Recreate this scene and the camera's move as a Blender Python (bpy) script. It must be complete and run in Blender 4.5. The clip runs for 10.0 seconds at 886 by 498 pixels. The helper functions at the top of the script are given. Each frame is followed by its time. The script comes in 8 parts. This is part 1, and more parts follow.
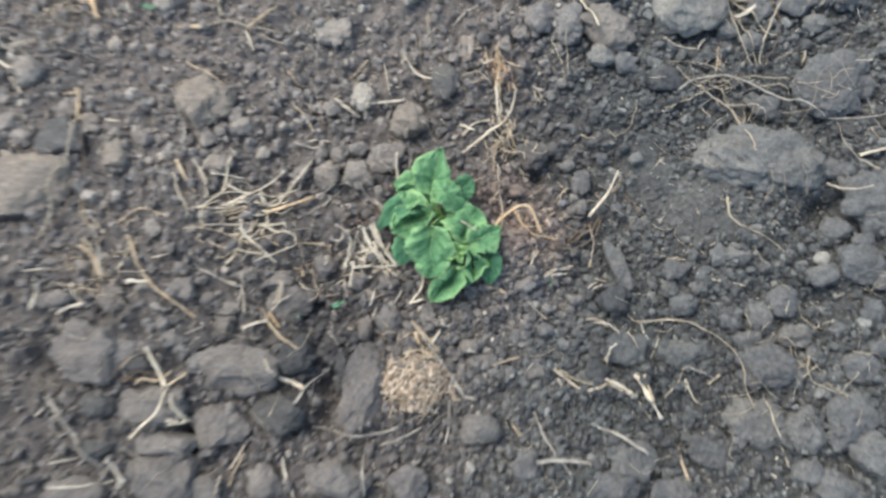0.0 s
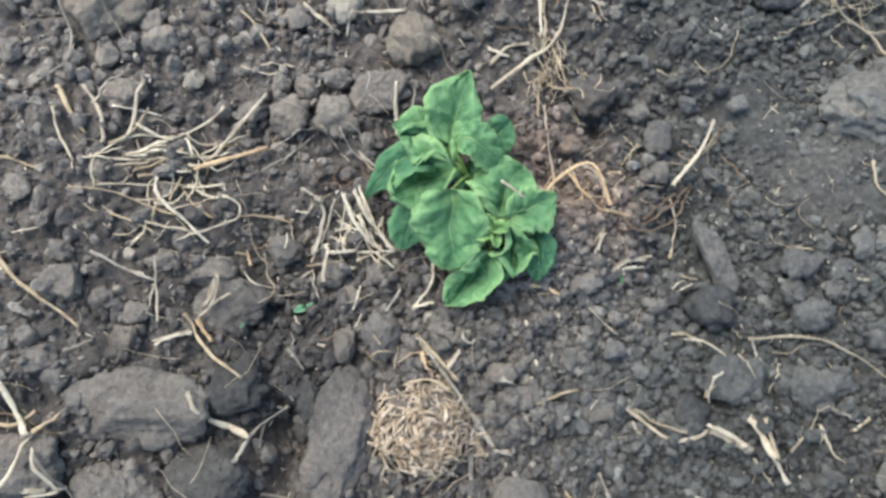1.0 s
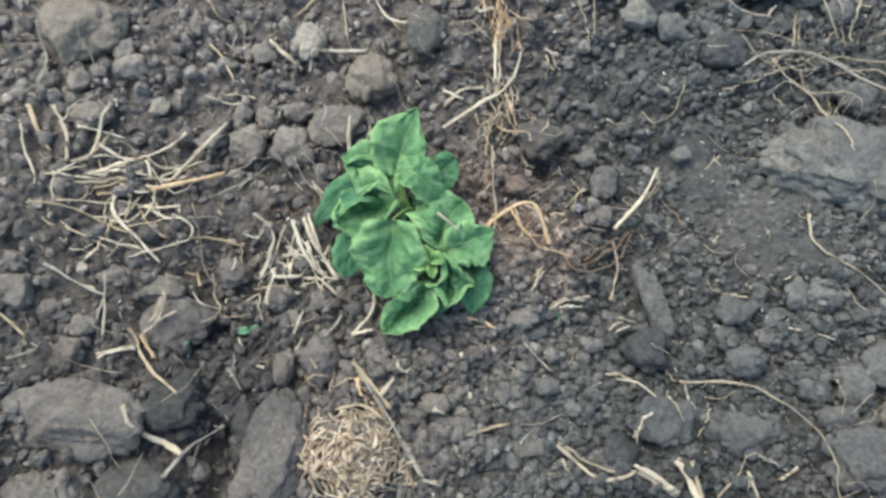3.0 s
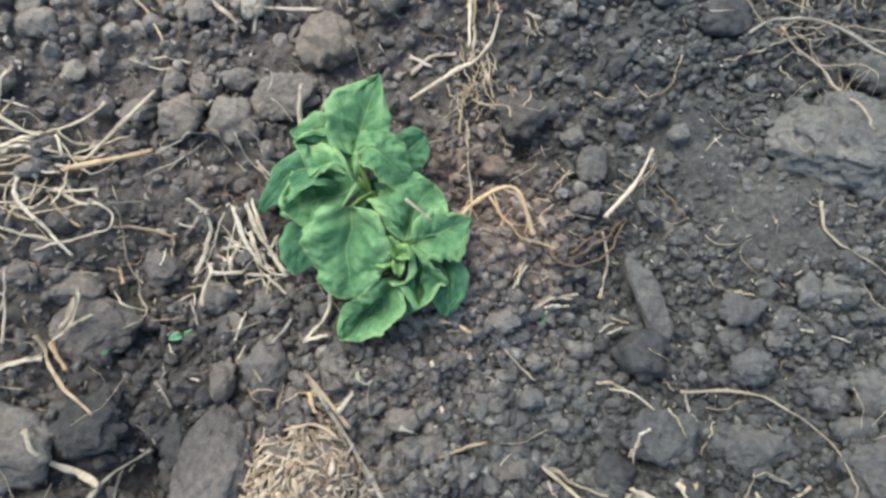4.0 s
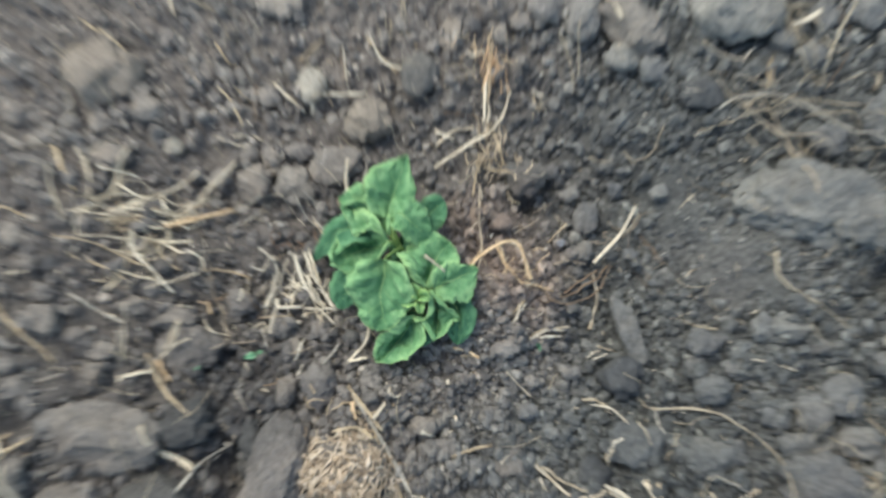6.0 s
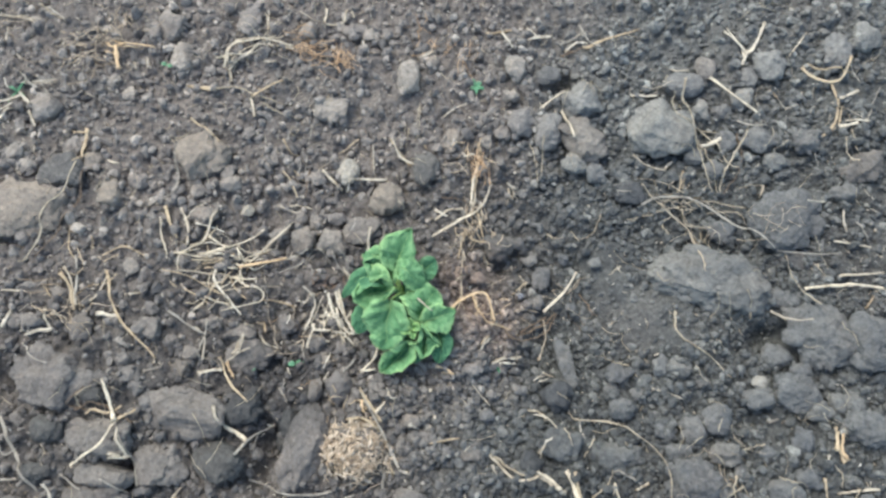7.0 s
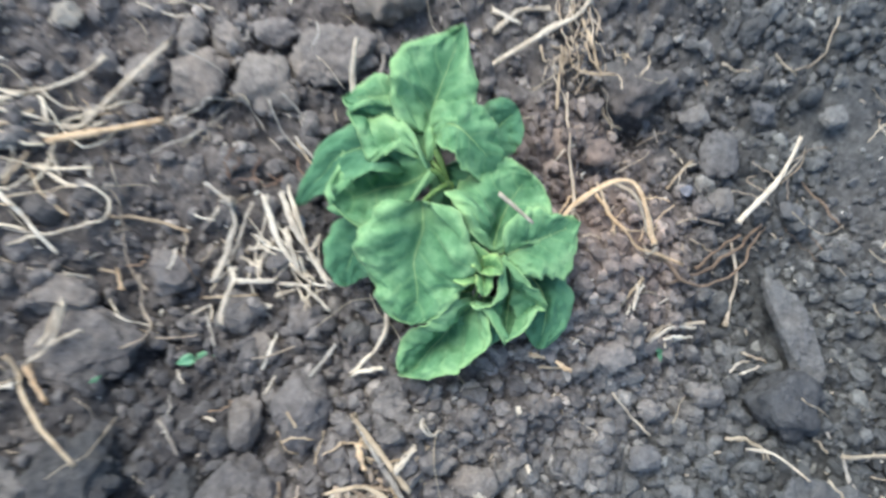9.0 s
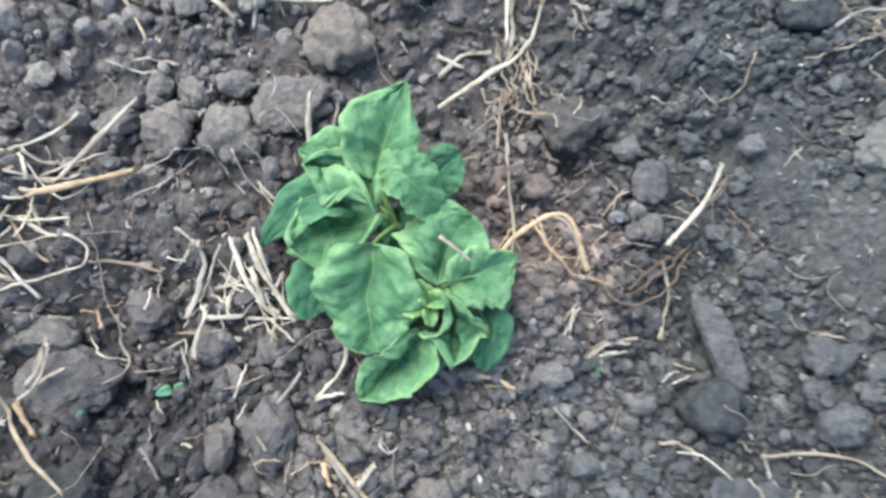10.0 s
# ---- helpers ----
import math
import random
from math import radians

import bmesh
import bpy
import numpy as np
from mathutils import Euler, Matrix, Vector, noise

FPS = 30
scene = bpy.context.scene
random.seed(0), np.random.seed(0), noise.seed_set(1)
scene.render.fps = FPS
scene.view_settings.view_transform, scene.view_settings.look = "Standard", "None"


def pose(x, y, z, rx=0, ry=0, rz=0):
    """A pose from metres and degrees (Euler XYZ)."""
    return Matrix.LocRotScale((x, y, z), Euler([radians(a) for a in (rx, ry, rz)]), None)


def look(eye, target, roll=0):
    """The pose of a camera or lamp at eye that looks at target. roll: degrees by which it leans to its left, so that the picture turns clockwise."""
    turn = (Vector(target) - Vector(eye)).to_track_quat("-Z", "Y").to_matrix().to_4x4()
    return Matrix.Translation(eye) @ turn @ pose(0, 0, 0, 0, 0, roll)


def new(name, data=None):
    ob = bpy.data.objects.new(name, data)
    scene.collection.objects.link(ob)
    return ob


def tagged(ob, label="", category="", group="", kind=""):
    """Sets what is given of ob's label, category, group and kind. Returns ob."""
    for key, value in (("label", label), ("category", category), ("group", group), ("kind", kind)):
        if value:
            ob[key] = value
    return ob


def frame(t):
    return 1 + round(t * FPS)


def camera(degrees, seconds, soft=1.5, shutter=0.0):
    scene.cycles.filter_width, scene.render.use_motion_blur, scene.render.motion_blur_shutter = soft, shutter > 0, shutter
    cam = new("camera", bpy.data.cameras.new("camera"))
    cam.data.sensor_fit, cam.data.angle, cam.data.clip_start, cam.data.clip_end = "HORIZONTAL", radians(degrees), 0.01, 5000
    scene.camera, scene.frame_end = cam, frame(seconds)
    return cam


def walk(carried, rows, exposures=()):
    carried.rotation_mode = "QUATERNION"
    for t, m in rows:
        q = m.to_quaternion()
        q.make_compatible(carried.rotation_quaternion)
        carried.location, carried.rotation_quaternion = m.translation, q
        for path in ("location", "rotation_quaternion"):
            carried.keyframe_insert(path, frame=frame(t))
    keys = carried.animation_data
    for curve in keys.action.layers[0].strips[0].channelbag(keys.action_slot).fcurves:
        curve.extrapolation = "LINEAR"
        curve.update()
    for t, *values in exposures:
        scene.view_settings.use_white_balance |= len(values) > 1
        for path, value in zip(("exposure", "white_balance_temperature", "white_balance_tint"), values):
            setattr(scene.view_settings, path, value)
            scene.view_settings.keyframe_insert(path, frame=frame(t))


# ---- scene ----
cam = camera(64.0, 10.0, soft=2.75, shutter=0.45)
# seconds, eye, target, roll of a phone held over a seedling
PATH = [
    (0.0, (0.0500, -0.0308, 0.7340), (-0.0132, 0.0695, 0.0441), -20.14),
    (0.2, (0.0263, -0.0329, 0.6572), (-0.0055, 0.0894, -0.0313), -2.63),
    (0.4, (0.0054, -0.0170, 0.6004), (-0.0177, 0.0990, -0.0896), -0.78),
    (0.5, (-0.0060, -0.0074, 0.5795), (-0.0314, 0.0953, -0.1124), -3.96),
    (0.7, (-0.0109, -0.0362, 0.5297), (-0.0468, 0.0878, -0.1583), -5.77),
    (1, (-0.0158, -0.0235, 0.4927), (-0.0316, 0.0908, -0.1977), 4.87),
    (1.5, (-0.0165, -0.0116, 0.5079), (-0.0442, 0.1333, -0.1764), 3.08),
    (2, (0.0022, -0.0121, 0.5014), (-0.0192, 0.1386, -0.1819), 5.72),
    (2.5, (0.0238, -0.0243, 0.5292), (-0.0258, 0.1537, -0.1460), 0.35),
    (2.7, (0.0314, -0.0295, 0.5229), (-0.0134, 0.1406, -0.1547), 1.09),
    (4, (0.0225, -0.0081, 0.4378), (0.0307, 0.1463, -0.2449), 18.33),
    (4.5, (0.0146, -0.0046, 0.4213), (0.0342, 0.1560, -0.2597), 22.58),
    (5, (0.0083, -0.0080, 0.4135), (0.0210, 0.1509, -0.2681), 20.25),
    (5.5, (0.0025, -0.0060, 0.4182), (0.0106, 0.1663, -0.2602), 19.79),
    (5.8, (0.0039, -0.0024, 0.4405), (0.0130, 0.1740, -0.2369), 19.27),
    (6, (0.0449, 0.0063, 0.5540), (-0.0027, 0.1448, -0.1305), -2.83),
    (6.2, (0.1029, 0.0065, 0.7061), (-0.0016, 0.1548, 0.0301), -16.83),
    (7.3, (0.0955, -0.0362, 0.7700), (0.0118, 0.1380, 0.0972), -5.89),
    (7.5, (0.0939, -0.0372, 0.7683), (0.0092, 0.1294, 0.0937), -8.53),
    (8, (0.0759, -0.0190, 0.7377), (-0.0067, 0.1475, 0.0628), -8.10),
    (8.2, (0.0537, -0.0227, 0.7005), (-0.0128, 0.1501, 0.0254), -2.85),
    (8.5, (0.0160, 0.0084, 0.5476), (-0.0348, 0.1726, -0.1309), -1.19),
    (8.7, (-0.0027, 0.0215, 0.4364), (-0.0381, 0.1749, -0.2457), 2.97),
    (9, (-0.0132, 0.0143, 0.3391), (-0.0170, 0.1517, -0.3472), 15.67),
    (9.2, (-0.0112, 0.0178, 0.3156), (0.0022, 0.1648, -0.3687), 20.84),
    (9.5, (-0.0077, 0.0264, 0.3233), (0.0034, 0.1694, -0.3618), 19.77),
    (9.7, (-0.0119, 0.0200, 0.3330), (0.0026, 0.1786, -0.3486), 20.47),
    (10, (-0.0018, 0.0300, 0.3751), (0.0091, 0.1675, -0.3112), 19.68),
]
walk(cam, [(t, look(eye, target, roll)) for t, eye, target, roll in PATH], exposures=((0.0, 1.31, 6800, 5.5), (1.0, 1.31, 6820, 4.5), (2.0, 1.28, 6840, 2), (2.5, 1.27, 6850, 1.5), (4.0, 1.24, 6880, 4), (5.5, 1.23, 6870, 3), (6.2, 1.27, 6950, 1.5), (7.4, 1.46, 6570, 4), (8.5, 1.51, 6450, 5), (9.0, 1.54, 6350, 6.5), (10.0, 1.56, 6250, 6)))

# ---- light: dull evening sky ----
SUN_AZ, SUN_EL = 145.0, 54.0          # degrees
world = bpy.data.worlds.new("sky")
scene.world = world
world.use_nodes = True
wn = world.node_tree
sky = wn.nodes.new("ShaderNodeTexSky")
sky.sky_type, sky.sun_disc = "NISHITA", False
sky.sun_elevation, sky.sun_rotation = radians(SUN_EL), radians(90 - SUN_AZ)
sky.air_density, sky.dust_density = 1.0, 1.5
background = wn.nodes["Background"]
wn.links.new(sky.outputs[0], background.inputs[0])
background.inputs[1].default_value = 0.115
sun_data = bpy.data.lights.new("sun", "SUN")
sun_data.energy, sun_data.angle, sun_data.color = 1.4, radians(48), (1.0, 0.97, 0.92)
sun = new("sun", sun_data)
a, e = radians(SUN_AZ), radians(SUN_EL)
sun.matrix_world = look((math.cos(a) * math.cos(e) * 9, math.sin(a) * math.cos(e) * 9, math.sin(e) * 9), (0, 0, 0))


# ---- materials ----
def graph(name):
    mat = bpy.data.materials.new(name)
    mat.use_nodes = True
    nodes, links = mat.node_tree.nodes, mat.node_tree.links
    return mat, nodes, links, nodes["Principled BSDF"]


def fractal(nodes, links, coords, scale, detail=6.0, rough=0.6, distortion=0.0):
    n = nodes.new("ShaderNodeTexNoise")
    n.inputs["Scale"].default_value, n.inputs["Detail"].default_value = scale, detail
    n.inputs["Roughness"].default_value, n.inputs["Distortion"].default_value = rough, distortion
    links.new(coords, n.inputs["Vector"])
    return n.outputs[0]


def ramp(nodes, links, value, *stops):
    r = nodes.new("ShaderNodeValToRGB")
    while len(r.color_ramp.elements) < len(stops):
        r.color_ramp.elements.new(0.5)
    for el, (at, col) in zip(r.color_ramp.elements, stops):
        el.position, el.color = at, (*col, 1)
    links.new(value, r.inputs[0])
    return r.outputs[0]


def blend(nodes, links, kind, amount, one, two):
    m = nodes.new("ShaderNodeMix")
    m.data_type, m.blend_type = "RGBA", kind
    for value, slot in ((amount, 0), (one, 6), (two, 7)):
        if isinstance(value, (int, float)):
            m.inputs[slot].default_value = value
        elif isinstance(value, tuple):
            m.inputs[slot].default_value = (*value, 1)
        else:
            links.new(value, m.inputs[slot])
    return m.outputs[2]


def bump(nodes, links, height, strength, distance, under=None):
    b = nodes.new("ShaderNodeBump")
    b.inputs["Strength"].default_value, b.inputs["Distance"].default_value = strength, distance
    links.new(height, b.inputs["Height"])
    if under is not None:
        links.new(under, b.inputs["Normal"])
    return b.outputs[0]


def soil(name, dark, mid, light, brown, spread=0.5, island=False, rough=0.95, single=False, crust=0.0):
    """Crumbled loam: grey and brown earth in patches, fine grains, pale specks."""
    mat, nodes, links, shader = graph(name)
    geo = nodes.new("ShaderNodeNewGeometry")
    p = geo.outputs["Position"]
    patches = fractal(nodes, links, p, 5.0, 3.0, 0.5)
    grains = fractal(nodes, links, p, 240.0, 6.0, 0.7)
    lumps = fractal(nodes, links, p, 45.0, 5.0, 0.6)
    tone = ramp(nodes, links, grains, (0.28, dark), (0.5, mid), (0.76, light))
    tint = ramp(nodes, links, patches, (0.5 - spread * 0.25, (0, 0, 0)), (0.5 + spread * 0.25, (1, 1, 1)))
    # dry brown earth towards -x, paler towards -x, +y; it fades into the field
    sep = nodes.new("ShaderNodeSeparateXYZ")
    links.new(p, sep.inputs[0])

    def slope(socket, a0, b0, low, high):
        m = nodes.new("ShaderNodeMapRange")
        m.interpolation_type = "SMOOTHSTEP"
        for n, value in enumerate((a0, b0, low, high)):
            m.inputs[n + 1].default_value = value
        links.new(socket, m.inputs[0])
        return m.outputs[0]

    def along(direction):
        d = nodes.new("ShaderNodeVectorMath")
        d.operation = "DOT_PRODUCT"
        links.new(p, d.inputs[0])
        d.inputs[1].default_value = direction
        return d.outputs["Value"]

    reach = nodes.new("ShaderNodeVectorMath")
    reach.operation = "LENGTH"
    links.new(p, reach.inputs[0])
    near = slope(reach.outputs["Value"], 0.7, 1.5, 1.0, 0.0)

    def settle(socket, level):
        """The value near by, a steady level far out."""
        m = nodes.new("ShaderNodeMix")
        links.new(near, m.inputs[0])
        m.inputs[2].default_value = level
        links.new(socket, m.inputs[3])
        return m.outputs[0]

    side = settle(slope(sep.outputs[0], 0.17, -0.09, 0.0, 0.85), 0.45)
    paler = settle(slope(along((-0.55, 0.83, 0)), 0.08, 0.36, 0.0, 1.0), 0.5)
    mixv = nodes.new("ShaderNodeMath")
    mixv.operation, mixv.use_clamp = "MULTIPLY_ADD", True
    links.new(tint, mixv.inputs[0])
    mixv.inputs[1].default_value = 0.40
    links.new(side, mixv.inputs[2])
    mix2 = nodes.new("ShaderNodeMath")
    mix2.operation, mix2.use_clamp = "SUBTRACT", True
    links.new(mixv.outputs[0], mix2.inputs[0])
    mix2.inputs[1].default_value = 0.2
    tone = blend(nodes, links, "MULTIPLY", paler, tone, (1.52, 1.50, 1.47))
    # dry dusty spots and darker ones in the bed
    wander = fractal(nodes, links, p, 14.0, 3.0, 0.6)
    for spot, wide, hue in (((0.070, 0.070, 0), 0.105, (1.60, 1.46, 1.38)), ((-0.125, -0.035, 0), 0.085, (0.64, 0.66, 0.69)), ((0.22, -0.02, 0), 0.15, (0.74, 0.75, 0.76)), ((0.24, 0.19, 0), 0.08, (1.25, 1.23, 1.21)), ((0.058, 0.135, 0), 0.095, (1.42, 1.24, 1.15)), ((0.010, 0.000, 0), 0.085, (1.16, 1.14, 1.12))):
        away = nodes.new("ShaderNodeVectorMath")
        away.operation = "DISTANCE"
        links.new(p, away.inputs[0])
        away.inputs[1].default_value = spot
        edge = nodes.new("ShaderNodeMath")
        edge.operation = "MULTIPLY_ADD"
        links.new(wander, edge.inputs[0])
        edge.inputs[1].default_value = 0.12
        links.new(away.outputs["Value"], edge.inputs[2])
        tone = blend(nodes, links, "MULTIPLY", slope(edge.outputs[0], 0.08, wide + 0.05, 1.0, 0.0), tone, hue)
    browned = blend(nodes, links, "MULTIPLY", 1.0, tone, brown)
    col = blend(nodes, links, "MIX", mix2.outputs[0], tone, browned)
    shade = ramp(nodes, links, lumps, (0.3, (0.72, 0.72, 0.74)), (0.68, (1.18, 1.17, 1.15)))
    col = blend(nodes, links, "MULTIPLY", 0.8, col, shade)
    if crust:
        # brown earth showing where the grey crust broke away
        worn = ramp(nodes, links, fractal(nodes, links, p, 28.0, 4.0, 0.65), (0.48, (0, 0, 0)), (0.70, (1, 1, 1)))
        scale = nodes.new("ShaderNodeMath")
        scale.operation = "MULTIPLY"
        links.new(worn, scale.inputs[0])
        scale.inputs[1].default_value = crust
        col = blend(nodes, links, "MULTIPLY", scale.outputs[0], col, (1.0, 0.93, 0.87))
    if island:
        r = ramp(nodes, links, geo.outputs["Random Per Island"], (0.0, (0.66, 0.66, 0.67)), (0.55, (1.0, 1.0, 1.0)), (0.90, (1.28, 1.27, 1.24)), (1.0, (2.3, 2.25, 2.12)))
    elif not single:
        info = nodes.new("ShaderNodeObjectInfo")
        r = ramp(nodes, links, info.outputs["Random"], (0.0, (0.84, 0.84, 0.86)), (1.0, (1.16, 1.13, 1.08)))
    if not single:
        col = blend(nodes, links, "MULTIPLY", 0.9, col, r)
    links.new(col, shader.inputs["Base Color"])
    shader.inputs["Roughness"].default_value = rough
    shader.inputs["Specular IOR Level"].default_value = 0.2
    pits = fractal(nodes, links, p, 130.0, 5.0, 0.65)
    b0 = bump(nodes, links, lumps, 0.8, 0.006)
    b1 = bump(nodes, links, pits, 1.0, 0.0045, b0)
    b2 = bump(nodes, links, grains, 0.9, 0.0022, b1)
    links.new(b2, shader.inputs["Normal"])
    return mat


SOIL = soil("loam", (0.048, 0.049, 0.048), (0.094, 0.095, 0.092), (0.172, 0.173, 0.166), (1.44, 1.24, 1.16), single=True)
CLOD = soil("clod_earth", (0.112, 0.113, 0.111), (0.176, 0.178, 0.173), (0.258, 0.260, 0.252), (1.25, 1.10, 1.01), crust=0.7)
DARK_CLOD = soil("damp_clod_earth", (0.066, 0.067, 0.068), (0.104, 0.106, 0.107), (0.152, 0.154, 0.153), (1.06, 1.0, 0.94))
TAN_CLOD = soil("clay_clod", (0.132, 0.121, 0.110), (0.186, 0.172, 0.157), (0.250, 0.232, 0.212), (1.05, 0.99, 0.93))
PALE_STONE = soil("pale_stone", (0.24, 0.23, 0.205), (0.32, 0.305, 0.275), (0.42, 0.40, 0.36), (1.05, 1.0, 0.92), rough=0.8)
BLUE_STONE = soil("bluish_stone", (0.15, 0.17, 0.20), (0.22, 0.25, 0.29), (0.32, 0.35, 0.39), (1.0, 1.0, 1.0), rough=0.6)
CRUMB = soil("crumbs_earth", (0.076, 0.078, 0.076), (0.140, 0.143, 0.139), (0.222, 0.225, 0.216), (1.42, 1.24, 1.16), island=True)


def fibre(name, base, dark, light, rough=0.6, island=False):
    """Dry stalk: fine streaks along the fibre, weathered grey patches."""
    mat, nodes, links, shader = graph(name)
    geo = nodes.new("ShaderNodeNewGeometry")
    p = geo.outputs["Position"]
    uv = nodes.new("ShaderNodeUVMap")
    stretch = nodes.new("ShaderNodeMapping")
    stretch.inputs["Scale"].default_value = (3.0, 14.0, 1.0)
    links.new(uv.outputs[0], stretch.inputs[0])
    streak = fractal(nodes, links, stretch.outputs[0], 3.0, 4.0, 0.6)
    stain = fractal(nodes, links, p, 90.0, 4.0, 0.6)
    col = ramp(nodes, links, streak, (0.3, dark), (0.5, base), (0.75, light))
    spots = ramp(nodes, links, stain, (0.33, (0.60, 0.55, 0.50)), (0.55, (1.08, 1.07, 1.04)))
    col = blend(nodes, links, "MULTIPLY", 0.75, col, spots)
    if island:
        r = ramp(nodes, links, geo.outputs["Random Per Island"], (0.0, (0.58, 0.52, 0.46)), (0.5, (1.04, 1.0, 0.95)), (1.0, (1.34, 1.34, 1.34)))
    else:
        info = nodes.new("ShaderNodeObjectInfo")
        r = ramp(nodes, links, info.outputs["Random"], (0.0, (0.75, 0.72, 0.7)), (1.0, (1.15, 1.13, 1.1)))
    col = blend(nodes, links, "MULTIPLY", 1.0, col, r)
    links.new(col, shader.inputs["Base Color"])
    shader.inputs["Roughness"].default_value = rough
    shader.inputs["Specular IOR Level"].default_value = 0.2
    links.new(bump(nodes, links, streak, 0.7, 0.0008), shader.inputs["Normal"])
    return mat


STRAW = fibre("pale_straw", (0.66, 0.585, 0.46), (0.44, 0.37, 0.28), (0.78, 0.725, 0.62))
WHITE = fibre("bleached_straw", (0.66, 0.605, 0.50), (0.42, 0.365, 0.29), (0.79, 0.74, 0.645))
TAN = fibre("tan_straw", (0.52, 0.42, 0.29), (0.32, 0.24, 0.16), (0.68, 0.59, 0.45))
ORANGE = fibre("rusty_stem", (0.73, 0.54, 0.34), (0.50, 0.32, 0.16), (0.85, 0.73, 0.56))
BROWN = fibre("brown_root", (0.24, 0.175, 0.125), (0.13, 0.092, 0.066), (0.38, 0.30, 0.225))
GREY = fibre("grey_stalk", (0.40, 0.375, 0.33), (0.23, 0.21, 0.185), (0.56, 0.53, 0.48))
ROOT = fibre("pale_root", (0.48, 0.42, 0.32), (0.30, 0.245, 0.18), (0.64, 0.58, 0.47))
RUSTY = fibre("rusty_rootlet", (0.50, 0.345, 0.22), (0.32, 0.21, 0.13), (0.62, 0.48, 0.34))
FIBRE = fibre("tan_rootlet", (0.46, 0.385, 0.295), (0.30, 0.24, 0.18), (0.60, 0.52, 0.42))
CLUMP = fibre("clump_chaff", (0.56, 0.465, 0.365), (0.30, 0.225, 0.165), (0.76, 0.685, 0.59), island=True)
CHAFF = fibre("chaff_bits", (0.56, 0.495, 0.40), (0.36, 0.295, 0.22), (0.74, 0.69, 0.60), island=True)
LITTER_FLECKS = fibre("husk_flecks", (0.68, 0.64, 0.55), (0.50, 0.45, 0.37), (0.82, 0.79, 0.72), island=True)


def foliage(name, dark, mid, light, vein=(0.16, 0.27, 0.07), rough=0.68):
    """Soft hairy potato leaf: quilted green, paler veins and rim."""
    mat, nodes, links, shader = graph(name)
    geo = nodes.new("ShaderNodeNewGeometry")
    p = geo.outputs["Position"]
    mottle = fractal(nodes, links, p, 130.0, 5.0, 0.62)
    fine = fractal(nodes, links, p, 900.0, 3.0, 0.6)
    col = ramp(nodes, links, mottle, (0.3, dark), (0.5, mid), (0.72, light))
    uv = nodes.new("ShaderNodeUVMap")
    sep = nodes.new("ShaderNodeSeparateXYZ")
    links.new(uv.outputs[0], sep.inputs[0])

    def calc(op, one, two, clamp=False):
        m = nodes.new("ShaderNodeMath")
        m.operation, m.use_clamp = op, clamp
        for n, v in enumerate((one, two)):
            if isinstance(v, (int, float)):
                m.inputs[n].default_value = v
            else:
                links.new(v, m.inputs[n])
        return m.outputs[0]

    # u runs from the stalk to the tip, v is -1..1 from rim to rim (stored as 0..1)
    v = calc("MULTIPLY_ADD", sep.outputs[1], 2.0)
    v.node.inputs[2].default_value = -1.0
    av = calc("ABSOLUTE", v, 0.0)
    mid_line = calc("MULTIPLY", calc("SUBTRACT", 1.0, calc("MULTIPLY", av, 18.0), True), calc("SUBTRACT", 1.0, calc("MULTIPLY", sep.outputs[0], 1.3), True))
    fan = calc("SUBTRACT", sep.outputs[0], calc("MULTIPLY", av, 0.30))
    ribs = calc("PINGPONG", calc("MULTIPLY", fan, 5.0), 0.5)
    side = calc("SUBTRACT", 1.0, calc("MULTIPLY", ribs, 9.0), True)
    rim = calc("MULTIPLY", calc("SUBTRACT", av, 0.82, True), 5.5, True)
    lines = calc("MAXIMUM", calc("MULTIPLY", mid_line, 0.6), calc("MULTIPLY", side, 0.28))
    lines = calc("MAXIMUM", lines, calc("MULTIPLY", rim, 0.85))
    heart = calc("MULTIPLY", calc("SUBTRACT", 1.0, calc("MULTIPLY", sep.outputs[0], 4.0), True), calc("SUBTRACT", 1.0, av, True))
    lines = calc("MAXIMUM", lines, calc("MULTIPLY", heart, 0.9))
    # paler rim; the shade in the cupped middle is put into the colour
    cup_shade = ramp(nodes, links, av, (0.0, (0.56, 0.66, 0.68)), (0.5, (0.82, 0.87, 0.88)), (0.95, (1.42, 1.25, 1.26)))
    col = blend(nodes, links, "MULTIPLY", 1.0, col, cup_shade)
    col = blend(nodes, links, "MIX", calc("MULTIPLY", lines, 0.62), col, vein)
    links.new(col, shader.inputs["Base Color"])
    shader.inputs["Roughness"].default_value = rough
    shader.inputs["Specular IOR Level"].default_value = 0.28
    shader.inputs["Sheen Weight"].default_value = 0.04
    shader.inputs["Sheen Roughness"].default_value = 0.5
    shader.inputs["Subsurface Weight"].default_value = 0.0
    b = bump(nodes, links, fine, 0.25, 0.0004)
    b = bump(nodes, links, calc("SUBTRACT", calc("MULTIPLY", mottle, 0.5), calc("MULTIPLY", lines, 0.2)), 0.9, 0.0030, b)
    links.new(b, shader.inputs["Normal"])
    through_leaf = nodes.new("ShaderNodeBsdfTranslucent")
    links.new(blend(nodes, links, "MULTIPLY", 1.0, col, (1.2, 1.25, 0.6)), through_leaf.inputs[0])
    mix = nodes.new("ShaderNodeMixShader")
    mix.inputs[0].default_value = 0.08
    links.new(shader.outputs[0], mix.inputs[1])
    links.new(through_leaf.outputs[0], mix.inputs[2])
    links.new(mix.outputs[0], nodes["Material Output"].inputs[0])
    return mat


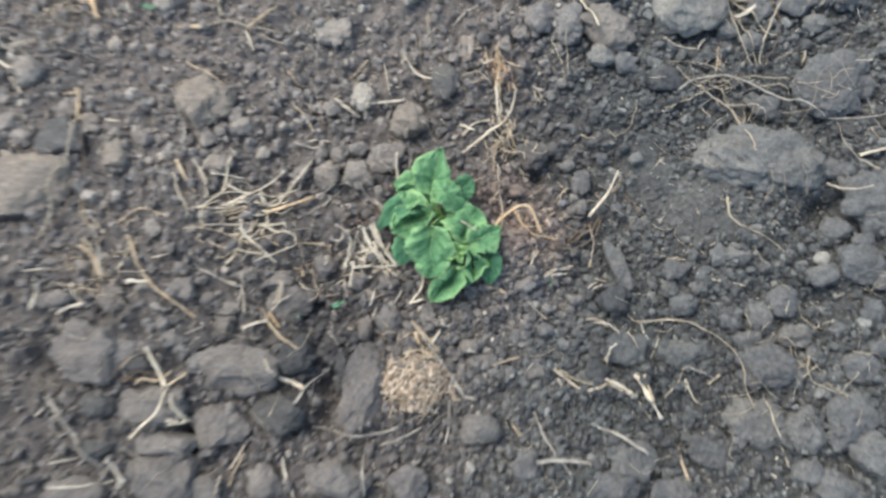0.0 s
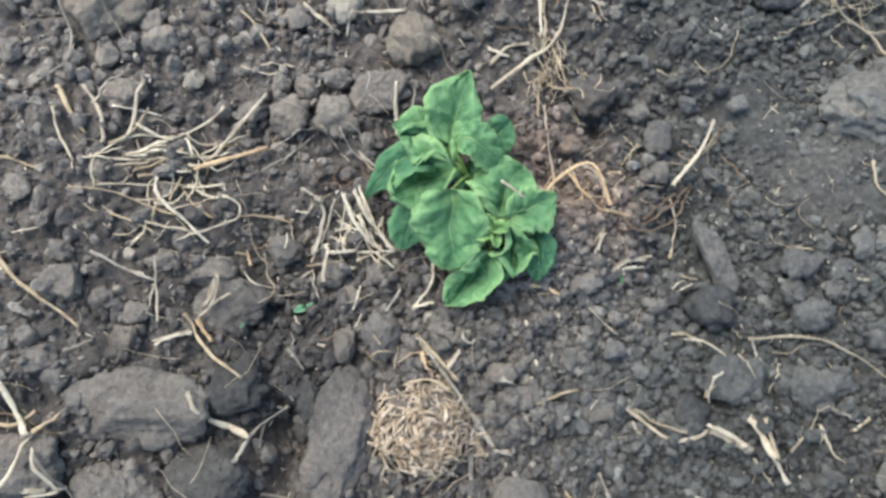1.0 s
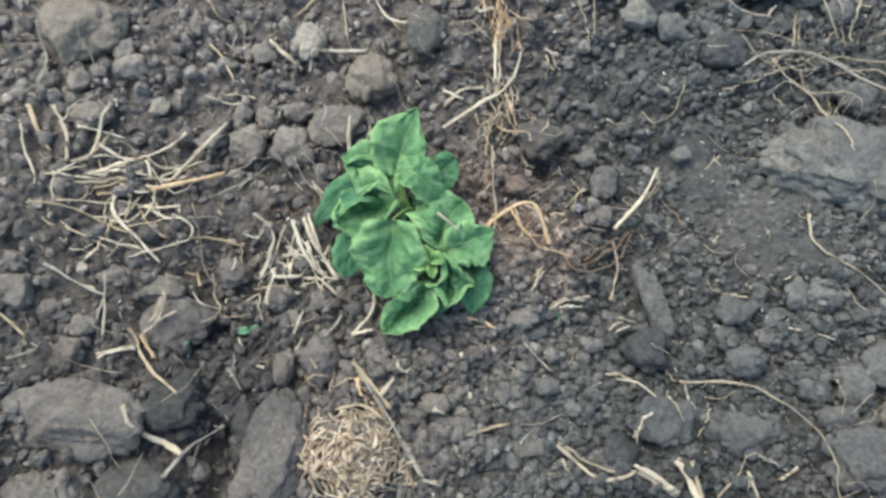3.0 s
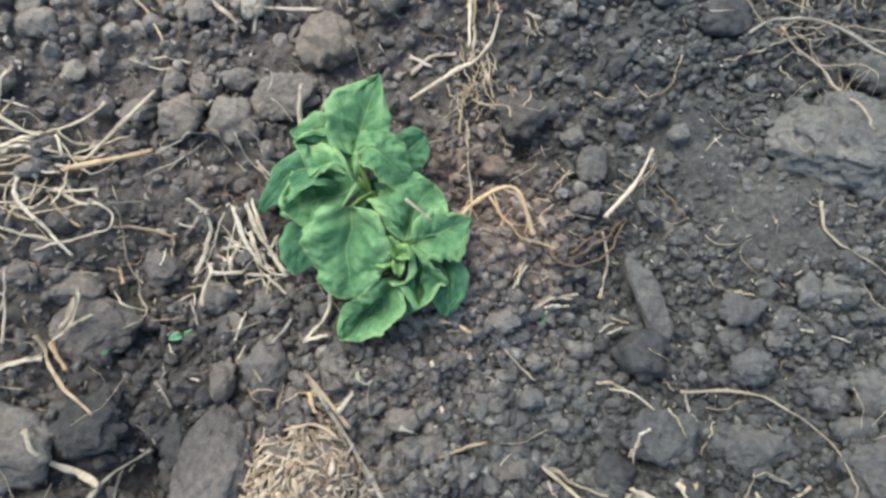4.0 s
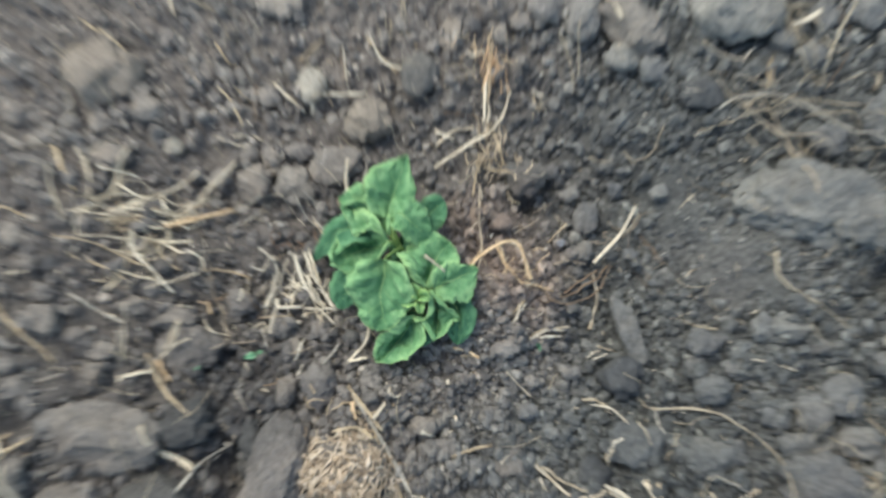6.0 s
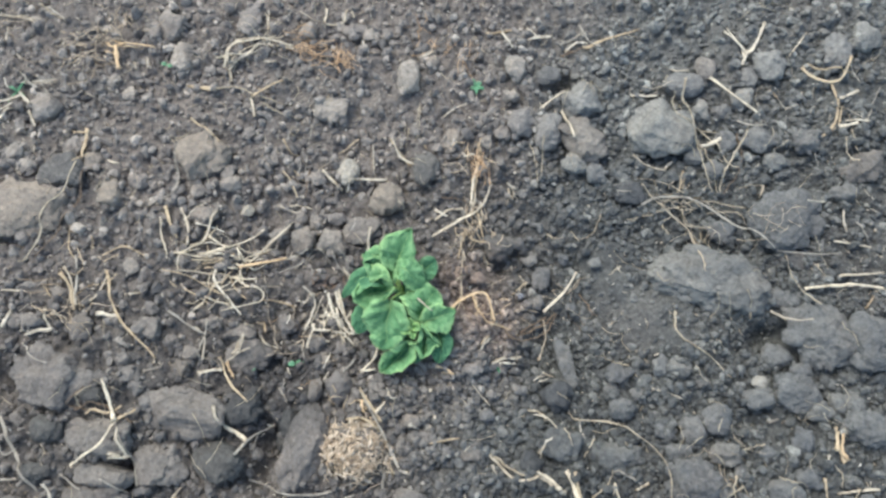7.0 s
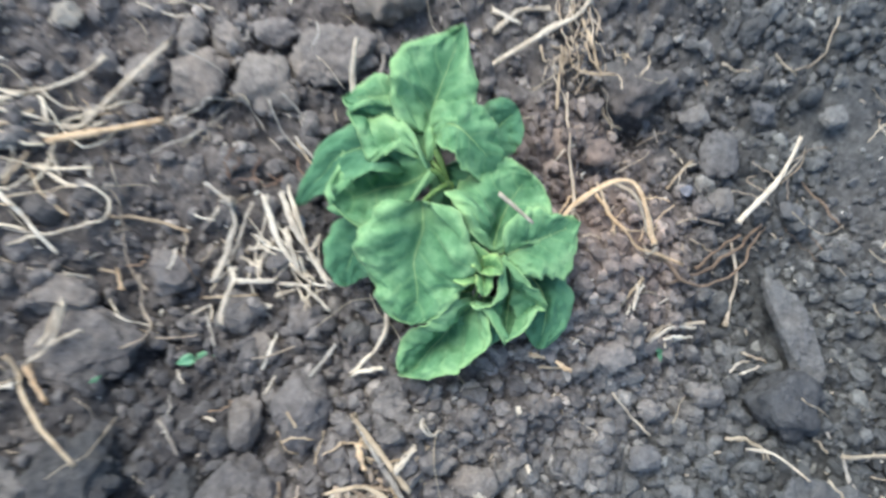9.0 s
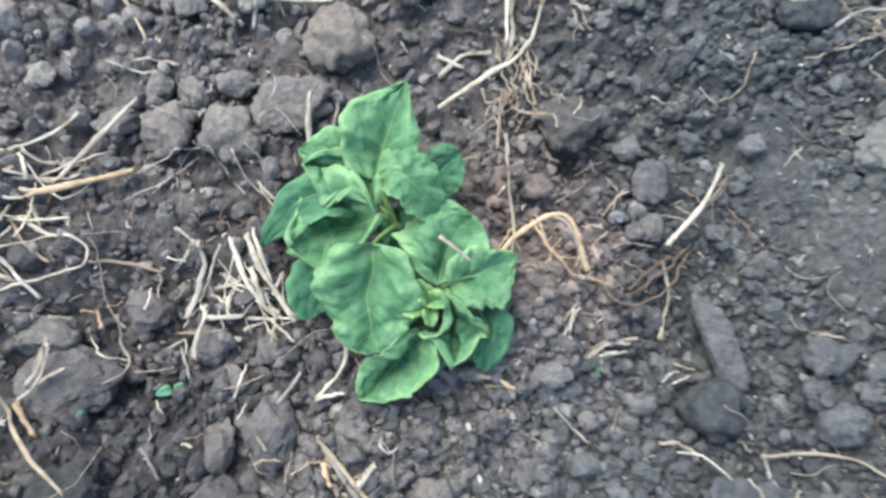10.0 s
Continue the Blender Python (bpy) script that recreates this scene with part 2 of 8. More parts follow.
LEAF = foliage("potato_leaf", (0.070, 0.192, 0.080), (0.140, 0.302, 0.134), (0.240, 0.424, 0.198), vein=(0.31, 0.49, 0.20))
# lower leaves: a darker copy, the shade on them put into its colour
LEAF_DARK = foliage("shaded_potato_leaf", (0.060, 0.175, 0.084), (0.084, 0.218, 0.106), (0.115, 0.262, 0.134), vein=(0.15, 0.30, 0.13))
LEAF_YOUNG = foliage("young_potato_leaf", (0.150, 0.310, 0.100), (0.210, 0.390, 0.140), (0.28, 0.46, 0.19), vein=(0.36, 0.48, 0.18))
STALK = foliage("green_stalk", (0.10, 0.19, 0.05), (0.16, 0.27, 0.08), (0.22, 0.33, 0.11))
RIB = foliage("leaf_rib", (0.25, 0.40, 0.15), (0.30, 0.45, 0.18), (0.35, 0.50, 0.21), vein=(0.33, 0.47, 0.2))
SPROUT = foliage("weed_sprout", (0.10, 0.27, 0.13), (0.16, 0.37, 0.20), (0.23, 0.45, 0.27), vein=(0.24, 0.44, 0.26))


# ---- numeric noise for shapes ----
def hashed(i, j, k=0):
    n = (i.astype(np.int64) * 374761393 + j.astype(np.int64) * 668265263 + k * 2147483647) & 0xFFFFFFFF
    n = ((n ^ (n >> 13)) * 1274126177) & 0xFFFFFFFF
    n = ((n ^ (n >> 16)) * 2246822519) & 0xFFFFFFFF
    return ((n ^ (n >> 15)) & 0xFFFFFF) / float(0xFFFFFF)


def value_noise(x, y, seed=0):
    i, j = np.floor(x), np.floor(y)
    u, v = x - i, y - j
    u, v = u * u * (3 - 2 * u), v * v * (3 - 2 * v)
    a0, b0 = hashed(i, j, seed), hashed(i + 1, j, seed)
    c0, d0 = hashed(i, j + 1, seed), hashed(i + 1, j + 1, seed)
    return (a0 * (1 - u) + b0 * u) * (1 - v) + (c0 * (1 - u) + d0 * u) * v - 0.5


def fbm(x, y, scale, octaves=3, seed=0):
    total, amp, f = 0.0, 1.0, 1.0 / scale
    for o in range(octaves):
        total = total + amp * value_noise(x * f + 17.3 * o, y * f - 9.1 * o, seed + o)
        amp, f = amp * 0.5, f * 2.07
    return total


def lumps(x, y, cell, seed, chance=0.7):
    """Rounded lumps, one in most cells of a jittered grid; 0..1."""
    u, v = x / cell, y / cell
    i, j = np.floor(u), np.floor(v)
    best = np.zeros_like(u)
    for di in (-1, 0, 1):
        for dj in (-1, 0, 1):
            ci, cj = i + di, j + dj
            px, py = ci + hashed(ci, cj, seed), cj + hashed(ci, cj, seed + 1)
            r = 0.35 + 0.45 * hashed(ci, cj, seed + 2)
            on = hashed(ci, cj, seed + 3) < chance
            d2 = ((u - px) ** 2 + (v - py) ** 2) / r ** 2
            best = np.maximum(best, np.where(on, np.sqrt(np.clip(1 - d2, 0, 1)) * r, 0))
    return best


# x, y, half length, half width, turn of the powdery patches
HEAPS = ((0.236, 0.166, 0.029, 0.044, 8), (0.186, 0.193, 0.020, 0.032, 12), (0.234, 0.166, 0.045, 0.039, 16), (0.178, 0.215, 0.022, 0.030, 18))


def swell(x, y, cx, cy, r, h):
    return h * np.exp(-((x - cx) ** 2 + (y - cy) ** 2) / (r * r))


# x, y, reach, depth of the holes between the clods, the furrow round the plant and the mound it stands on
HOLLOWS = ((0.066, 0.415, 0.016, 0.030), (-0.101, -0.088, 0.024, 0.028), (-0.105, -0.125, 0.022, 0.024), (0.360, 0.192, 0.018, 0.020), (-0.228, -0.167, 0.014, 0.020), (-0.397, -0.129, 0.022, 0.022), (0.064, 0.177, 0.010, 0.016),
           (0.145, 0.098, 0.045, 0.018), (0.115, 0.190, 0.050, 0.020), (0.062, 0.228, 0.042, 0.018), (0.275, 0.150, 0.070, -0.014), (-0.150, 0.000, 0.045, 0.012), (-0.188, 0.118, 0.050, 0.009), (0.052, 0.088, 0.042, -0.030), (0.014, 0.152, 0.026, -0.012), (-0.004, 0.000, 0.030, -0.009))


def hollow(x, y):
    return sum(swell(x, y, cx, cy, r, -d) for cx, cy, r, d in HOLLOWS)


def lie(x, y):
    """The slow rise and fall of the bed."""
    x, y = np.asarray(x, float), np.asarray(y, float)
    z = 0.014 * fbm(x, y, 0.16, 2, 3) + 0.009 * fbm(x, y, 0.05, 2, 11)
    return z + 0.010 / (1 + np.exp(np.clip((x + 0.17) / 0.03, -30, 30)))


def dusty(x, y):
    """1 where fine dry powder has settled smooth, 0 elsewhere."""
    x, y = np.asarray(x, float), np.asarray(y, float)
    edge = 0.5 * fbm(x, y, 0.03, 3, 23)
    out = np.zeros(np.shape(x))
    for cx, cy, rx, ry, turn in HEAPS:
        c, s = math.cos(radians(turn)), math.sin(radians(turn))
        u, v = ((x - cx) * c + (y - cy) * s) / rx, (-(x - cx) * s + (y - cy) * c) / ry
        out = np.maximum(out, np.clip((1.15 - np.sqrt(u * u + v * v) + edge) / 0.45, 0, 1))
    return out


def relief(x, y):
    """Height of the loose earth over the plan, without the clods."""
    x, y = np.asarray(x, float), np.asarray(y, float)
    far = np.clip((np.hypot(x, y - 0.15) - 0.9) / 3.0, 0, 1)
    z = lie(x, y) - 0.0058
    close = np.clip((0.95 - np.maximum(np.abs(x + 0.06) * 0.82, np.abs(y - 0.17) * 1.05)) / 0.3, 0, 1)
    fine = 0.006 * fbm(x, y, 0.014, 2, 31) + 0.0075 * lumps(x, y, 0.024, 41, 0.3) + 0.0055 * lumps(x, y, 0.0115, 51, 0.6) + 0.0028 * lumps(x, y, 0.0068, 81, 0.7) + 0.0012
    fine = fine + 0.0016 * fbm(x, y, 0.006, 1, 61)
    z = z + hollow(x, y)
    powder = dusty(x, y)
    fine = fine * (1 - 0.85 * powder) + powder * (0.007 + 0.003 * fbm(x, y, 0.02, 3, 37))
    z = z * np.clip(close * 3, 0, 1) + close * fine
    return z + far * 0.12 * fbm(x, y, 2.6, 2, 71)


def seat(x, y):
    """Where a clod beds down: it bridges hollows and rides on rises."""
    z = float(lie(x, y))
    return max(z, 0.0) + 0.3 * min(z, 0.0) + 0.8 * float(hollow(x, y))


def new_mesh(name, verts, faces, material, uvs=None, smooth=True):
    me = bpy.data.meshes.new(name)
    verts, faces = np.asarray(verts, np.float32), np.asarray(faces, np.int32)
    k = faces.shape[1]
    me.vertices.add(len(verts))
    me.vertices.foreach_set("co", verts.ravel())
    me.loops.add(faces.size)
    me.loops.foreach_set("vertex_index", faces.ravel())
    me.polygons.add(len(faces))
    me.polygons.foreach_set("loop_start", np.arange(0, faces.size, k, dtype=np.int32))
    me.polygons.foreach_set("use_smooth", np.full(len(faces), smooth))
    if uvs is not None:
        layer = me.uv_layers.new(name="UVMap")
        layer.data.foreach_set("uv", np.asarray(uvs, np.float32)[faces.ravel()].ravel())
    me.update(calc_edges=True)
    me.validate()
    me.materials.append(material)
    return me


def part(name, me, parent, label=""):
    ob = new(name, me)
    ob.parent = parent
    return tagged(ob, label)


# ---- ground: one sheet, fine where the earth is near, out to the horizon ----
def axis(lo, hi, fine, low, high, coarse, reach):
    core = np.arange(lo, hi, fine)
    out = np.cumsum(coarse * 1.3 ** np.arange(1, 60))
    out = out[out < reach]
    return np.concatenate([low - out[::-1], np.arange(low, lo - coarse * 0.5, coarse), core, np.arange(hi + coarse * 0.5, high, coarse), high + out])


def make_ground():
    gx, gy = axis(-0.64, 0.52, 0.0024, -0.72, 0.60, 0.006, 400), axis(-0.27, 0.62, 0.0024, -0.34, 0.72, 0.006, 400)
    X, Y = np.meshgrid(gx, gy)
    Z = relief(X, Y)
    n, m = X.shape
    idx = np.arange(n * m).reshape(n, m)
    faces = np.stack([idx[:-1, :-1], idx[:-1, 1:], idx[1:, 1:], idx[1:, :-1]], -1).reshape(-1, 4)
    ob = new("ground", new_mesh("ground", np.stack([X, Y, Z], -1).reshape(-1, 3), faces, SOIL))
    tagged(ob, "dry crumbly grey-brown field soil, loosely raked", "soil", kind="structure")


make_ground()


# ---- clods ----
def ico(level):
    bm = bmesh.new()
    bmesh.ops.create_icosphere(bm, subdivisions=level, radius=1.0)
    v = np.array([x.co[:] for x in bm.verts])
    f = np.array([[w.index for w in x.verts] for x in bm.faces])
    bm.free()
    return v, f


ICO = {n: ico(n) for n in (1, 2, 3, 4, 5)}
CAPS = []                                   # x, y, z, rx, ry, rz, turn of every clod, for what lies on top


def noise3(p, scale, off, seed):
    q = p / scale + off
    i = np.floor(q)
    u = q - i
    u = u * u * (3 - 2 * u)
    total = 0.0
    for dx in (0, 1):
        for dy in (0, 1):
            for dz in (0, 1):
                w = (u[:, 0] if dx else 1 - u[:, 0]) * (u[:, 1] if dy else 1 - u[:, 1]) * (u[:, 2] if dz else 1 - u[:, 2])
                total = total + w * hashed(i[:, 0] + dx + 57 * (i[:, 2] + dz), i[:, 1] + dy + 131 * (i[:, 2] + dz), seed)
    return total - 0.5


def chunk(level, rng, planes=10, rough=1.0, keep=0.62, square=2.4, knobs=0, shape=(1, 1, 1)):
    """A broken lump: a rounded block cut by planes, with a crumbly pitted skin; one unit half-long and half-wide."""
    v, f = ICO[level]
    off = rng.uniform(0, 50, 3)
    a0 = rng.uniform(-0.5, 0.5)
    x, y = v[:, 0] * math.cos(a0) - v[:, 1] * math.sin(a0), v[:, 0] * math.sin(a0) + v[:, 1] * math.cos(a0)
    r = (np.abs(x) ** square + np.abs(y) ** square + np.abs(v[:, 2]) ** square) ** (-1 / square)
    r = r * (1.0 + 0.34 * rough * noise3(v, 0.75, off, 3))
    for _ in range(planes):
        n = rng.normal(size=3) * (1, 1, 0.8)
        n /= np.linalg.norm(n)
        d = rng.uniform(keep, 1.0)
        dot = v @ n
        lim = np.where(dot > 0.05, d / np.maximum(dot, 0.05), 9)
        k = 0.03
        h = np.clip(0.5 + 0.5 * (lim - r) / k, 0, 1)
        r = lim * (1 - h) + r * h - k * h * (1 - h)
    for _ in range(knobs):
        # smaller lumps grown onto its flanks
        a0, k = rng.uniform(0, 6.283), rng.uniform(0.18, 0.42)
        c = np.array((math.cos(a0), math.sin(a0), rng.uniform(-0.1, 0.45))) * (0.98 - k * 0.7)
        along = v @ c
        inside = k * k - (c @ c - along ** 2)
        reach = np.where((inside > 0) & (along > 0), along + np.sqrt(np.clip(inside, 0, 9)), 0)
        r = np.maximum(r, reach)
    skin = ((0.40, 0.20), (0.19, 0.135), (0.09, 0.095), (0.045, 0.07)) if level > 3 else ((0.45, 0.15), (0.22, 0.10))
    at = v * r[:, None] * np.asarray(shape, float)
    for scale, amp in skin[: 2 + max(0, level - 3)]:
        x = noise3(at, scale, off[::-1] + scale, 7)
        r = r + rough * amp * (x - 0.5 * np.abs(x))
    w = v * r[:, None]
    lo, hi = w.min(0), w.max(0)
    return (w - (lo + hi) / 2 * (1, 1, 0)) / np.array((hi[0] - lo[0], hi[1] - lo[1], hi[0] - lo[0])) * 2, f


clod_rng = np.random.default_rng(5)


def top(x, y):
    """The surface under things: earth and clods."""
    x, y = np.asarray(x, float), np.asarray(y, float)
    z = relief(x, y)
    for cx, cy, cz, rx, ry, rz, c, s in CAPS:
        u, v = ((x - cx) * c + (y - cy) * s) / rx, (-(x - cx) * s + (y - cy) * c) / ry
        z = np.maximum(z, np.where(u * u + v * v < 0.9, cz + rz * 1.02 * np.sqrt(np.clip(1 - u * u - v * v, 0, 1)), -9))
    return z


def clod(x, y, rx, ry, turn=0.0, flat=0.62, sunk=0.35, material=CLOD, label="rounded grey-brown lump of dry earth", name="soil_clod", planes=11, rough=1.0, square=2.5, knobs=None):
    """One lump of earth, half sunk, with radii along its own axes."""
    level = 5 if max(rx, ry) > 0.022 else 4
    mean = math.sqrt(rx * ry)
    v, f = chunk(level, clod_rng, planes, rough, 0.66, square, knobs if knobs is not None else 0 if planes < 6 else 4 if max(rx, ry) > 0.014 else 2, (rx / mean, ry / mean, 1))
    rz = 1.0 * flat * math.sqrt(rx * ry)
    zc = seat(x, y) + rz * (1 - 2 * sunk)
    c, s = math.cos(radians(turn)), math.sin(radians(turn))
    v = v * (rx, ry, rz)
    v = np.stack([v[:, 0] * c - v[:, 1] * s, v[:, 0] * s + v[:, 1] * c, v[:, 2]], -1)
    ob = new(name, new_mesh(name, v, f, material))
    ob.location = (x, y, zc)
    CAPS.append((x, y, zc, rx, ry, rz, c, s))
    tagged(ob, label, "stone" if name == "stone" else "clod", "clods lying on the soil" if name == "soil_clod" else "")
    return ob


clod(-0.4310, 0.3150, 0.0104, 0.0142, 18, 0.65, 0.34, label="rounded grey-brown lump of dry earth")
clod(-0.4160, 0.3250, 0.0183, 0.0219, 17, 0.55, 0.34, label="big rounded clod of grey-brown dry earth")
clod(-0.3830, 0.2910, 0.0148, 0.0205, 17, 0.65, 0.34, label="rounded grey-brown lump of dry earth")
clod(-0.3220, 0.3600, 0.0148, 0.0225, 17, 0.55, 0.34, label="rounded grey-brown lump of dry earth")
clod(-0.5120, 0.1770, 0.0172, 0.0185, 18, 0.65, 0.34, label="rounded grey-brown lump of dry earth")
clod(-0.3040, 0.1810, 0.0318, 0.0338, 5, 0.55, 0.34, material=TAN_CLOD, label="tan clay lump with a dusty face", square=3.2, planes=14)
clod(-0.4580, 0.1420, 0.0124, 0.0136, 15, 0.65, 0.34, label="rounded grey-brown lump of dry earth")
clod(-0.4510, 0.1070, 0.0283, 0.0258, 15, 0.55, 0.34, material=DARK_CLOD, label="dark grey lump of damp earth")
clod(-0.5210, 0.1110, 0.0124, 0.0136, 15, 0.65, 0.34, label="rounded grey-brown lump of dry earth")
clod(-0.4980, 0.1000, 0.0137, 0.0102, 18, 0.65, 0.34, label="rounded grey-brown lump of dry earth")
clod(-0.4260, 0.2250, 0.0104, 0.0097, 18, 0.65, 0.34, label="rounded grey-brown lump of dry earth")
clod(-0.4010, 0.2270, 0.0093, 0.0093, 20, 0.65, 0.34, label="rounded grey-brown lump of dry earth")
clod(-0.4510, 0.2330, 0.0100, 0.0097, 12, 0.65, 0.34, label="rounded grey-brown lump of dry earth")
clod(-0.2660, 0.2260, 0.0066, 0.0093, 9, 0.65, 0.34, label="small grey-brown lump of dry earth")
clod(-0.2321, 0.2080, 0.0104, 0.0152, 18, 0.30, 0.40, label="flat grey-brown cake of earth pressed into the soil")
clod(-0.2691, 0.1721, 0.0080, 0.0104, 15, 0.65, 0.34, label="small grey-brown lump of dry earth")
clod(-0.4240, 0.1310, 0.0113, 0.0112, 16, 0.65, 0.34, material=TAN_CLOD, label="tan clay lump with a dusty face")
clod(-0.2510, 0.3720, 0.0113, 0.0113, 16, 0.65, 0.34, label="rounded grey-brown lump of dry earth")
clod(-0.1970, 0.3910, 0.0148, 0.0118, 17, 0.65, 0.34, label="rounded grey-brown lump of dry earth")
clod(-0.1770, 0.3950, 0.0113, 0.0093, 16, 0.65, 0.34, label="rounded grey-brown lump of dry earth")
clod(-0.1600, 0.4040, 0.0069, 0.0089, 18, 0.65, 0.34, label="small grey-brown lump of dry earth")
clod(-0.1160, 0.3580, 0.0148, 0.0217, 17, 0.65, 0.34, label="smooth rounded dull grey lump of earth", planes=5, rough=0.5)
clod(-0.0950, 0.3880, 0.0080, 0.0093, 15, 0.65, 0.34, material=TAN_CLOD, label="tan clay lump with a dusty face")
clod(0.0020, 0.4130, 0.0137, 0.0193, 18, 0.65, 0.34, label="rounded grey-brown lump of dry earth")
clod(0.0430, 0.4190, 0.0159, 0.0137, 15, 0.65, 0.34, material=DARK_CLOD, label="dark grey lump of damp earth")
clod(-0.1380, 0.2220, 0.0137, 0.0172, 18, 0.65, 0.34, material=PALE_STONE, label="small pale yellowish stone", name="stone")
clod(-0.1691, 0.2031, 0.0104, 0.0104, 18, 0.65, 0.34, label="rounded grey-brown lump of dry earth")
clod(-0.0540, 0.2540, 0.0169, 0.0220, 14, 0.55, 0.34, material=DARK_CLOD, label="dark grey lump of damp earth")
clod(0.0320, 0.3440, 0.0172, 0.0207, 18, 0.65, 0.34, label="rounded grey-brown lump of dry earth")
clod(0.0660, 0.3460, 0.0183, 0.0238, 17, 0.55, 0.34, label="rounded grey-brown lump of dry earth")
clod(-0.0000, 0.3110, 0.0080, 0.0104, 15, 0.65, 0.34, label="small grey-brown lump of dry earth")
clod(0.0150, 0.3290, 0.0104, 0.0104, 18, 0.65, 0.34, label="rounded grey-brown lump of dry earth")
clod(-0.0140, 0.3330, 0.0089, 0.0093, 14, 0.65, 0.34, label="small grey-brown lump of dry earth")
clod(0.0090, 0.3770, 0.0104, 0.0080, 18, 0.65, 0.34, label="small grey-brown lump of dry earth")
clod(-0.0390, 0.3000, 0.0104, 0.0169, 18, 0.30, 0.40, material=TAN_CLOD, label="tan clay lump with a dusty face")
clod(-0.1860, 0.2860, 0.0207, 0.0172, 18, 0.30, 0.40, label="flat grey-brown cake of earth pressed into the soil")
clod(0.0910, 0.3950, 0.0252, 0.0273, 17, 0.55, 0.34, label="big rounded clod of grey-brown dry earth")
clod(0.1070, 0.3490, 0.0332, 0.0234, -23, 0.55, 0.34, material=TAN_CLOD, label="tan clay lump with a dusty face")
clod(0.1050, 0.3190, 0.0162, 0.0137, 19, 0.65, 0.34, label="rounded grey-brown lump of dry earth")
clod(0.1340, 0.3160, 0.0137, 0.0124, 18, 0.65, 0.34, label="rounded grey-brown lump of dry earth")
clod(0.1870, 0.3910, 0.0400, 0.0380, 17, 0.55, 0.34, label="big rounded clod of grey-brown dry earth")
clod(0.1980, 0.4560, 0.0245, 0.0169, 20, 0.55, 0.34, label="smooth rounded dull grey lump of earth", planes=5, rough=0.5)
clod(0.2180, 0.4820, 0.0137, 0.0189, 18, 0.65, 0.34, material=TAN_CLOD, label="tan clay lump with a dusty face")
clod(0.2870, 0.5110, 0.0207, 0.0211, 18, 0.65, 0.34, label="rounded grey-brown lump of dry earth")
clod(0.2670, 0.4890, 0.0113, 0.0144, 16, 0.65, 0.34, label="rounded grey-brown lump of dry earth")
clod(0.2660, 0.4600, 0.0178, 0.0124, 42, 0.65, 0.34, label="rounded grey-brown lump of dry earth")
clod(0.2490, 0.4370, 0.0128, 0.0100, 19, 0.65, 0.34, label="rounded grey-brown lump of dry earth")
clod(0.2230, 0.4290, 0.0128, 0.0135, 19, 0.65, 0.34, label="rounded grey-brown lump of dry earth")
clod(0.2600, 0.4000, 0.0137, 0.0135, 18, 0.65, 0.34, label="rounded grey-brown lump of dry earth")
clod(0.3580, 0.5550, 0.0169, 0.0254, 14, 0.55, 0.34, label="rounded grey-brown lump of dry earth")
clod(0.2950, 0.4140, 0.0208, 0.0185, 6, 0.65, 0.34, label="rounded grey-brown lump of dry earth")
clod(0.3450, 0.4280, 0.0148, 0.0178, 17, 0.65, 0.34, label="rounded grey-brown lump of dry earth")
clod(0.4000, 0.4060, 0.0104, 0.0133, 18, 0.65, 0.34, material=TAN_CLOD, label="tan clay lump with a dusty face")
clod(0.3980, 0.3800, 0.0169, 0.0122, 14, 0.65, 0.34, label="rounded grey-brown lump of dry earth")
clod(0.2590, 0.3630, 0.0159, 0.0124, 15, 0.65, 0.34, label="rounded grey-brown lump of dry earth")
clod(0.2330, 0.3720, 0.0124, 0.0111, 15, 0.65, 0.34, label="rounded grey-brown lump of dry earth")
clod(0.3200, 0.3920, 0.0148, 0.0111, 17, 0.65, 0.34, label="rounded grey-brown lump of dry earth")
clod(-0.4760, 0.0520, 0.0541, 0.0397, 9, 0.42, 0.34, material=TAN_CLOD, label="tan clay lump with a dusty face", square=3.2, planes=14)
clod(-0.4490, 0.0800, 0.0225, 0.0111, -14, 0.55, 0.34, label="rounded grey-brown lump of dry earth")
clod(-0.3840, 0.1010, 0.0162, 0.0195, 19, 0.65, 0.34, material=TAN_CLOD, label="tan clay lump with a dusty face", square=3.2, planes=14)
clod(-0.3620, 0.1280, 0.0113, 0.0107, 16, 0.65, 0.34, label="rounded grey-brown lump of dry earth")
clod(-0.2315, 0.1398, 0.0083, 0.0073, 23, 0.65, 0.34, material=PALE_STONE, label="small pale yellowish stone", name="stone")
clod(-0.2920, 0.1410, 0.0089, 0.0107, 14, 0.65, 0.34, label="rounded grey-brown lump of dry earth")
clod(-0.2602, 0.1611, 0.0128, 0.0097, 19, 0.65, 0.34, label="rounded grey-brown lump of dry earth")
clod(-0.1568, 0.1291, 0.0148, 0.0162, 17, 0.65, 0.34, label="rounded grey-brown lump of dry earth")
clod(-0.1861, 0.1267, 0.0128, 0.0083, 19, 0.65, 0.34, label="rounded grey-brown lump of dry earth")
clod(-0.2703, 0.1141, 0.0169, 0.0122, 14, 0.65, 0.34, label="rounded grey-brown lump of dry earth")
clod(-0.2740, -0.0240, 0.0148, 0.0132, 17, 0.65, 0.34, label="rounded grey-brown lump of dry earth")
clod(-0.3850, -0.0230, 0.0104, 0.0097, 18, 0.65, 0.34, label="rounded grey-brown lump of dry earth")
clod(-0.3970, -0.0590, 0.0152, 0.0088, 21, 0.65, 0.34, label="rounded grey-brown lump of dry earth")
clod(-0.4170, -0.0660, 0.0089, 0.0088, 14, 0.65, 0.34, label="small grey-brown lump of dry earth")
clod(-0.2810, -0.0020, 0.0104, 0.0083, 18, 0.65, 0.34, label="small grey-brown lump of dry earth")
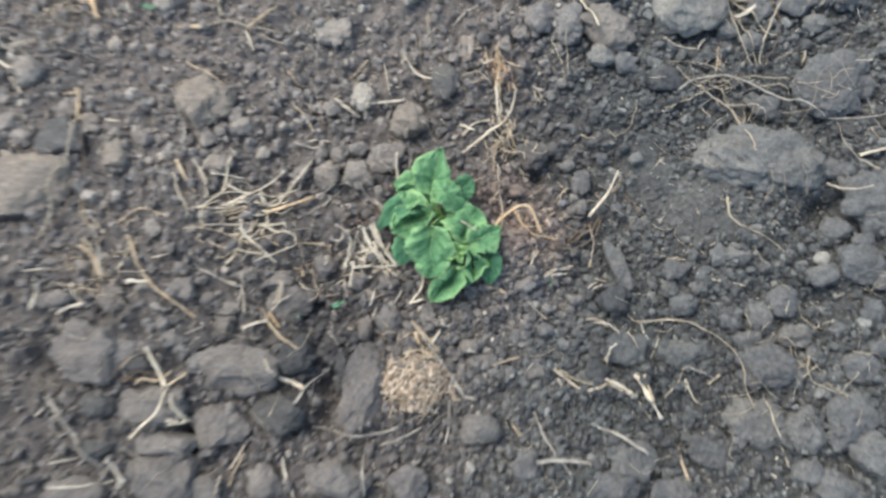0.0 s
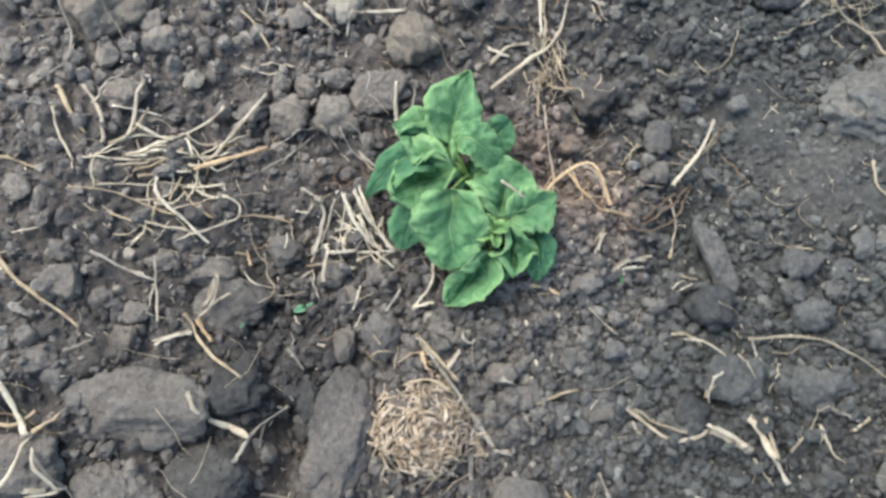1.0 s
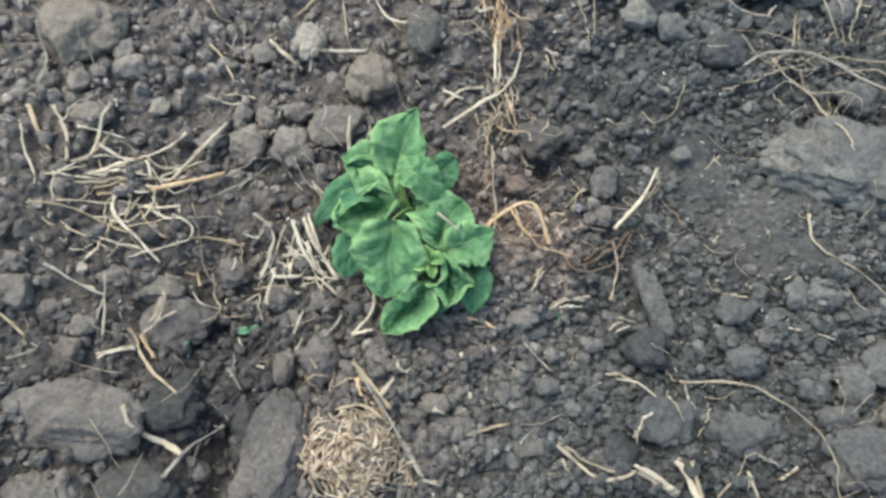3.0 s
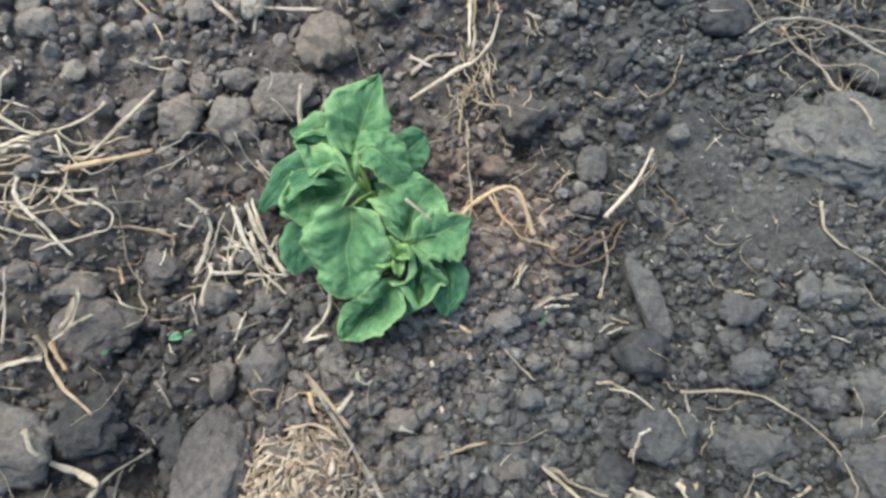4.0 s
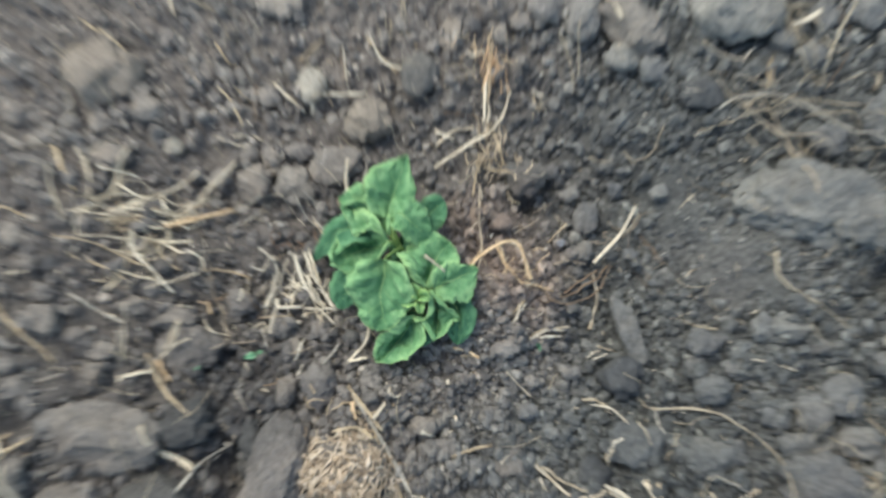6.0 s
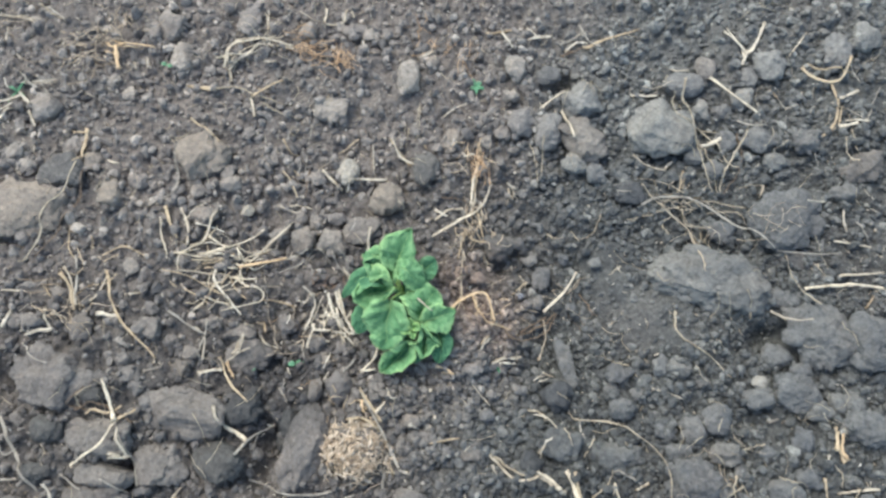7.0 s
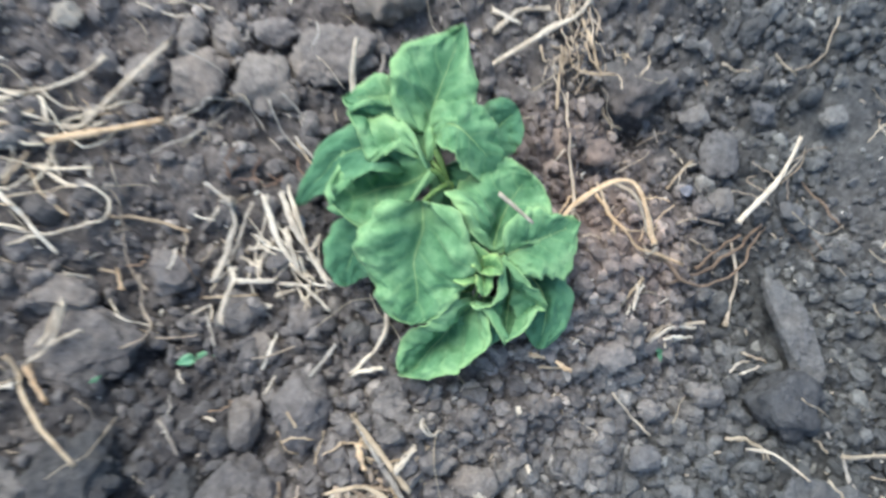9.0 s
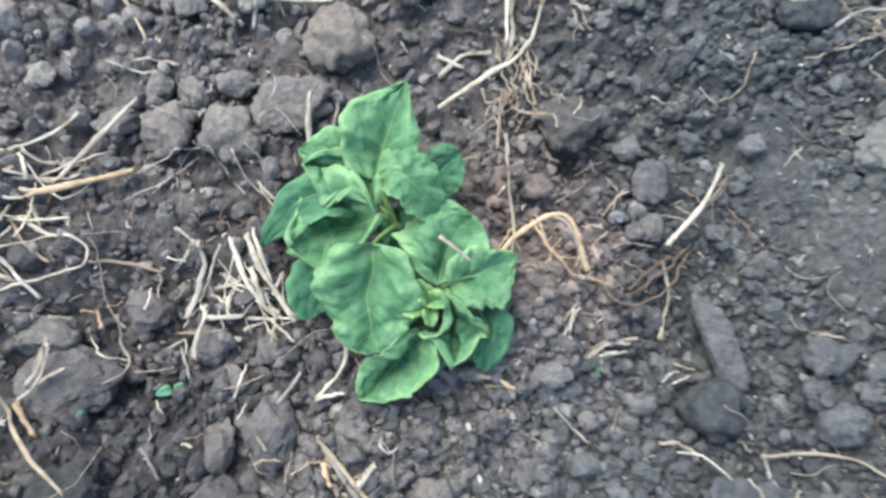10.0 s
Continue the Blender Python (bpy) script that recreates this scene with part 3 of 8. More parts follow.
clod(-0.2166, 0.0070, 0.0104, 0.0083, 18, 0.65, 0.34, label="small grey-brown lump of dry earth")
clod(-0.1808, 0.0073, 0.0172, 0.0107, 18, 0.65, 0.34, label="rounded grey-brown lump of dry earth")
clod(-0.1359, 0.0325, 0.0137, 0.0118, 18, 0.65, 0.34, label="rounded grey-brown lump of dry earth")
clod(-0.3240, 0.0330, 0.0104, 0.0107, 18, 0.65, 0.34, label="rounded grey-brown lump of dry earth")
clod(-0.3440, -0.0470, 0.0144, 0.0180, 8, 0.65, 0.34, label="rounded grey-brown lump of dry earth")
clod(-0.2721, 0.0590, 0.0083, 0.0093, 23, 0.65, 0.34, label="small grey-brown lump of dry earth")
clod(0.2840, 0.2319, 0.0670, 0.0345, 5, 0.42, 0.36, label="big crumbly clod of grey dry earth with rootlets", rough=1.7, knobs=26, planes=5, square=2.9)
clod(0.3460, 0.3270, 0.0429, 0.0359, 27, 0.55, 0.34, label="big crumbly clod of grey dry earth with rootlets", rough=1.25, knobs=16)
clod(0.3700, 0.2900, 0.0256, 0.0120, 12, 0.30, 0.40, material=TAN_CLOD, label="tan clay lump with a dusty face")
clod(0.2839, 0.2919, 0.0172, 0.0145, 18, 0.65, 0.34, label="rounded grey-brown lump of dry earth")
clod(0.1750, 0.3040, 0.0183, 0.0148, 17, 0.65, 0.34, material=DARK_CLOD, label="dark grey lump of damp earth")
clod(0.4069, 0.2139, 0.0447, 0.0373, -2, 0.42, 0.34, label="big crumbly clod of grey dry earth with rootlets", rough=1.25, knobs=16)
clod(0.3678, 0.2429, 0.0259, 0.0131, 14, 0.30, 0.40, label="flat grey-brown cake of earth pressed into the soil")
clod(-0.3460, -0.1040, 0.0493, 0.0384, 24, 0.42, 0.34, label="blocky broken clod of grey-brown dry earth", square=3.2, planes=14)
clod(-0.2010, -0.0930, 0.0508, 0.0279, 14, 0.42, 0.34, label="blocky broken clod of grey-brown dry earth", square=3.2, planes=14)
clod(-0.2690, -0.1460, 0.0365, 0.0238, 10, 0.55, 0.34, label="blocky broken clod of grey-brown dry earth", square=3.2, planes=14)
clod(-0.1970, -0.1480, 0.0290, 0.0249, 19, 0.55, 0.34, label="blocky broken clod of grey-brown dry earth", square=3.2, planes=14)
clod(-0.3260, -0.1550, 0.0183, 0.0171, 17, 0.65, 0.34, material=DARK_CLOD, label="dark grey lump of damp earth")
clod(-0.2450, -0.1790, 0.0314, 0.0181, 20, 0.55, 0.34, label="big rounded clod of grey-brown dry earth")
clod(-0.3150, -0.1990, 0.0186, 0.0112, 20, 0.65, 0.34, material=DARK_CLOD, label="dark grey lump of damp earth")
clod(-0.1440, -0.1240, 0.0276, 0.0225, 18, 0.55, 0.34, material=DARK_CLOD, label="dark grey lump of damp earth")
clod(-0.1454, -0.0671, 0.0258, 0.0181, 27, 0.55, 0.34, material=DARK_CLOD, label="dark grey lump of damp earth")
clod(-0.1624, -0.0129, 0.0282, 0.0215, 27, 0.30, 0.40, label="flat grey-brown cake of earth pressed into the soil")
clod(-0.0640, -0.0820, 0.0252, 0.0481, -4, 0.42, 0.34, label="blocky broken clod of grey-brown dry earth", square=3.2, planes=14)
clod(-0.0921, -0.0630, 0.0131, 0.0165, 4, 0.65, 0.34, material=DARK_CLOD, label="dark grey lump of damp earth")
clod(-0.0940, -0.0860, 0.0080, 0.0093, 15, 0.65, 0.34, material=DARK_CLOD, label="dark grey lump of damp earth")
clod(-0.0549, -0.0100, 0.0137, 0.0196, 18, 0.65, 0.34, label="blocky broken clod of grey-brown dry earth", square=3.2, planes=14)
clod(-0.2231, -0.0500, 0.0113, 0.0093, 16, 0.65, 0.34, material=TAN_CLOD, label="tan clay lump with a dusty face")
clod(-0.2222, -0.0320, 0.0118, 0.0083, 21, 0.65, 0.34, label="rounded grey-brown lump of dry earth")
clod(-0.2430, -0.0280, 0.0069, 0.0097, 18, 0.65, 0.34, label="small grey-brown lump of dry earth")
clod(-0.1992, -0.0630, 0.0104, 0.0073, 18, 0.65, 0.34, material=TAN_CLOD, label="tan clay lump with a dusty face")
clod(-0.2930, -0.0880, 0.0104, 0.0073, 18, 0.65, 0.34, label="small grey-brown lump of dry earth")
clod(-0.2670, -0.0740, 0.0118, 0.0097, 21, 0.65, 0.34, label="rounded grey-brown lump of dry earth")
clod(-0.2820, -0.0630, 0.0089, 0.0083, 14, 0.65, 0.34, label="small grey-brown lump of dry earth")
clod(-0.2550, -0.0850, 0.0093, 0.0093, 20, 0.65, 0.34, label="rounded grey-brown lump of dry earth")
clod(-0.2970, -0.1070, 0.0148, 0.0088, 17, 0.65, 0.34, material=DARK_CLOD, label="dark grey lump of damp earth")
clod(-0.3630, -0.1560, 0.0104, 0.0073, 18, 0.65, 0.34, label="small grey-brown lump of dry earth")
clod(-0.0670, 0.0310, 0.0093, 0.0107, 20, 0.65, 0.34, label="rounded grey-brown lump of dry earth")
clod(-0.0996, 0.0241, 0.0113, 0.0107, 16, 0.65, 0.34, label="rounded grey-brown lump of dry earth")
clod(-0.0822, 0.0110, 0.0093, 0.0080, 20, 0.65, 0.34, label="small grey-brown lump of dry earth")
clod(-0.0429, 0.0320, 0.0069, 0.0059, 18, 0.65, 0.34, material=DARK_CLOD, label="dark grey lump of damp earth")
clod(0.0520, 0.0856, 0.0159, 0.0113, 15, 0.30, 0.40, label="flat grey-brown cake of earth pressed into the soil")
clod(0.0427, 0.0516, 0.0083, 0.0059, 23, 0.65, 0.34, label="small grey-brown lump of dry earth")
clod(0.0740, 0.0566, 0.0113, 0.0104, 16, 0.65, 0.34, label="rounded grey-brown lump of dry earth")
clod(0.0301, -0.0180, 0.0124, 0.0083, 15, 0.65, 0.34, label="rounded grey-brown lump of dry earth")
clod(0.0710, -0.0370, 0.0148, 0.0083, 17, 0.65, 0.34, label="rounded grey-brown lump of dry earth")
clod(0.1020, -0.0210, 0.0152, 0.0159, 21, 0.30, 0.40, material=TAN_CLOD, label="tan clay lump with a dusty face")
clod(0.0510, -0.0290, 0.0128, 0.0083, 19, 0.65, 0.34, label="rounded grey-brown lump of dry earth")
clod(0.1658, 0.0597, 0.0178, 0.0178, 10, 0.65, 0.34, material=DARK_CLOD, label="dark grey lump of damp earth", square=3.2, planes=14)
clod(0.1657, 0.0973, 0.0094, 0.0312, 35, 0.55, 0.34, label="rounded grey-brown lump of dry earth")
clod(0.1840, 0.0130, 0.0249, 0.0191, 28, 0.55, 0.34, label="blocky broken clod of grey-brown dry earth", square=3.2, planes=14)
clod(0.1620, -0.0120, 0.0137, 0.0124, 18, 0.65, 0.34, material=DARK_CLOD, label="dark grey lump of damp earth")
clod(0.0590, -0.0940, 0.0207, 0.0148, 18, 0.65, 0.34, label="smooth rounded dull grey lump of earth", planes=5, rough=0.5)
clod(-0.0781, -0.0220, 0.0080, 0.0142, 15, 0.65, 0.34, label="rounded grey-brown lump of dry earth")
clod(0.2212, 0.1033, 0.0159, 0.0113, 15, 0.65, 0.34, label="rounded grey-brown lump of dry earth")
clod(0.2579, 0.1256, 0.0093, 0.0122, 20, 0.65, 0.34, label="rounded grey-brown lump of dry earth")
clod(0.2764, 0.1293, 0.0137, 0.0113, 18, 0.65, 0.34, label="rounded grey-brown lump of dry earth")
clod(0.2176, 0.0847, 0.0089, 0.0089, 14, 0.65, 0.34, label="small grey-brown lump of dry earth")
clod(0.3038, 0.1240, 0.0083, 0.0066, 23, 0.65, 0.34, label="small grey-brown lump of dry earth")
clod(0.3723, 0.1796, 0.0154, 0.0162, 45, 0.65, 0.34, label="blocky broken clod of grey-brown dry earth", square=3.2, planes=14)
clod(0.3988, 0.1699, 0.0128, 0.0099, 19, 0.65, 0.34, label="rounded grey-brown lump of dry earth")
clod(0.3997, 0.1469, 0.0263, 0.0211, -4, 0.55, 0.34, label="big rounded clod of grey-brown dry earth")
clod(0.3630, 0.1265, 0.0185, 0.0118, 28, 0.65, 0.34, label="rounded grey-brown lump of dry earth")
clod(0.3608, 0.1443, 0.0083, 0.0080, 23, 0.65, 0.34, material=PALE_STONE, label="small pale yellowish stone", name="stone")
clod(0.4269, 0.1370, 0.0154, 0.0120, 8, 0.65, 0.34, label="rounded grey-brown lump of dry earth")
clod(0.4410, 0.1510, 0.0089, 0.0109, 14, 0.65, 0.34, label="rounded grey-brown lump of dry earth")
clod(0.3276, 0.0924, 0.0162, 0.0169, 19, 0.65, 0.34, label="rounded grey-brown lump of dry earth")
clod(0.3049, 0.0726, 0.0137, 0.0156, 18, 0.65, 0.34, label="rounded grey-brown lump of dry earth")
clod(0.2335, 0.0697, 0.0148, 0.0122, 17, 0.65, 0.34, label="rounded grey-brown lump of dry earth")
clod(0.2975, 0.0479, 0.0152, 0.0089, 21, 0.65, 0.34, label="rounded grey-brown lump of dry earth")
clod(0.2466, 0.0901, 0.0093, 0.0069, 20, 0.65, 0.34, label="small grey-brown lump of dry earth")
clod(0.3169, 0.0260, 0.0290, 0.0246, 19, 0.55, 0.34, label="big crumbly clod of grey dry earth with rootlets", rough=1.25, knobs=16)
clod(0.2459, 0.0200, 0.0241, 0.0169, 18, 0.55, 0.34, label="rounded grey-brown lump of dry earth")
clod(0.3466, 0.0619, 0.0205, 0.0128, 25, 0.65, 0.34, label="rounded grey-brown lump of dry earth")
clod(0.4169, 0.1000, 0.0137, 0.0167, 18, 0.65, 0.34, label="rounded grey-brown lump of dry earth")
clod(0.3868, 0.0780, 0.0118, 0.0089, 21, 0.65, 0.34, label="rounded grey-brown lump of dry earth")
clod(0.3639, 0.0480, 0.0083, 0.0111, 23, 0.65, 0.34, label="rounded grey-brown lump of dry earth")
clod(0.4100, 0.0450, 0.0183, 0.0154, 17, 0.65, 0.34, label="rounded grey-brown lump of dry earth")
clod(0.4280, 0.0680, 0.0148, 0.0122, 17, 0.65, 0.34, label="rounded grey-brown lump of dry earth")
clod(0.2210, 0.0190, 0.0083, 0.0104, 23, 0.65, 0.34, label="small grey-brown lump of dry earth")
clod(0.3499, 0.0240, 0.0137, 0.0111, 18, 0.65, 0.34, label="rounded grey-brown lump of dry earth")
clod(0.2802, 0.0617, 0.0113, 0.0122, 16, 0.65, 0.34, label="rounded grey-brown lump of dry earth")
clod(0.2660, 0.0715, 0.0073, 0.0069, 26, 0.65, 0.34, label="small grey-brown lump of dry earth")
clod(0.1040, 0.0150, 0.0080, 0.0069, 15, 0.65, 0.34, label="small grey-brown lump of dry earth")
clod(0.1250, 0.0050, 0.0069, 0.0059, 18, 0.65, 0.34, label="small grey-brown lump of dry earth")
clod(0.0105, -0.0130, 0.0089, 0.0069, 14, 0.65, 0.34, label="small grey-brown lump of dry earth")
clod(-0.0161, 0.0038, 0.0089, 0.0069, 14, 0.65, 0.34, label="small grey-brown lump of dry earth")
clod(0.1010, 0.0369, 0.0059, 0.0056, 21, 0.65, 0.34, label="small grey-brown lump of dry earth")
clod(0.1283, 0.0525, 0.0080, 0.0059, 15, 0.65, 0.34, label="small grey-brown lump of dry earth")
clod(0.0530, 0.1945, 0.0190, 0.0170, -3, 0.60, 0.16, material=DARK_CLOD, label="dark grey lump of damp earth", square=3.2, planes=14)
clod(-0.0830, 0.2050, 0.0207, 0.0210, 18, 0.65, 0.34, material=TAN_CLOD, label="tan clay lump with a dusty face", rough=1.25, knobs=16)
clod(-0.0960, 0.1600, 0.0235, 0.0163, 33, 0.55, 0.34, label="blocky broken clod of grey-brown dry earth", square=3.2, planes=14)
clod(-0.1234, 0.1353, 0.0172, 0.0172, 18, 0.65, 0.34, label="rounded grey-brown lump of dry earth")
clod(-0.1303, 0.1642, 0.0124, 0.0083, 15, 0.65, 0.34, label="rounded grey-brown lump of dry earth")
clod(-0.1509, 0.1537, 0.0093, 0.0093, 20, 0.65, 0.34, label="rounded grey-brown lump of dry earth")
clod(-0.1696, 0.1521, 0.0080, 0.0107, 15, 0.65, 0.34, label="small grey-brown lump of dry earth")
clod(0.4160, 0.4210, 0.0181, 0.0231, -17, 0.55, 0.33, material=TAN_CLOD, label="tan clay lump on the soil")
clod(0.3850, 0.5870, 0.0197, 0.0196, 17, 0.55, 0.33)
clod(0.4560, 0.2230, 0.0338, 0.0323, 18, 0.55, 0.33, label="big rounded clod of grey-brown dry earth")
clod(0.4560, 0.1560, 0.0119, 0.0135, 19, 0.55, 0.33)
clod(0.4730, 0.1350, 0.0275, 0.0198, 19, 0.50, 0.33)
clod(0.4910, 0.0600, 0.0166, 0.0137, 19, 0.55, 0.33)
clod(-0.0860, 0.0740, 0.0034, 0.0035, 16, 0.55, 0.33, material=BLUE_STONE, label="tiny bluish-grey stone on the soil", name="stone")
clod(0.0963, 0.1511, 0.0033, 0.0033, 17, 0.55, 0.33, material=BLUE_STONE, label="tiny bluish-grey stone on the soil", name="stone")
clod(0.3160, -0.0320, 0.0299, 0.0261, 13, 0.45, 0.33)
clod(0.3620, -0.0270, 0.0246, 0.0246, 13, 0.50, 0.33)
clod(0.4040, -0.0100, 0.0262, 0.0329, -8, 0.50, 0.33, label="big rounded clod of grey-brown dry earth")
clod(0.4320, -0.0360, 0.0243, 0.0243, 13, 0.50, 0.33)
clod(0.4040, -0.0750, 0.0242, 0.0204, 13, 0.55, 0.33)
clod(0.3760, -0.0650, 0.0171, 0.0170, 13, 0.55, 0.33)
clod(0.2100, -0.0920, 0.0252, 0.0209, 13, 0.50, 0.33)
clod(0.1960, -0.1210, 0.0289, 0.0171, 13, 0.55, 0.33)
clod(-0.0680, -0.1760, 0.0341, 0.0237, 13, 0.50, 0.33, label="big rounded clod of grey-brown dry earth")
clod(-0.1410, -0.1940, 0.0186, 0.0214, 13, 0.55, 0.33)
clod(-0.2450, -0.2090, 0.0378, 0.0254, 13, 0.50, 0.33, label="big rounded clod of grey-brown dry earth")
clod(0.1090, -0.1200, 0.0154, 0.0173, 13, 0.55, 0.33)
clod(-0.0020, -0.1630, 0.0220, 0.0186, 13, 0.55, 0.33)
clod(-0.3230, -0.2440, 0.0314, 0.0178, 13, 0.55, 0.33)
clod(0.2840, -0.0670, 0.0249, 0.0184, 13, 0.40, 0.33)
clod(0.2540, -0.1130, 0.0235, 0.0158, 13, 0.55, 0.33)
clod(-0.2000, -0.2140, 0.0201, 0.0163, 13, 0.55, 0.33)
clod(0.1110, 0.1810, 0.0105, 0.0155, 10, 0.60, 0.52, label="small grey-brown lump of dry earth")
clod(0.1280, 0.2090, 0.0080, 0.0065, 0, 0.60, 0.36, label="small grey-brown lump of dry earth")
clod(0.1070, 0.1450, 0.0060, 0.0050, 0, 0.60, 0.36, label="small grey-brown lump of dry earth")
clod(0.0930, 0.1950, 0.0090, 0.0070, 30, 0.60, 0.36, label="small grey-brown lump of dry earth")
clod(0.0740, 0.2110, 0.0075, 0.0085, 0, 0.60, 0.36, label="small grey-brown lump of dry earth")
clod(0.1520, 0.1580, 0.0065, 0.0055, 20, 0.60, 0.36, label="small grey-brown lump of dry earth")
clod(0.1620, 0.2140, 0.0080, 0.0065, 40, 0.60, 0.36, label="small grey-brown lump of dry earth")
clod(0.0330, 0.1550, 0.0080, 0.0070, 0, 0.60, 0.36, material=TAN_CLOD, label="small brown lump of crumbly earth")
clod(0.0250, 0.1470, 0.0075, 0.0090, 30, 0.60, 0.36, material=TAN_CLOD, label="small brown lump of crumbly earth")
clod(0.1160, 0.1510, 0.0070, 0.0090, 0, 0.60, 0.36, label="small grey-brown lump of dry earth")
clod(0.0440, 0.1520, 0.0100, 0.0075, 20, 0.60, 0.36, material=TAN_CLOD, label="small brown lump of crumbly earth")


# ---- loose crumbs, past counting ----
def bed(rng, count):
    """Places spread over the raked strip, thinner outside it."""
    u, v = rng.uniform(-0.62, 0.62, count), rng.uniform(-0.38, 0.38, count)
    wide = rng.uniform(0, 1, count) < 0.06
    u, v = np.where(wide, u * 1.6, u), np.where(wide, v * 1.8, v)
    return -0.02 + u * 0.957 - v * 0.29, 0.17 + u * 0.29 + v * 0.957


def scatter(name, count, level, small, large, seed, label, variants=10, power=2.2, sunk=0.2, at=None, smooth=True):
    rng = np.random.default_rng(seed)
    kinds = [chunk(level, rng, 9, 0.8, 0.42, 3.2) for _ in range(variants)]
    f0, nv = kinds[0][1], len(kinds[0][0])
    x, y = bed(rng, count) if at is None else at
    count = len(x)
    # thicker to the greyer side of the bed and in drifts
    dens = 0.72 + 1.2 * fbm(x, y, 0.10, 2, seed + 7) + 0.3 * (x > 0.08) + 0.15 * (y < 0.05)
    raked = 0.6 * (large > 0.006) * np.exp(-(((x - 0.085) / 0.06) ** 2 + ((y - 0.125) / 0.06) ** 2))
    keep = rng.uniform(0, 1, count) < np.clip(dens, 0.35, 1) * (1 - 0.9 * dusty(x, y)) * (1 - raked)
    x, y = x[keep], y[keep]
    r = small + (large - small) * rng.uniform(0, 1, len(x)) ** power
    base = top(x, y)
    low = relief(x, y)
    on = base - low < 0.010
    x, y, r, base = x[on], y[on], r[on], base[on]
    n = len(x)
    which = rng.integers(0, variants, n)
    V = np.stack([k[0] for k in kinds])[which]
    ang = rng.uniform(0, 6.283, n)
    tip = rng.uniform(-1, 1, n)
    c, s, ct, st = np.cos(ang)[:, None], np.sin(ang)[:, None], np.cos(tip)[:, None], np.sin(tip)[:, None]
    squash = rng.uniform(0.5, 1.05, (n, 3))
    V = V * squash[:, None, :]
    vx, vy, vz = V[..., 0], V[..., 1] * ct - V[..., 2] * st, V[..., 1] * st + V[..., 2] * ct
    W = np.stack([vx * c - vy * s, vx * s + vy * c, vz], -1) * r[:, None, None]
    W = W + np.stack([x, y, np.minimum(base, low[on] + 0.004) + r * (0.6 - sunk)], -1)[:, None, :]
    F = (f0[None] + (np.arange(n) * nv)[:, None, None]).reshape(-1, 3)
    ob = new(name, new_mesh(name, W.reshape(-1, 3), F, CRUMB, smooth=smooth))
    tagged(ob, label, "crumbs", kind="stuff")


scatter("soil_crumbs", 9000, 2, 0.0034, 0.0080, 3, "loose hazelnut-sized crumbs of grey-brown earth", variants=24, power=2.0, sunk=0.42, smooth=False)
scatter("small_soil_crumbs", 15000, 2, 0.0017, 0.0043, 4, "loose pea-sized crumbs of grey-brown earth", variants=20, power=1.25, sunk=0.30, smooth=False)
scatter("soil_grains", 14000, 1, 0.0008, 0.0019, 6, "fine loose grains of grey-brown earth", power=1.2, sunk=0.25)


def gritty(count, seed):
    """Places on the greyer, stonier side of the bed."""
    rng = np.random.default_rng(seed)
    x, y = rng.uniform(-0.02, 0.5, count), rng.uniform(-0.2, 0.5, count)
    keep = rng.uniform(0, 1, count) < np.clip(0.35 + (x - 0.02) * 4, 0.3, 1) * np.clip(1.15 - (y - 0.05) * 1.6, 0.35, 1)
    return x[keep], y[keep]


def front(count, seed):
    """Places on the crumbly strip before the plant."""
    rng = np.random.default_rng(seed)
    x, y = rng.normal(0.055, 0.075, count), rng.normal(-0.015, 0.05, count)
    return x, y


scatter("bed_crumbs", 0, 2, 0.0016, 0.0062, 17, "packed angular crumbs of dry earth before the plant", variants=20, power=1.9, sunk=0.34, at=front(4200, 18), smooth=False)
scatter("bed_grains", 0, 1, 0.0008, 0.0017, 19, "fine dry grains of earth before the plant", variants=12, power=1.2, sunk=0.25, at=front(4200, 20), smooth=False)
scatter("soil_grit", 0, 1, 0.0016, 0.0042, 12, "packed angular bits of grey earth and grit", variants=20, power=1.4, sunk=0.32, at=gritty(21000, 15), smooth=False)


def crumbs_round_clods(count, seed):
    """Broken bits lying against the foot of the clods."""
    rng = np.random.default_rng(seed)
    xs, ys = [], []
    for cx, cy, cz, rx, ry, rz, c, s in CAPS:
        n = max(3, int(count * math.sqrt(rx * ry) / 0.02))
        a0, d = rng.uniform(0, 6.283, n), rng.uniform(0.93, 1.18, n)
        u, v = rx * d * np.cos(a0), ry * d * np.sin(a0)
        xs.append(cx + u * c - v * s), ys.append(cy + u * s + v * c)
    return np.concatenate(xs), np.concatenate(ys)


scatter("clod_rubble", 0, 2, 0.0016, 0.0050, 8, "bits of earth broken off the clods", power=1.8, at=crumbs_round_clods(20, 14), sunk=0.25)


# ---- straw, roots and stalks ----
straw_rng = np.random.default_rng(9)


def curve_through(points, count):
    """Catmull-Rom through the points."""
    p = np.asarray(points, float)
    p = np.vstack([2 * p[0] - p[1], p, 2 * p[-1] - p[-2]])
    out = []
    for t in np.linspace(0, len(p) - 3 - 1e-6, count):
        i = int(t)
        u = t - i
        a0, b0, c0, d0 = p[i:i + 4]
        out.append(0.5 * (2 * b0 + (c0 - a0) * u + (2 * a0 - 5 * b0 + 4 * c0 - d0) * u ** 2 + (3 * b0 - a0 - 3 * c0 + d0) * u ** 3))
    return np.array(out)


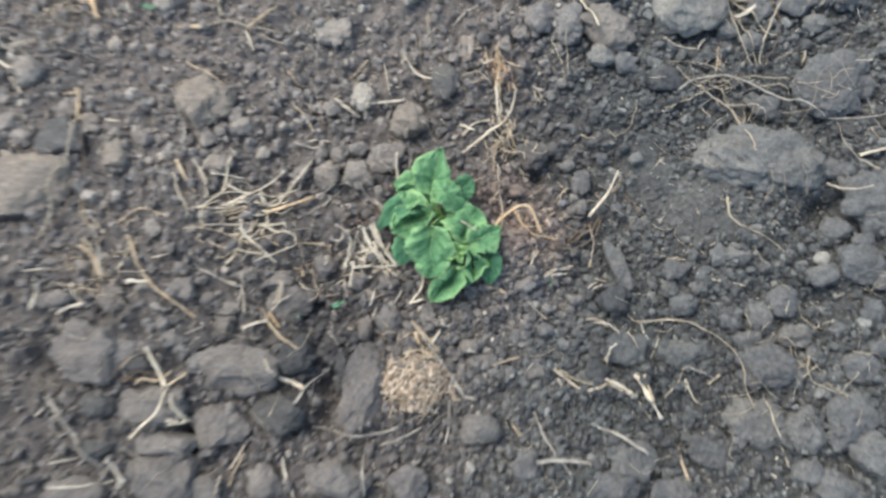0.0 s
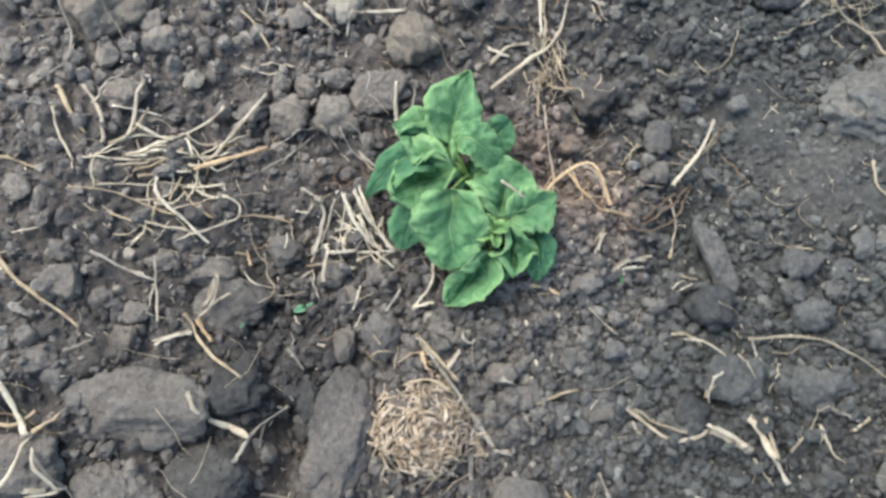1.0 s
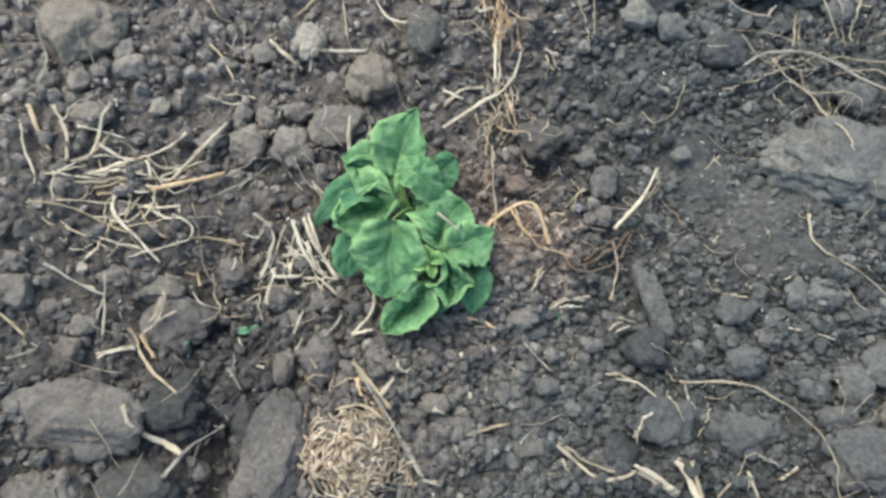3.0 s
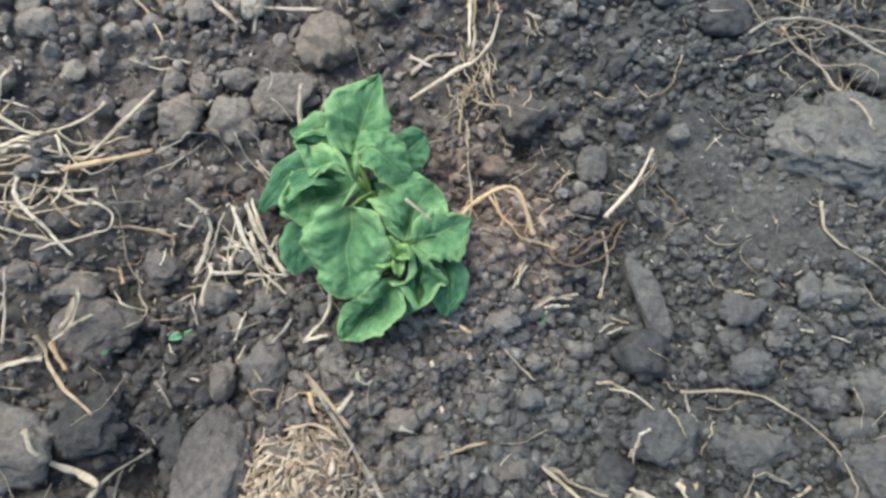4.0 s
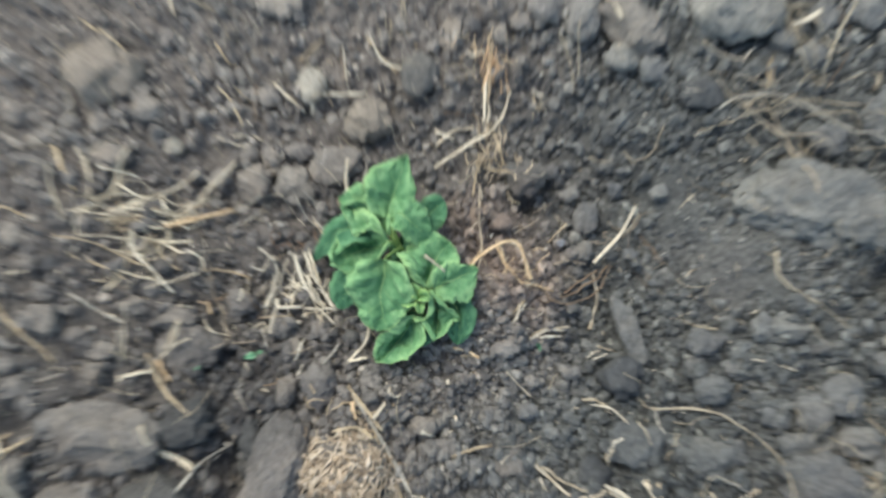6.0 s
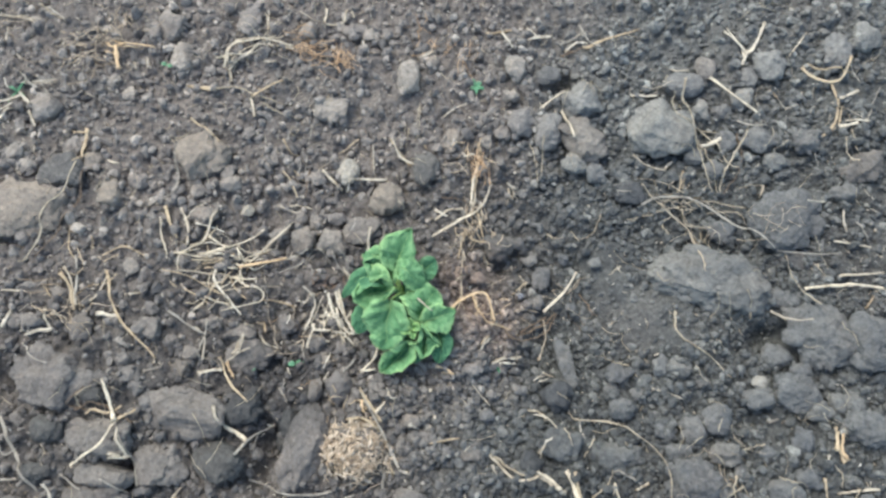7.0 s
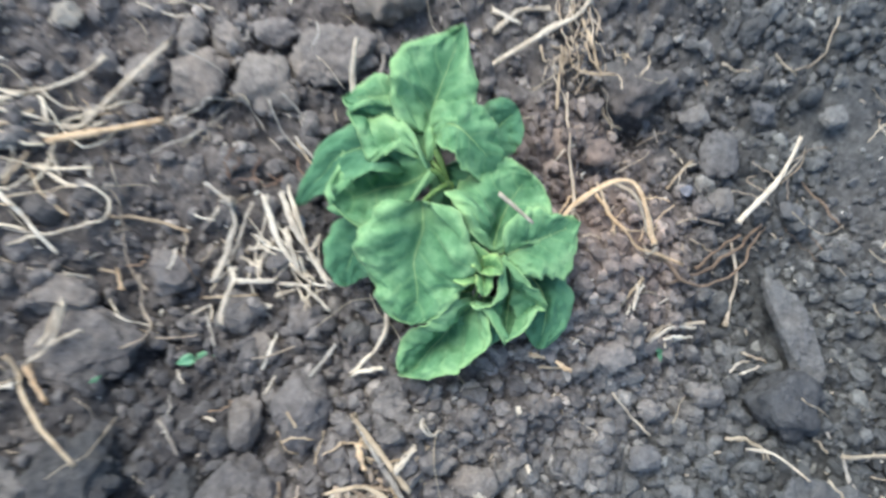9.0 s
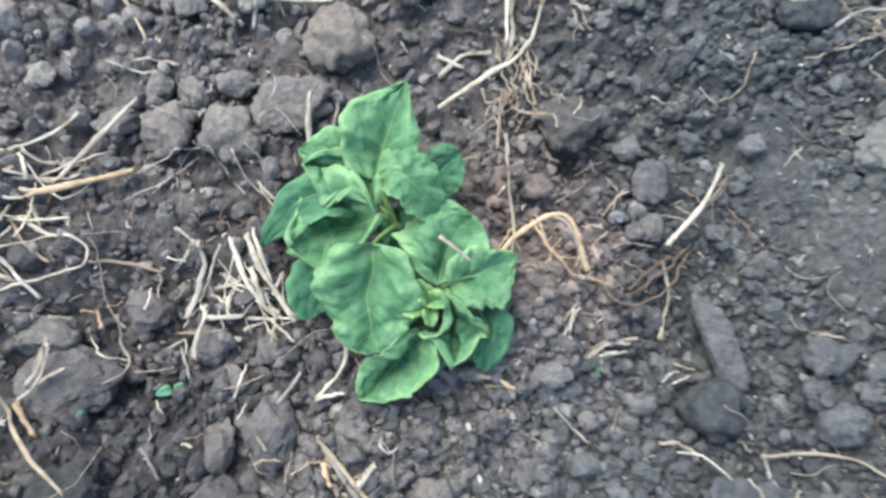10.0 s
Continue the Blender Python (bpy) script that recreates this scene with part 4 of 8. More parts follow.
def tube(line, radius, sides=7, flat=1.0, twist=0.0):
    """A tube along a line; radius may vary; flat squashes it to a blade."""
    n = len(line)
    radius = np.broadcast_to(radius, n)
    along = np.gradient(line, axis=0)
    along /= np.linalg.norm(along, axis=1)[:, None] + 1e-12
    side = np.cross(along, (0, 0, 1.0))
    side /= np.linalg.norm(side, axis=1)[:, None] + 1e-9
    up = np.cross(side, along)
    ang = np.linspace(0, 2 * np.pi, sides, endpoint=False)[None, :] + twist * np.linspace(0, 1, n)[:, None]
    ring = (side[:, None] * np.cos(ang)[..., None] + up[:, None] * (np.sin(ang) * flat)[..., None]) * radius[:, None, None] + line[:, None]
    verts = np.vstack([ring.reshape(-1, 3), line[:1], line[-1:]])
    step = np.r_[0, np.cumsum(np.linalg.norm(np.diff(line, axis=0), axis=1))] * 40
    uv = np.stack([np.repeat(step, sides), np.tile(np.arange(sides) / sides, n)], -1)
    uv = np.vstack([uv, [[0, 0]], [[step[-1], 0]]])
    idx = np.arange(n * sides).reshape(n, sides)
    nxt = np.roll(idx, -1, 1)
    q = np.stack([idx[:-1], nxt[:-1], nxt[1:], idx[1:]], -1).reshape(-1, 4)
    tri = np.concatenate([q[:, [0, 1, 2]], q[:, [0, 2, 3]],
                          np.stack([nxt[0], idx[0], np.full(sides, n * sides)], -1),
                          np.stack([idx[-1], nxt[-1], np.full(sides, n * sides + 1)], -1)])
    return verts, tri, uv


def laid(points, radius, count, lift=0.0, arch=0.0, stiff_as=0.45):
    """The points of the plan as a line that rests on the earth, stiff enough to bridge small dips."""
    flat = curve_through(points, count)
    z = top(flat[:, 0], flat[:, 1])
    near = [np.maximum.reduce([np.roll(z, k) for k in (-1, 0, 1)])]
    stiff = np.linspace(z[0], z[-1], count)
    if stiff_as < 1:
        z = np.maximum(stiff_as * stiff + (1 - stiff_as) * np.convolve(np.pad(near[0], 2, "edge"), np.ones(5) / 5, "valid"), z - radius * 0.8)
    else:
        z = stiff + 0.5 * max(0.0, float(np.max(z - stiff)))
    z = z + radius * 0.7 + 0.0032 + lift + arch * np.sin(np.linspace(0, np.pi, count))
    return np.column_stack([flat, z])


def stem_mesh(points, width, lift=0.0, arch=0.0, flat=0.55, taper=0.25, wobble=0.0, nodes_at=(), stiff_as=0.45):
    """One dry stalk or root lying on the earth: vertices, faces, uvs."""
    length = sum(math.dist(a0, b0) for a0, b0 in zip(points, points[1:]))
    count = int(min(40, max(9, length / 0.0035)))
    line = laid(points, width * 0.5, count, lift, arch, stiff_as)
    u = np.linspace(0, 1, count)
    sway = straw_rng.normal(0, 0.03 if stiff_as < 1 else 0.006, 2) * length
    line[:, 0] += sway[0] * np.sin(u * np.pi)
    line[:, 1] += sway[1] * np.sin(u * np.pi)
    if stiff_as < 1:
        # a knick where it was trodden on
        at, bent = straw_rng.uniform(0.25, 0.75), straw_rng.normal(0, 0.035, 2) * min(length, 0.06)
        tent = np.clip(np.minimum(u / at, (1 - u) / (1 - at)), 0, 1)
        line[:, :2] += tent[:, None] * bent
    w = wobble or (0.00022 if stiff_as < 1 else 0.00008)
    ph = straw_rng.uniform(0, 6.3, 4)
    line[:, 0] += w * (np.sin(u * 19 + ph[0]) + 0.6 * np.sin(u * 41 + ph[1]))
    line[:, 1] += w * (np.sin(u * 17 + ph[2]) + 0.6 * np.sin(u * 37 + ph[3]))
    ends = np.clip(np.minimum(u, 1 - u) * count * 0.5 + straw_rng.uniform(0.7, 1.0), 0, 1)
    rad = width * 0.5 * (1 - taper * u) * ends * (1 + 0.18 * np.sin(u * straw_rng.uniform(5, 12) + straw_rng.uniform(0, 6)) + 0.12 * np.sin(u * 31 + straw_rng.uniform(0, 6)))
    if straw_rng.uniform() < 0.35:
        rad = rad[::-1]
    for at in nodes_at:
        rad = rad * (1 + 0.35 * np.exp(-((u - at) / 0.035) ** 2))
    v, f, uv = tube(line, rad, 8, flat, straw_rng.uniform(-1.6, 1.6))
    v[:8] += straw_rng.normal(0, width * 0.2, (8, 3))
    v[-10:-2] += straw_rng.normal(0, width * 0.2, (8, 3))
    return v, f, uv, line[count // 2].copy()


def strand(points, width, material=STRAW, name="straw_stalk", label="", **shape):
    v, f, uv, mid = stem_mesh(points, width, **shape)
    ob = new(name, new_mesh(name, v - mid, f, material, uv))
    ob.location = mid
    kinds = {"straw_stalk": "straw", "root_strand": "root", "dry_leaf": "leaf", "husk": "husk", "dry_tendril": "tendril", "stick": "stick"}
    tagged(ob, label, kinds.get(name, "straw"), {"straw_stalk": "straw on the soil", "root_strand": "roots on the soil"}.get(name, ""))
    return ob


strand(((-0.3364, 0.2185), (-0.3103, 0.2080), (-0.2850, 0.1995)), 0.0018, TAN, "straw_stalk", "tan bent dry straw stalk")
strand(((-0.3324, 0.1713), (-0.3180, 0.1346), (-0.3345, 0.1045)), 0.0020, GREY, "straw_stalk", "long weathered grey bent dry stalk")
strand(((-0.4386, 0.1214), (-0.4256, 0.1371)), 0.0018, TAN, "straw_stalk", "tan dry straw stalk")
strand(((-0.4073, 0.1385), (-0.3926, 0.1402)), 0.0023, STRAW, "straw_stalk", "short pale yellow dry straw stalk")
strand(((-0.4833, 0.2787), (-0.4311, 0.2857)), 0.0015, BROWN, "root_strand", "thin brown dry root", flat=0.9, taper=0.5, wobble=0.0006)
strand(((-0.2961, 0.3545), (-0.3113, 0.3803)), 0.0018, STRAW, "straw_stalk", "pale yellow dry straw stalk")
strand(((-0.5597, 0.1975), (-0.5209, 0.2112)), 0.0011, WHITE, "straw_stalk", "bleached whitish piece of straw")
strand(((-0.5471, 0.2119), (-0.5044, 0.1880)), 0.0015, GREY, "straw_stalk", "weathered grey dry stalk")
strand(((-0.5648, 0.1425), (-0.5634, 0.1617)), 0.0027, WHITE, "straw_stalk", "short bleached whitish piece of straw")
strand(((-0.4834, 0.2115), (-0.4466, 0.2032)), 0.0020, GREY, "straw_stalk", "weathered grey dry stalk")
strand(((-0.6420, 0.2739), (-0.6137, 0.2789), (-0.5875, 0.2786)), 0.0018, STRAW, "straw_stalk", "pale yellow bent dry straw stalk", nodes_at=(0.45,))
strand(((-0.5810, 0.3015), (-0.5486, 0.2913)), 0.0020, GREY, "straw_stalk", "weathered grey dry stalk")
strand(((-0.2262, 0.2341), (-0.2108, 0.2187), (-0.2027, 0.2219)), 0.0018, TAN, "straw_stalk", "tan bent dry straw stalk")
strand(((-0.2108, 0.2107), (-0.1840, 0.1941)), 0.0018, TAN, "straw_stalk", "tan dry straw stalk")
strand(((-0.2090, 0.1953), (-0.1988, 0.1890), (-0.1812, 0.1722)), 0.0023, TAN, "straw_stalk", "tan bent dry straw stalk")
strand(((-0.1832, 0.2113), (-0.1732, 0.1772)), 0.0015, BROWN, "root_strand", "thin brown dry root", flat=0.9, taper=0.5, wobble=0.0006)
strand(((-0.1678, 0.2133), (-0.1382, 0.1997)), 0.0036, STRAW, "straw_stalk", "pale yellow dry straw stalk")
strand(((-0.1319, 0.1992), (-0.1282, 0.2108), (-0.0937, 0.2276)), 0.0027, WHITE, "straw_stalk", "bleached whitish bent piece of straw", arch=0.003)
strand(((-0.1872, 0.1599), (-0.1627, 0.1663)), 0.0018, STRAW, "straw_stalk", "pale yellow dry straw stalk")
strand(((-0.1422, 0.2795), (-0.1281, 0.2592), (-0.1126, 0.2315)), 0.0010, BROWN, "root_strand", "thin brown dry root", flat=0.9, taper=0.5, wobble=0.0006)
strand(((-0.1087, 0.2788), (-0.0975, 0.2679), (-0.0742, 0.2545)), 0.0018, TAN, "straw_stalk", "tan bent dry straw stalk")
strand(((-0.0901, 0.3280), (-0.0798, 0.2885)), 0.0010, ROOT, "root_strand", "thin pale dry root", flat=0.9, taper=0.5, wobble=0.0006)
strand(((-0.0969, 0.3003), (-0.0923, 0.2708)), 0.0010, ROOT, "root_strand", "thin pale dry root", flat=0.9, taper=0.5, wobble=0.0006)
strand(((-0.1600, 0.2411), (-0.1435, 0.2657)), 0.0018, TAN, "straw_stalk", "tan dry straw stalk")
strand(((-0.3175, 0.1104), (-0.2880, 0.0801)), 0.0036, TAN, "straw_stalk", "tan dry straw stalk")
strand(((-0.2990, 0.1137), (-0.2824, 0.0962), (-0.2738, 0.0762)), 0.0032, STRAW, "straw_stalk", "pale yellow bent dry straw stalk")
strand(((-0.2580, 0.1241), (-0.2602, 0.0831)), 0.0032, STRAW, "straw_stalk", "pale yellow dry straw stalk")
strand(((-0.2020, 0.0840), (-0.1740, 0.1420)), 0.0031, STRAW, "straw_stalk", "straight pale yellow dry straw stalk", stiff_as=1, lift=0.004, flat=0.7, taper=0.1)
strand(((-0.2090, 0.0730), (-0.1660, 0.1020)), 0.0037, ORANGE, "straw_stalk", "thick broken rusty-tan straw stalk", stiff_as=1, lift=0.006, flat=0.75, taper=0.15)
strand(((-0.2030, 0.1240), (-0.2210, 0.0960), (-0.2380, 0.0820), (-0.2570, 0.0720)), 0.0028, STRAW, "straw_stalk", "long bent pale yellow dry straw stalk", lift=0.003)
strand(((-0.2480, 0.0730), (-0.2320, 0.0820), (-0.2100, 0.0840), (-0.2020, 0.0840)), 0.0025, STRAW, "straw_stalk", "bent pale yellow dry straw stalk", lift=0.004)
strand(((-0.2500, 0.0630), (-0.2310, 0.0730), (-0.2200, 0.0850)), 0.0022, TAN, "straw_stalk", "bent tan dry straw stalk", lift=0.002)
strand(((-0.2540, 0.0940), (-0.2380, 0.0900), (-0.2270, 0.0900)), 0.0025, STRAW, "straw_stalk", "bent pale yellow dry straw stalk", lift=0.004)
strand(((-0.2470, 0.0600), (-0.2300, 0.0650)), 0.0022, TAN, "straw_stalk", "tan dry straw stalk", lift=0.002)
strand(((-0.2330, 0.0620), (-0.2290, 0.0510), (-0.2220, 0.0450), (-0.2030, 0.0350), (-0.1860, 0.0250)), 0.0028, WHITE, "straw_stalk", "long bent bleached straw stalk", lift=0.003, nodes_at=(0.36,))
strand(((-0.2090, 0.0220), (-0.1930, 0.0340), (-0.1830, 0.0440), (-0.1740, 0.0510), (-0.1750, 0.0600), (-0.1840, 0.0630), (-0.1960, 0.0590), (-0.2120, 0.0620)), 0.0019, STRAW, "straw_stalk", "thin curled pale straw blade", lift=0.002)
strand(((-0.2170, 0.0660), (-0.2190, 0.0470)), 0.0022, TAN, "straw_stalk", "short tan dry straw stalk", lift=0.002)
strand(((-0.2150, 0.0590), (-0.2060, 0.0510), (-0.1900, 0.0430)), 0.0019, TAN, "straw_stalk", "bent tan dry straw stalk")
strand(((-0.2100, 0.0700), (-0.2020, 0.0620), (-0.2010, 0.0570)), 0.0022, STRAW, "straw_stalk", "short bent pale yellow dry straw stalk", lift=0.002)
strand(((-0.2310, 0.0690), (-0.2220, 0.0650)), 0.0025, WHITE, "straw_stalk", "short bleached whitish piece of straw", lift=0.003)
strand(((-0.1720, 0.0490), (-0.1560, 0.0520), (-0.1370, 0.0540)), 0.0022, TAN, "straw_stalk", "bent tan dry straw stalk")
strand(((-0.2210, 0.0930), (-0.2170, 0.0890), (-0.2120, 0.0810)), 0.0025, STRAW, "straw_stalk", "short bent pale yellow dry straw stalk", lift=0.005)
strand(((-0.2210, 0.0960), (-0.2120, 0.0940), (-0.2030, 0.0950)), 0.0019, STRAW, "straw_stalk", "short bent pale yellow dry straw stalk", lift=0.004)
strand(((-0.2130, 0.0290), (-0.1980, 0.0310)), 0.0015, GREY, "straw_stalk", "weathered grey dry stalk")
strand(((-0.3115, 0.0920), (-0.3047, 0.0767), (-0.2887, 0.0593)), 0.0023, STRAW, "straw_stalk", "pale yellow bent dry straw stalk")
strand(((-0.2760, 0.0666), (-0.2534, 0.0848), (-0.2258, 0.0928)), 0.0018, STRAW, "straw_stalk", "pale yellow bent dry straw stalk", nodes_at=(0.45,))
strand(((-0.2843, 0.0634), (-0.2350, 0.0773), (-0.1890, 0.0925)), 0.0018, STRAW, "straw_stalk", "long pale yellow bent dry straw stalk", nodes_at=(0.45,))
strand(((-0.2890, 0.0415), (-0.2585, 0.0483), (-0.2195, 0.0392)), 0.0014, TAN, "straw_stalk", "long tan bent dry straw stalk")
strand(((-0.2589, 0.0304), (-0.2194, 0.0225)), 0.0018, TAN, "straw_stalk", "tan dry straw stalk")
strand(((-0.2697, 0.0473), (-0.2281, 0.0573), (-0.2055, 0.0633)), 0.0018, STRAW, "straw_stalk", "long pale yellow bent dry straw stalk", nodes_at=(0.45,))
strand(((-0.1667, 0.1020), (-0.1478, 0.1179), (-0.1361, 0.1249)), 0.0015, GREY, "straw_stalk", "weathered grey bent dry stalk")
strand(((-0.4114, 0.0486), (-0.3864, 0.0190)), 0.0018, TAN, "straw_stalk", "tan dry straw stalk")
strand(((-0.3943, 0.0077), (-0.3589, -0.0288)), 0.0023, STRAW, "straw_stalk", "pale yellow dry straw stalk", nodes_at=(0.45,))
strand(((-0.3458, 0.0187), (-0.3158, -0.0165), (-0.2495, -0.0495)), 0.0032, TAN, "straw_stalk", "long tan bent dry straw stalk", lift=0.003)
strand(((-0.3437, 0.0146), (-0.3435, -0.0106), (-0.3542, -0.0268)), 0.0023, STRAW, "straw_stalk", "pale yellow bent dry straw stalk")
strand(((-0.3905, -0.0417), (-0.3719, -0.0621)), 0.0023, STRAW, "straw_stalk", "pale yellow dry straw stalk")
strand(((-0.4074, -0.0733), (-0.3736, -0.0640)), 0.0023, WHITE, "straw_stalk", "bleached whitish piece of straw")
strand(((-0.3914, -0.0840), (-0.3459, -0.0929)), 0.0015, GREY, "straw_stalk", "weathered grey dry stalk")
strand(((-0.4371, -0.0993), (-0.4204, -0.0993)), 0.0020, GREY, "straw_stalk", "short weathered grey dry stalk")
strand(((-0.4435, -0.0406), (-0.4165, -0.0321)), 0.0018, STRAW, "straw_stalk", "pale yellow dry straw stalk")
strand(((-0.3149, 0.0016), (-0.2985, 0.0100)), 0.0014, STRAW, "straw_stalk", "short pale yellow dry straw stalk")
strand(((-0.3370, -0.0275), (-0.3228, -0.0263)), 0.0015, WHITE, "straw_stalk", "short bleached whitish piece of straw")
strand(((-0.3953, 0.0017), (-0.3678, -0.0180)), 0.0018, TAN, "straw_stalk", "tan dry straw stalk")
strand(((-0.4260, 0.1190), (-0.4249, 0.0837), (-0.4265, 0.0462), (-0.4320, 0.0059)), 0.0020, BROWN, "root_strand", "thin brown dry root", flat=0.9, taper=0.5, wobble=0.0006)
strand(((-0.3631, 0.0339), (-0.3444, 0.0500), (-0.3142, 0.0488)), 0.0023, TAN, "straw_stalk", "tan bent dry straw stalk")
strand(((-0.3312, 0.0919), (-0.3186, 0.0918)), 0.0020, GREY, "straw_stalk", "short weathered grey dry stalk")
strand(((-0.2556, -0.1208), (-0.2514, -0.1455), (-0.2817, -0.1787)), 0.0027, STRAW, "straw_stalk", "long pale yellow bent dry straw stalk", nodes_at=(0.45,), lift=0.004)
strand(((-0.3046, -0.1277), (-0.2864, -0.1109), (-0.2416, -0.1175)), 0.0015, BROWN, "root_strand", "thin brown dry root", flat=0.9, taper=0.5, wobble=0.0006)
strand(((-0.3027, -0.1021), (-0.3099, -0.1217), (-0.2728, -0.1191)), 0.0015, BROWN, "root_strand", "thin brown dry root", flat=0.9, taper=0.5, wobble=0.0006)
strand(((-0.2494, -0.1296), (-0.2301, -0.1503), (-0.2100, -0.1742)), 0.0025, GREY, "straw_stalk", "weathered grey bent dry stalk")
strand(((-0.2454, -0.1525), (-0.2282, -0.1496)), 0.0018, STRAW, "straw_stalk", "short pale yellow dry straw stalk")
strand(((-0.3929, -0.1821), (-0.3857, -0.1723)), 0.0030, WHITE, "straw_stalk", "short bleached whitish piece of straw")
strand(((-0.1892, -0.0249), (-0.1734, -0.0395), (-0.1361, -0.0575)), 0.0027, TAN, "straw_stalk", "long tan bent dry straw stalk", lift=0.003)
strand(((-0.1274, -0.1106), (-0.1248, -0.0927), (-0.1060, -0.0704)), 0.0030, GREY, "dry_leaf", "shrivelled grey dry leaf blade", flat=0.3, taper=0.6)
strand(((-0.1190, -0.1053), (-0.1198, -0.0845)), 0.0025, GREY, "dry_leaf", "shrivelled grey dry leaf blade", flat=0.3, taper=0.6)
strand(((-0.1163, -0.0330), (-0.1006, -0.0449)), 0.0020, GREY, "straw_stalk", "short weathered grey dry stalk")
strand(((-0.1744, 0.0067), (-0.1772, -0.0170)), 0.0023, STRAW, "straw_stalk", "pale yellow dry straw stalk")
strand(((-0.2173, -0.0107), (-0.2091, -0.0371)), 0.0020, GREY, "straw_stalk", "weathered grey dry stalk")
strand(((-0.2048, -0.0484), (-0.1831, -0.0348)), 0.0018, STRAW, "straw_stalk", "pale yellow dry straw stalk")
strand(((-0.2563, -0.0666), (-0.2404, -0.0555)), 0.0020, GREY, "straw_stalk", "short weathered grey dry stalk")
strand(((-0.2357, -0.0053), (-0.2248, -0.0050)), 0.0018, STRAW, "straw_stalk", "short pale yellow dry straw stalk")
strand(((-0.1107, -0.1319), (-0.0496, -0.1164), (0.0000, -0.0926)), 0.0025, GREY, "straw_stalk", "long weathered grey bent dry stalk")
strand(((-0.0383, -0.1342), (0.0016, -0.1065)), 0.0025, GREY, "straw_stalk", "weathered grey dry stalk")
strand(((-0.1807, -0.1887), (-0.1706, -0.1614)), 0.0023, STRAW, "straw_stalk", "pale yellow dry straw stalk")
strand(((-0.2427, -0.1782), (-0.2154, -0.1819)), 0.0015, GREY, "straw_stalk", "weathered grey dry stalk")
strand(((-0.0344, -0.0066), (-0.0075, -0.0270), (0.0320, -0.0745)), 0.0023, TAN, "straw_stalk", "long tan bent dry straw stalk")
strand(((0.0217, -0.0744), (0.0273, -0.1165)), 0.0035, GREY, "straw_stalk", "weathered grey dry stalk")
strand(((0.0160, -0.0764), (0.0471, -0.0652)), 0.0027, STRAW, "straw_stalk", "pale yellow dry straw stalk")
strand(((0.0054, -0.0080), (-0.0001, -0.0187)), 0.0027, TAN, "straw_stalk", "short tan dry straw stalk")
strand(((-0.0259, -0.0197), (-0.0165, -0.0227)), 0.0018, TAN, "straw_stalk", "short tan dry straw stalk")
strand(((-0.0998, 0.1119), (-0.0805, 0.0995)), 0.0018, TAN, "straw_stalk", "tan dry straw stalk")
strand(((-0.0838, 0.1622), (-0.0760, 0.1289)), 0.0032, STRAW, "straw_stalk", "pale yellow dry straw stalk", lift=0.012)
strand(((-0.0749, 0.1759), (-0.0714, 0.1524)), 0.0025, GREY, "straw_stalk", "weathered grey dry stalk")
strand(((-0.1125, 0.1296), (-0.0951, 0.1193)), 0.0020, GREY, "straw_stalk", "weathered grey dry stalk")
strand(((-0.1019, 0.1144), (-0.0782, 0.1019)), 0.0020, GREY, "straw_stalk", "weathered grey dry stalk")
strand(((-0.0483, 0.4525), (-0.0165, 0.4679)), 0.0032, TAN, "straw_stalk", "tan dry straw stalk")
strand(((-0.0336, 0.4642), (-0.0133, 0.4451)), 0.0020, GREY, "straw_stalk", "weathered grey dry stalk")
strand(((0.0702, 0.4706), (0.0872, 0.4854), (0.1279, 0.5138)), 0.0051, TAN, "husk", "torn tan dry husk", flat=0.3, taper=0.6)
strand(((0.0466, 0.4537), (0.0695, 0.4733)), 0.0020, BROWN, "root_strand", "thin brown dry root", flat=0.9, taper=0.5, wobble=0.0006)
strand(((0.0424, 0.4671), (0.0631, 0.4951)), 0.0025, GREY, "straw_stalk", "weathered grey dry stalk")
strand(((0.2258, 0.5468), (0.2480, 0.5269), (0.2577, 0.5085)), 0.0023, WHITE, "straw_stalk", "bleached whitish bent piece of straw")
strand(((0.2224, 0.4677), (0.2898, 0.4438)), 0.0030, STRAW, "straw_stalk", "long pale yellow dry straw stalk", nodes_at=(0.45,), stiff_as=1)
strand(((0.3734, 0.4544), (0.3765, 0.4869)), 0.0023, TAN, "straw_stalk", "tan dry straw stalk")
strand(((0.3693, 0.5493), (0.3885, 0.5255)), 0.0015, GREY, "straw_stalk", "weathered grey dry stalk")
strand(((0.3285, 0.5315), (0.3510, 0.5312), (0.3801, 0.5365)), 0.0023, TAN, "straw_stalk", "tan bent dry straw stalk")
strand(((0.3043, 0.5298), (0.3184, 0.5717)), 0.0018, STRAW, "straw_stalk", "pale yellow dry straw stalk")
strand(((0.4037, 0.4762), (0.4147, 0.5276)), 0.0015, GREY, "straw_stalk", "weathered grey dry stalk")
strand(((0.3832, 0.4684), (0.4066, 0.4739)), 0.0023, WHITE, "straw_stalk", "bleached whitish piece of straw")
strand(((0.3925, 0.4618), (0.4028, 0.4287)), 0.0010, ROOT, "root_strand", "thin pale dry root", flat=0.9, taper=0.5, wobble=0.0006)
strand(((0.1523, 0.4403), (0.1827, 0.4513)), 0.0011, WHITE, "straw_stalk", "bleached whitish piece of straw")
strand(((0.1895, 0.4407), (0.2015, 0.4068), (0.2504, 0.4092)), 0.0015, ROOT, "root_strand", "thin pale dry root", flat=0.9, taper=0.5, wobble=0.0006)
strand(((0.2265, 0.4035), (0.2492, 0.3645), (0.2695, 0.3381)), 0.0020, ROOT, "root_strand", "thin pale dry root", flat=0.9, taper=0.5, wobble=0.0006)
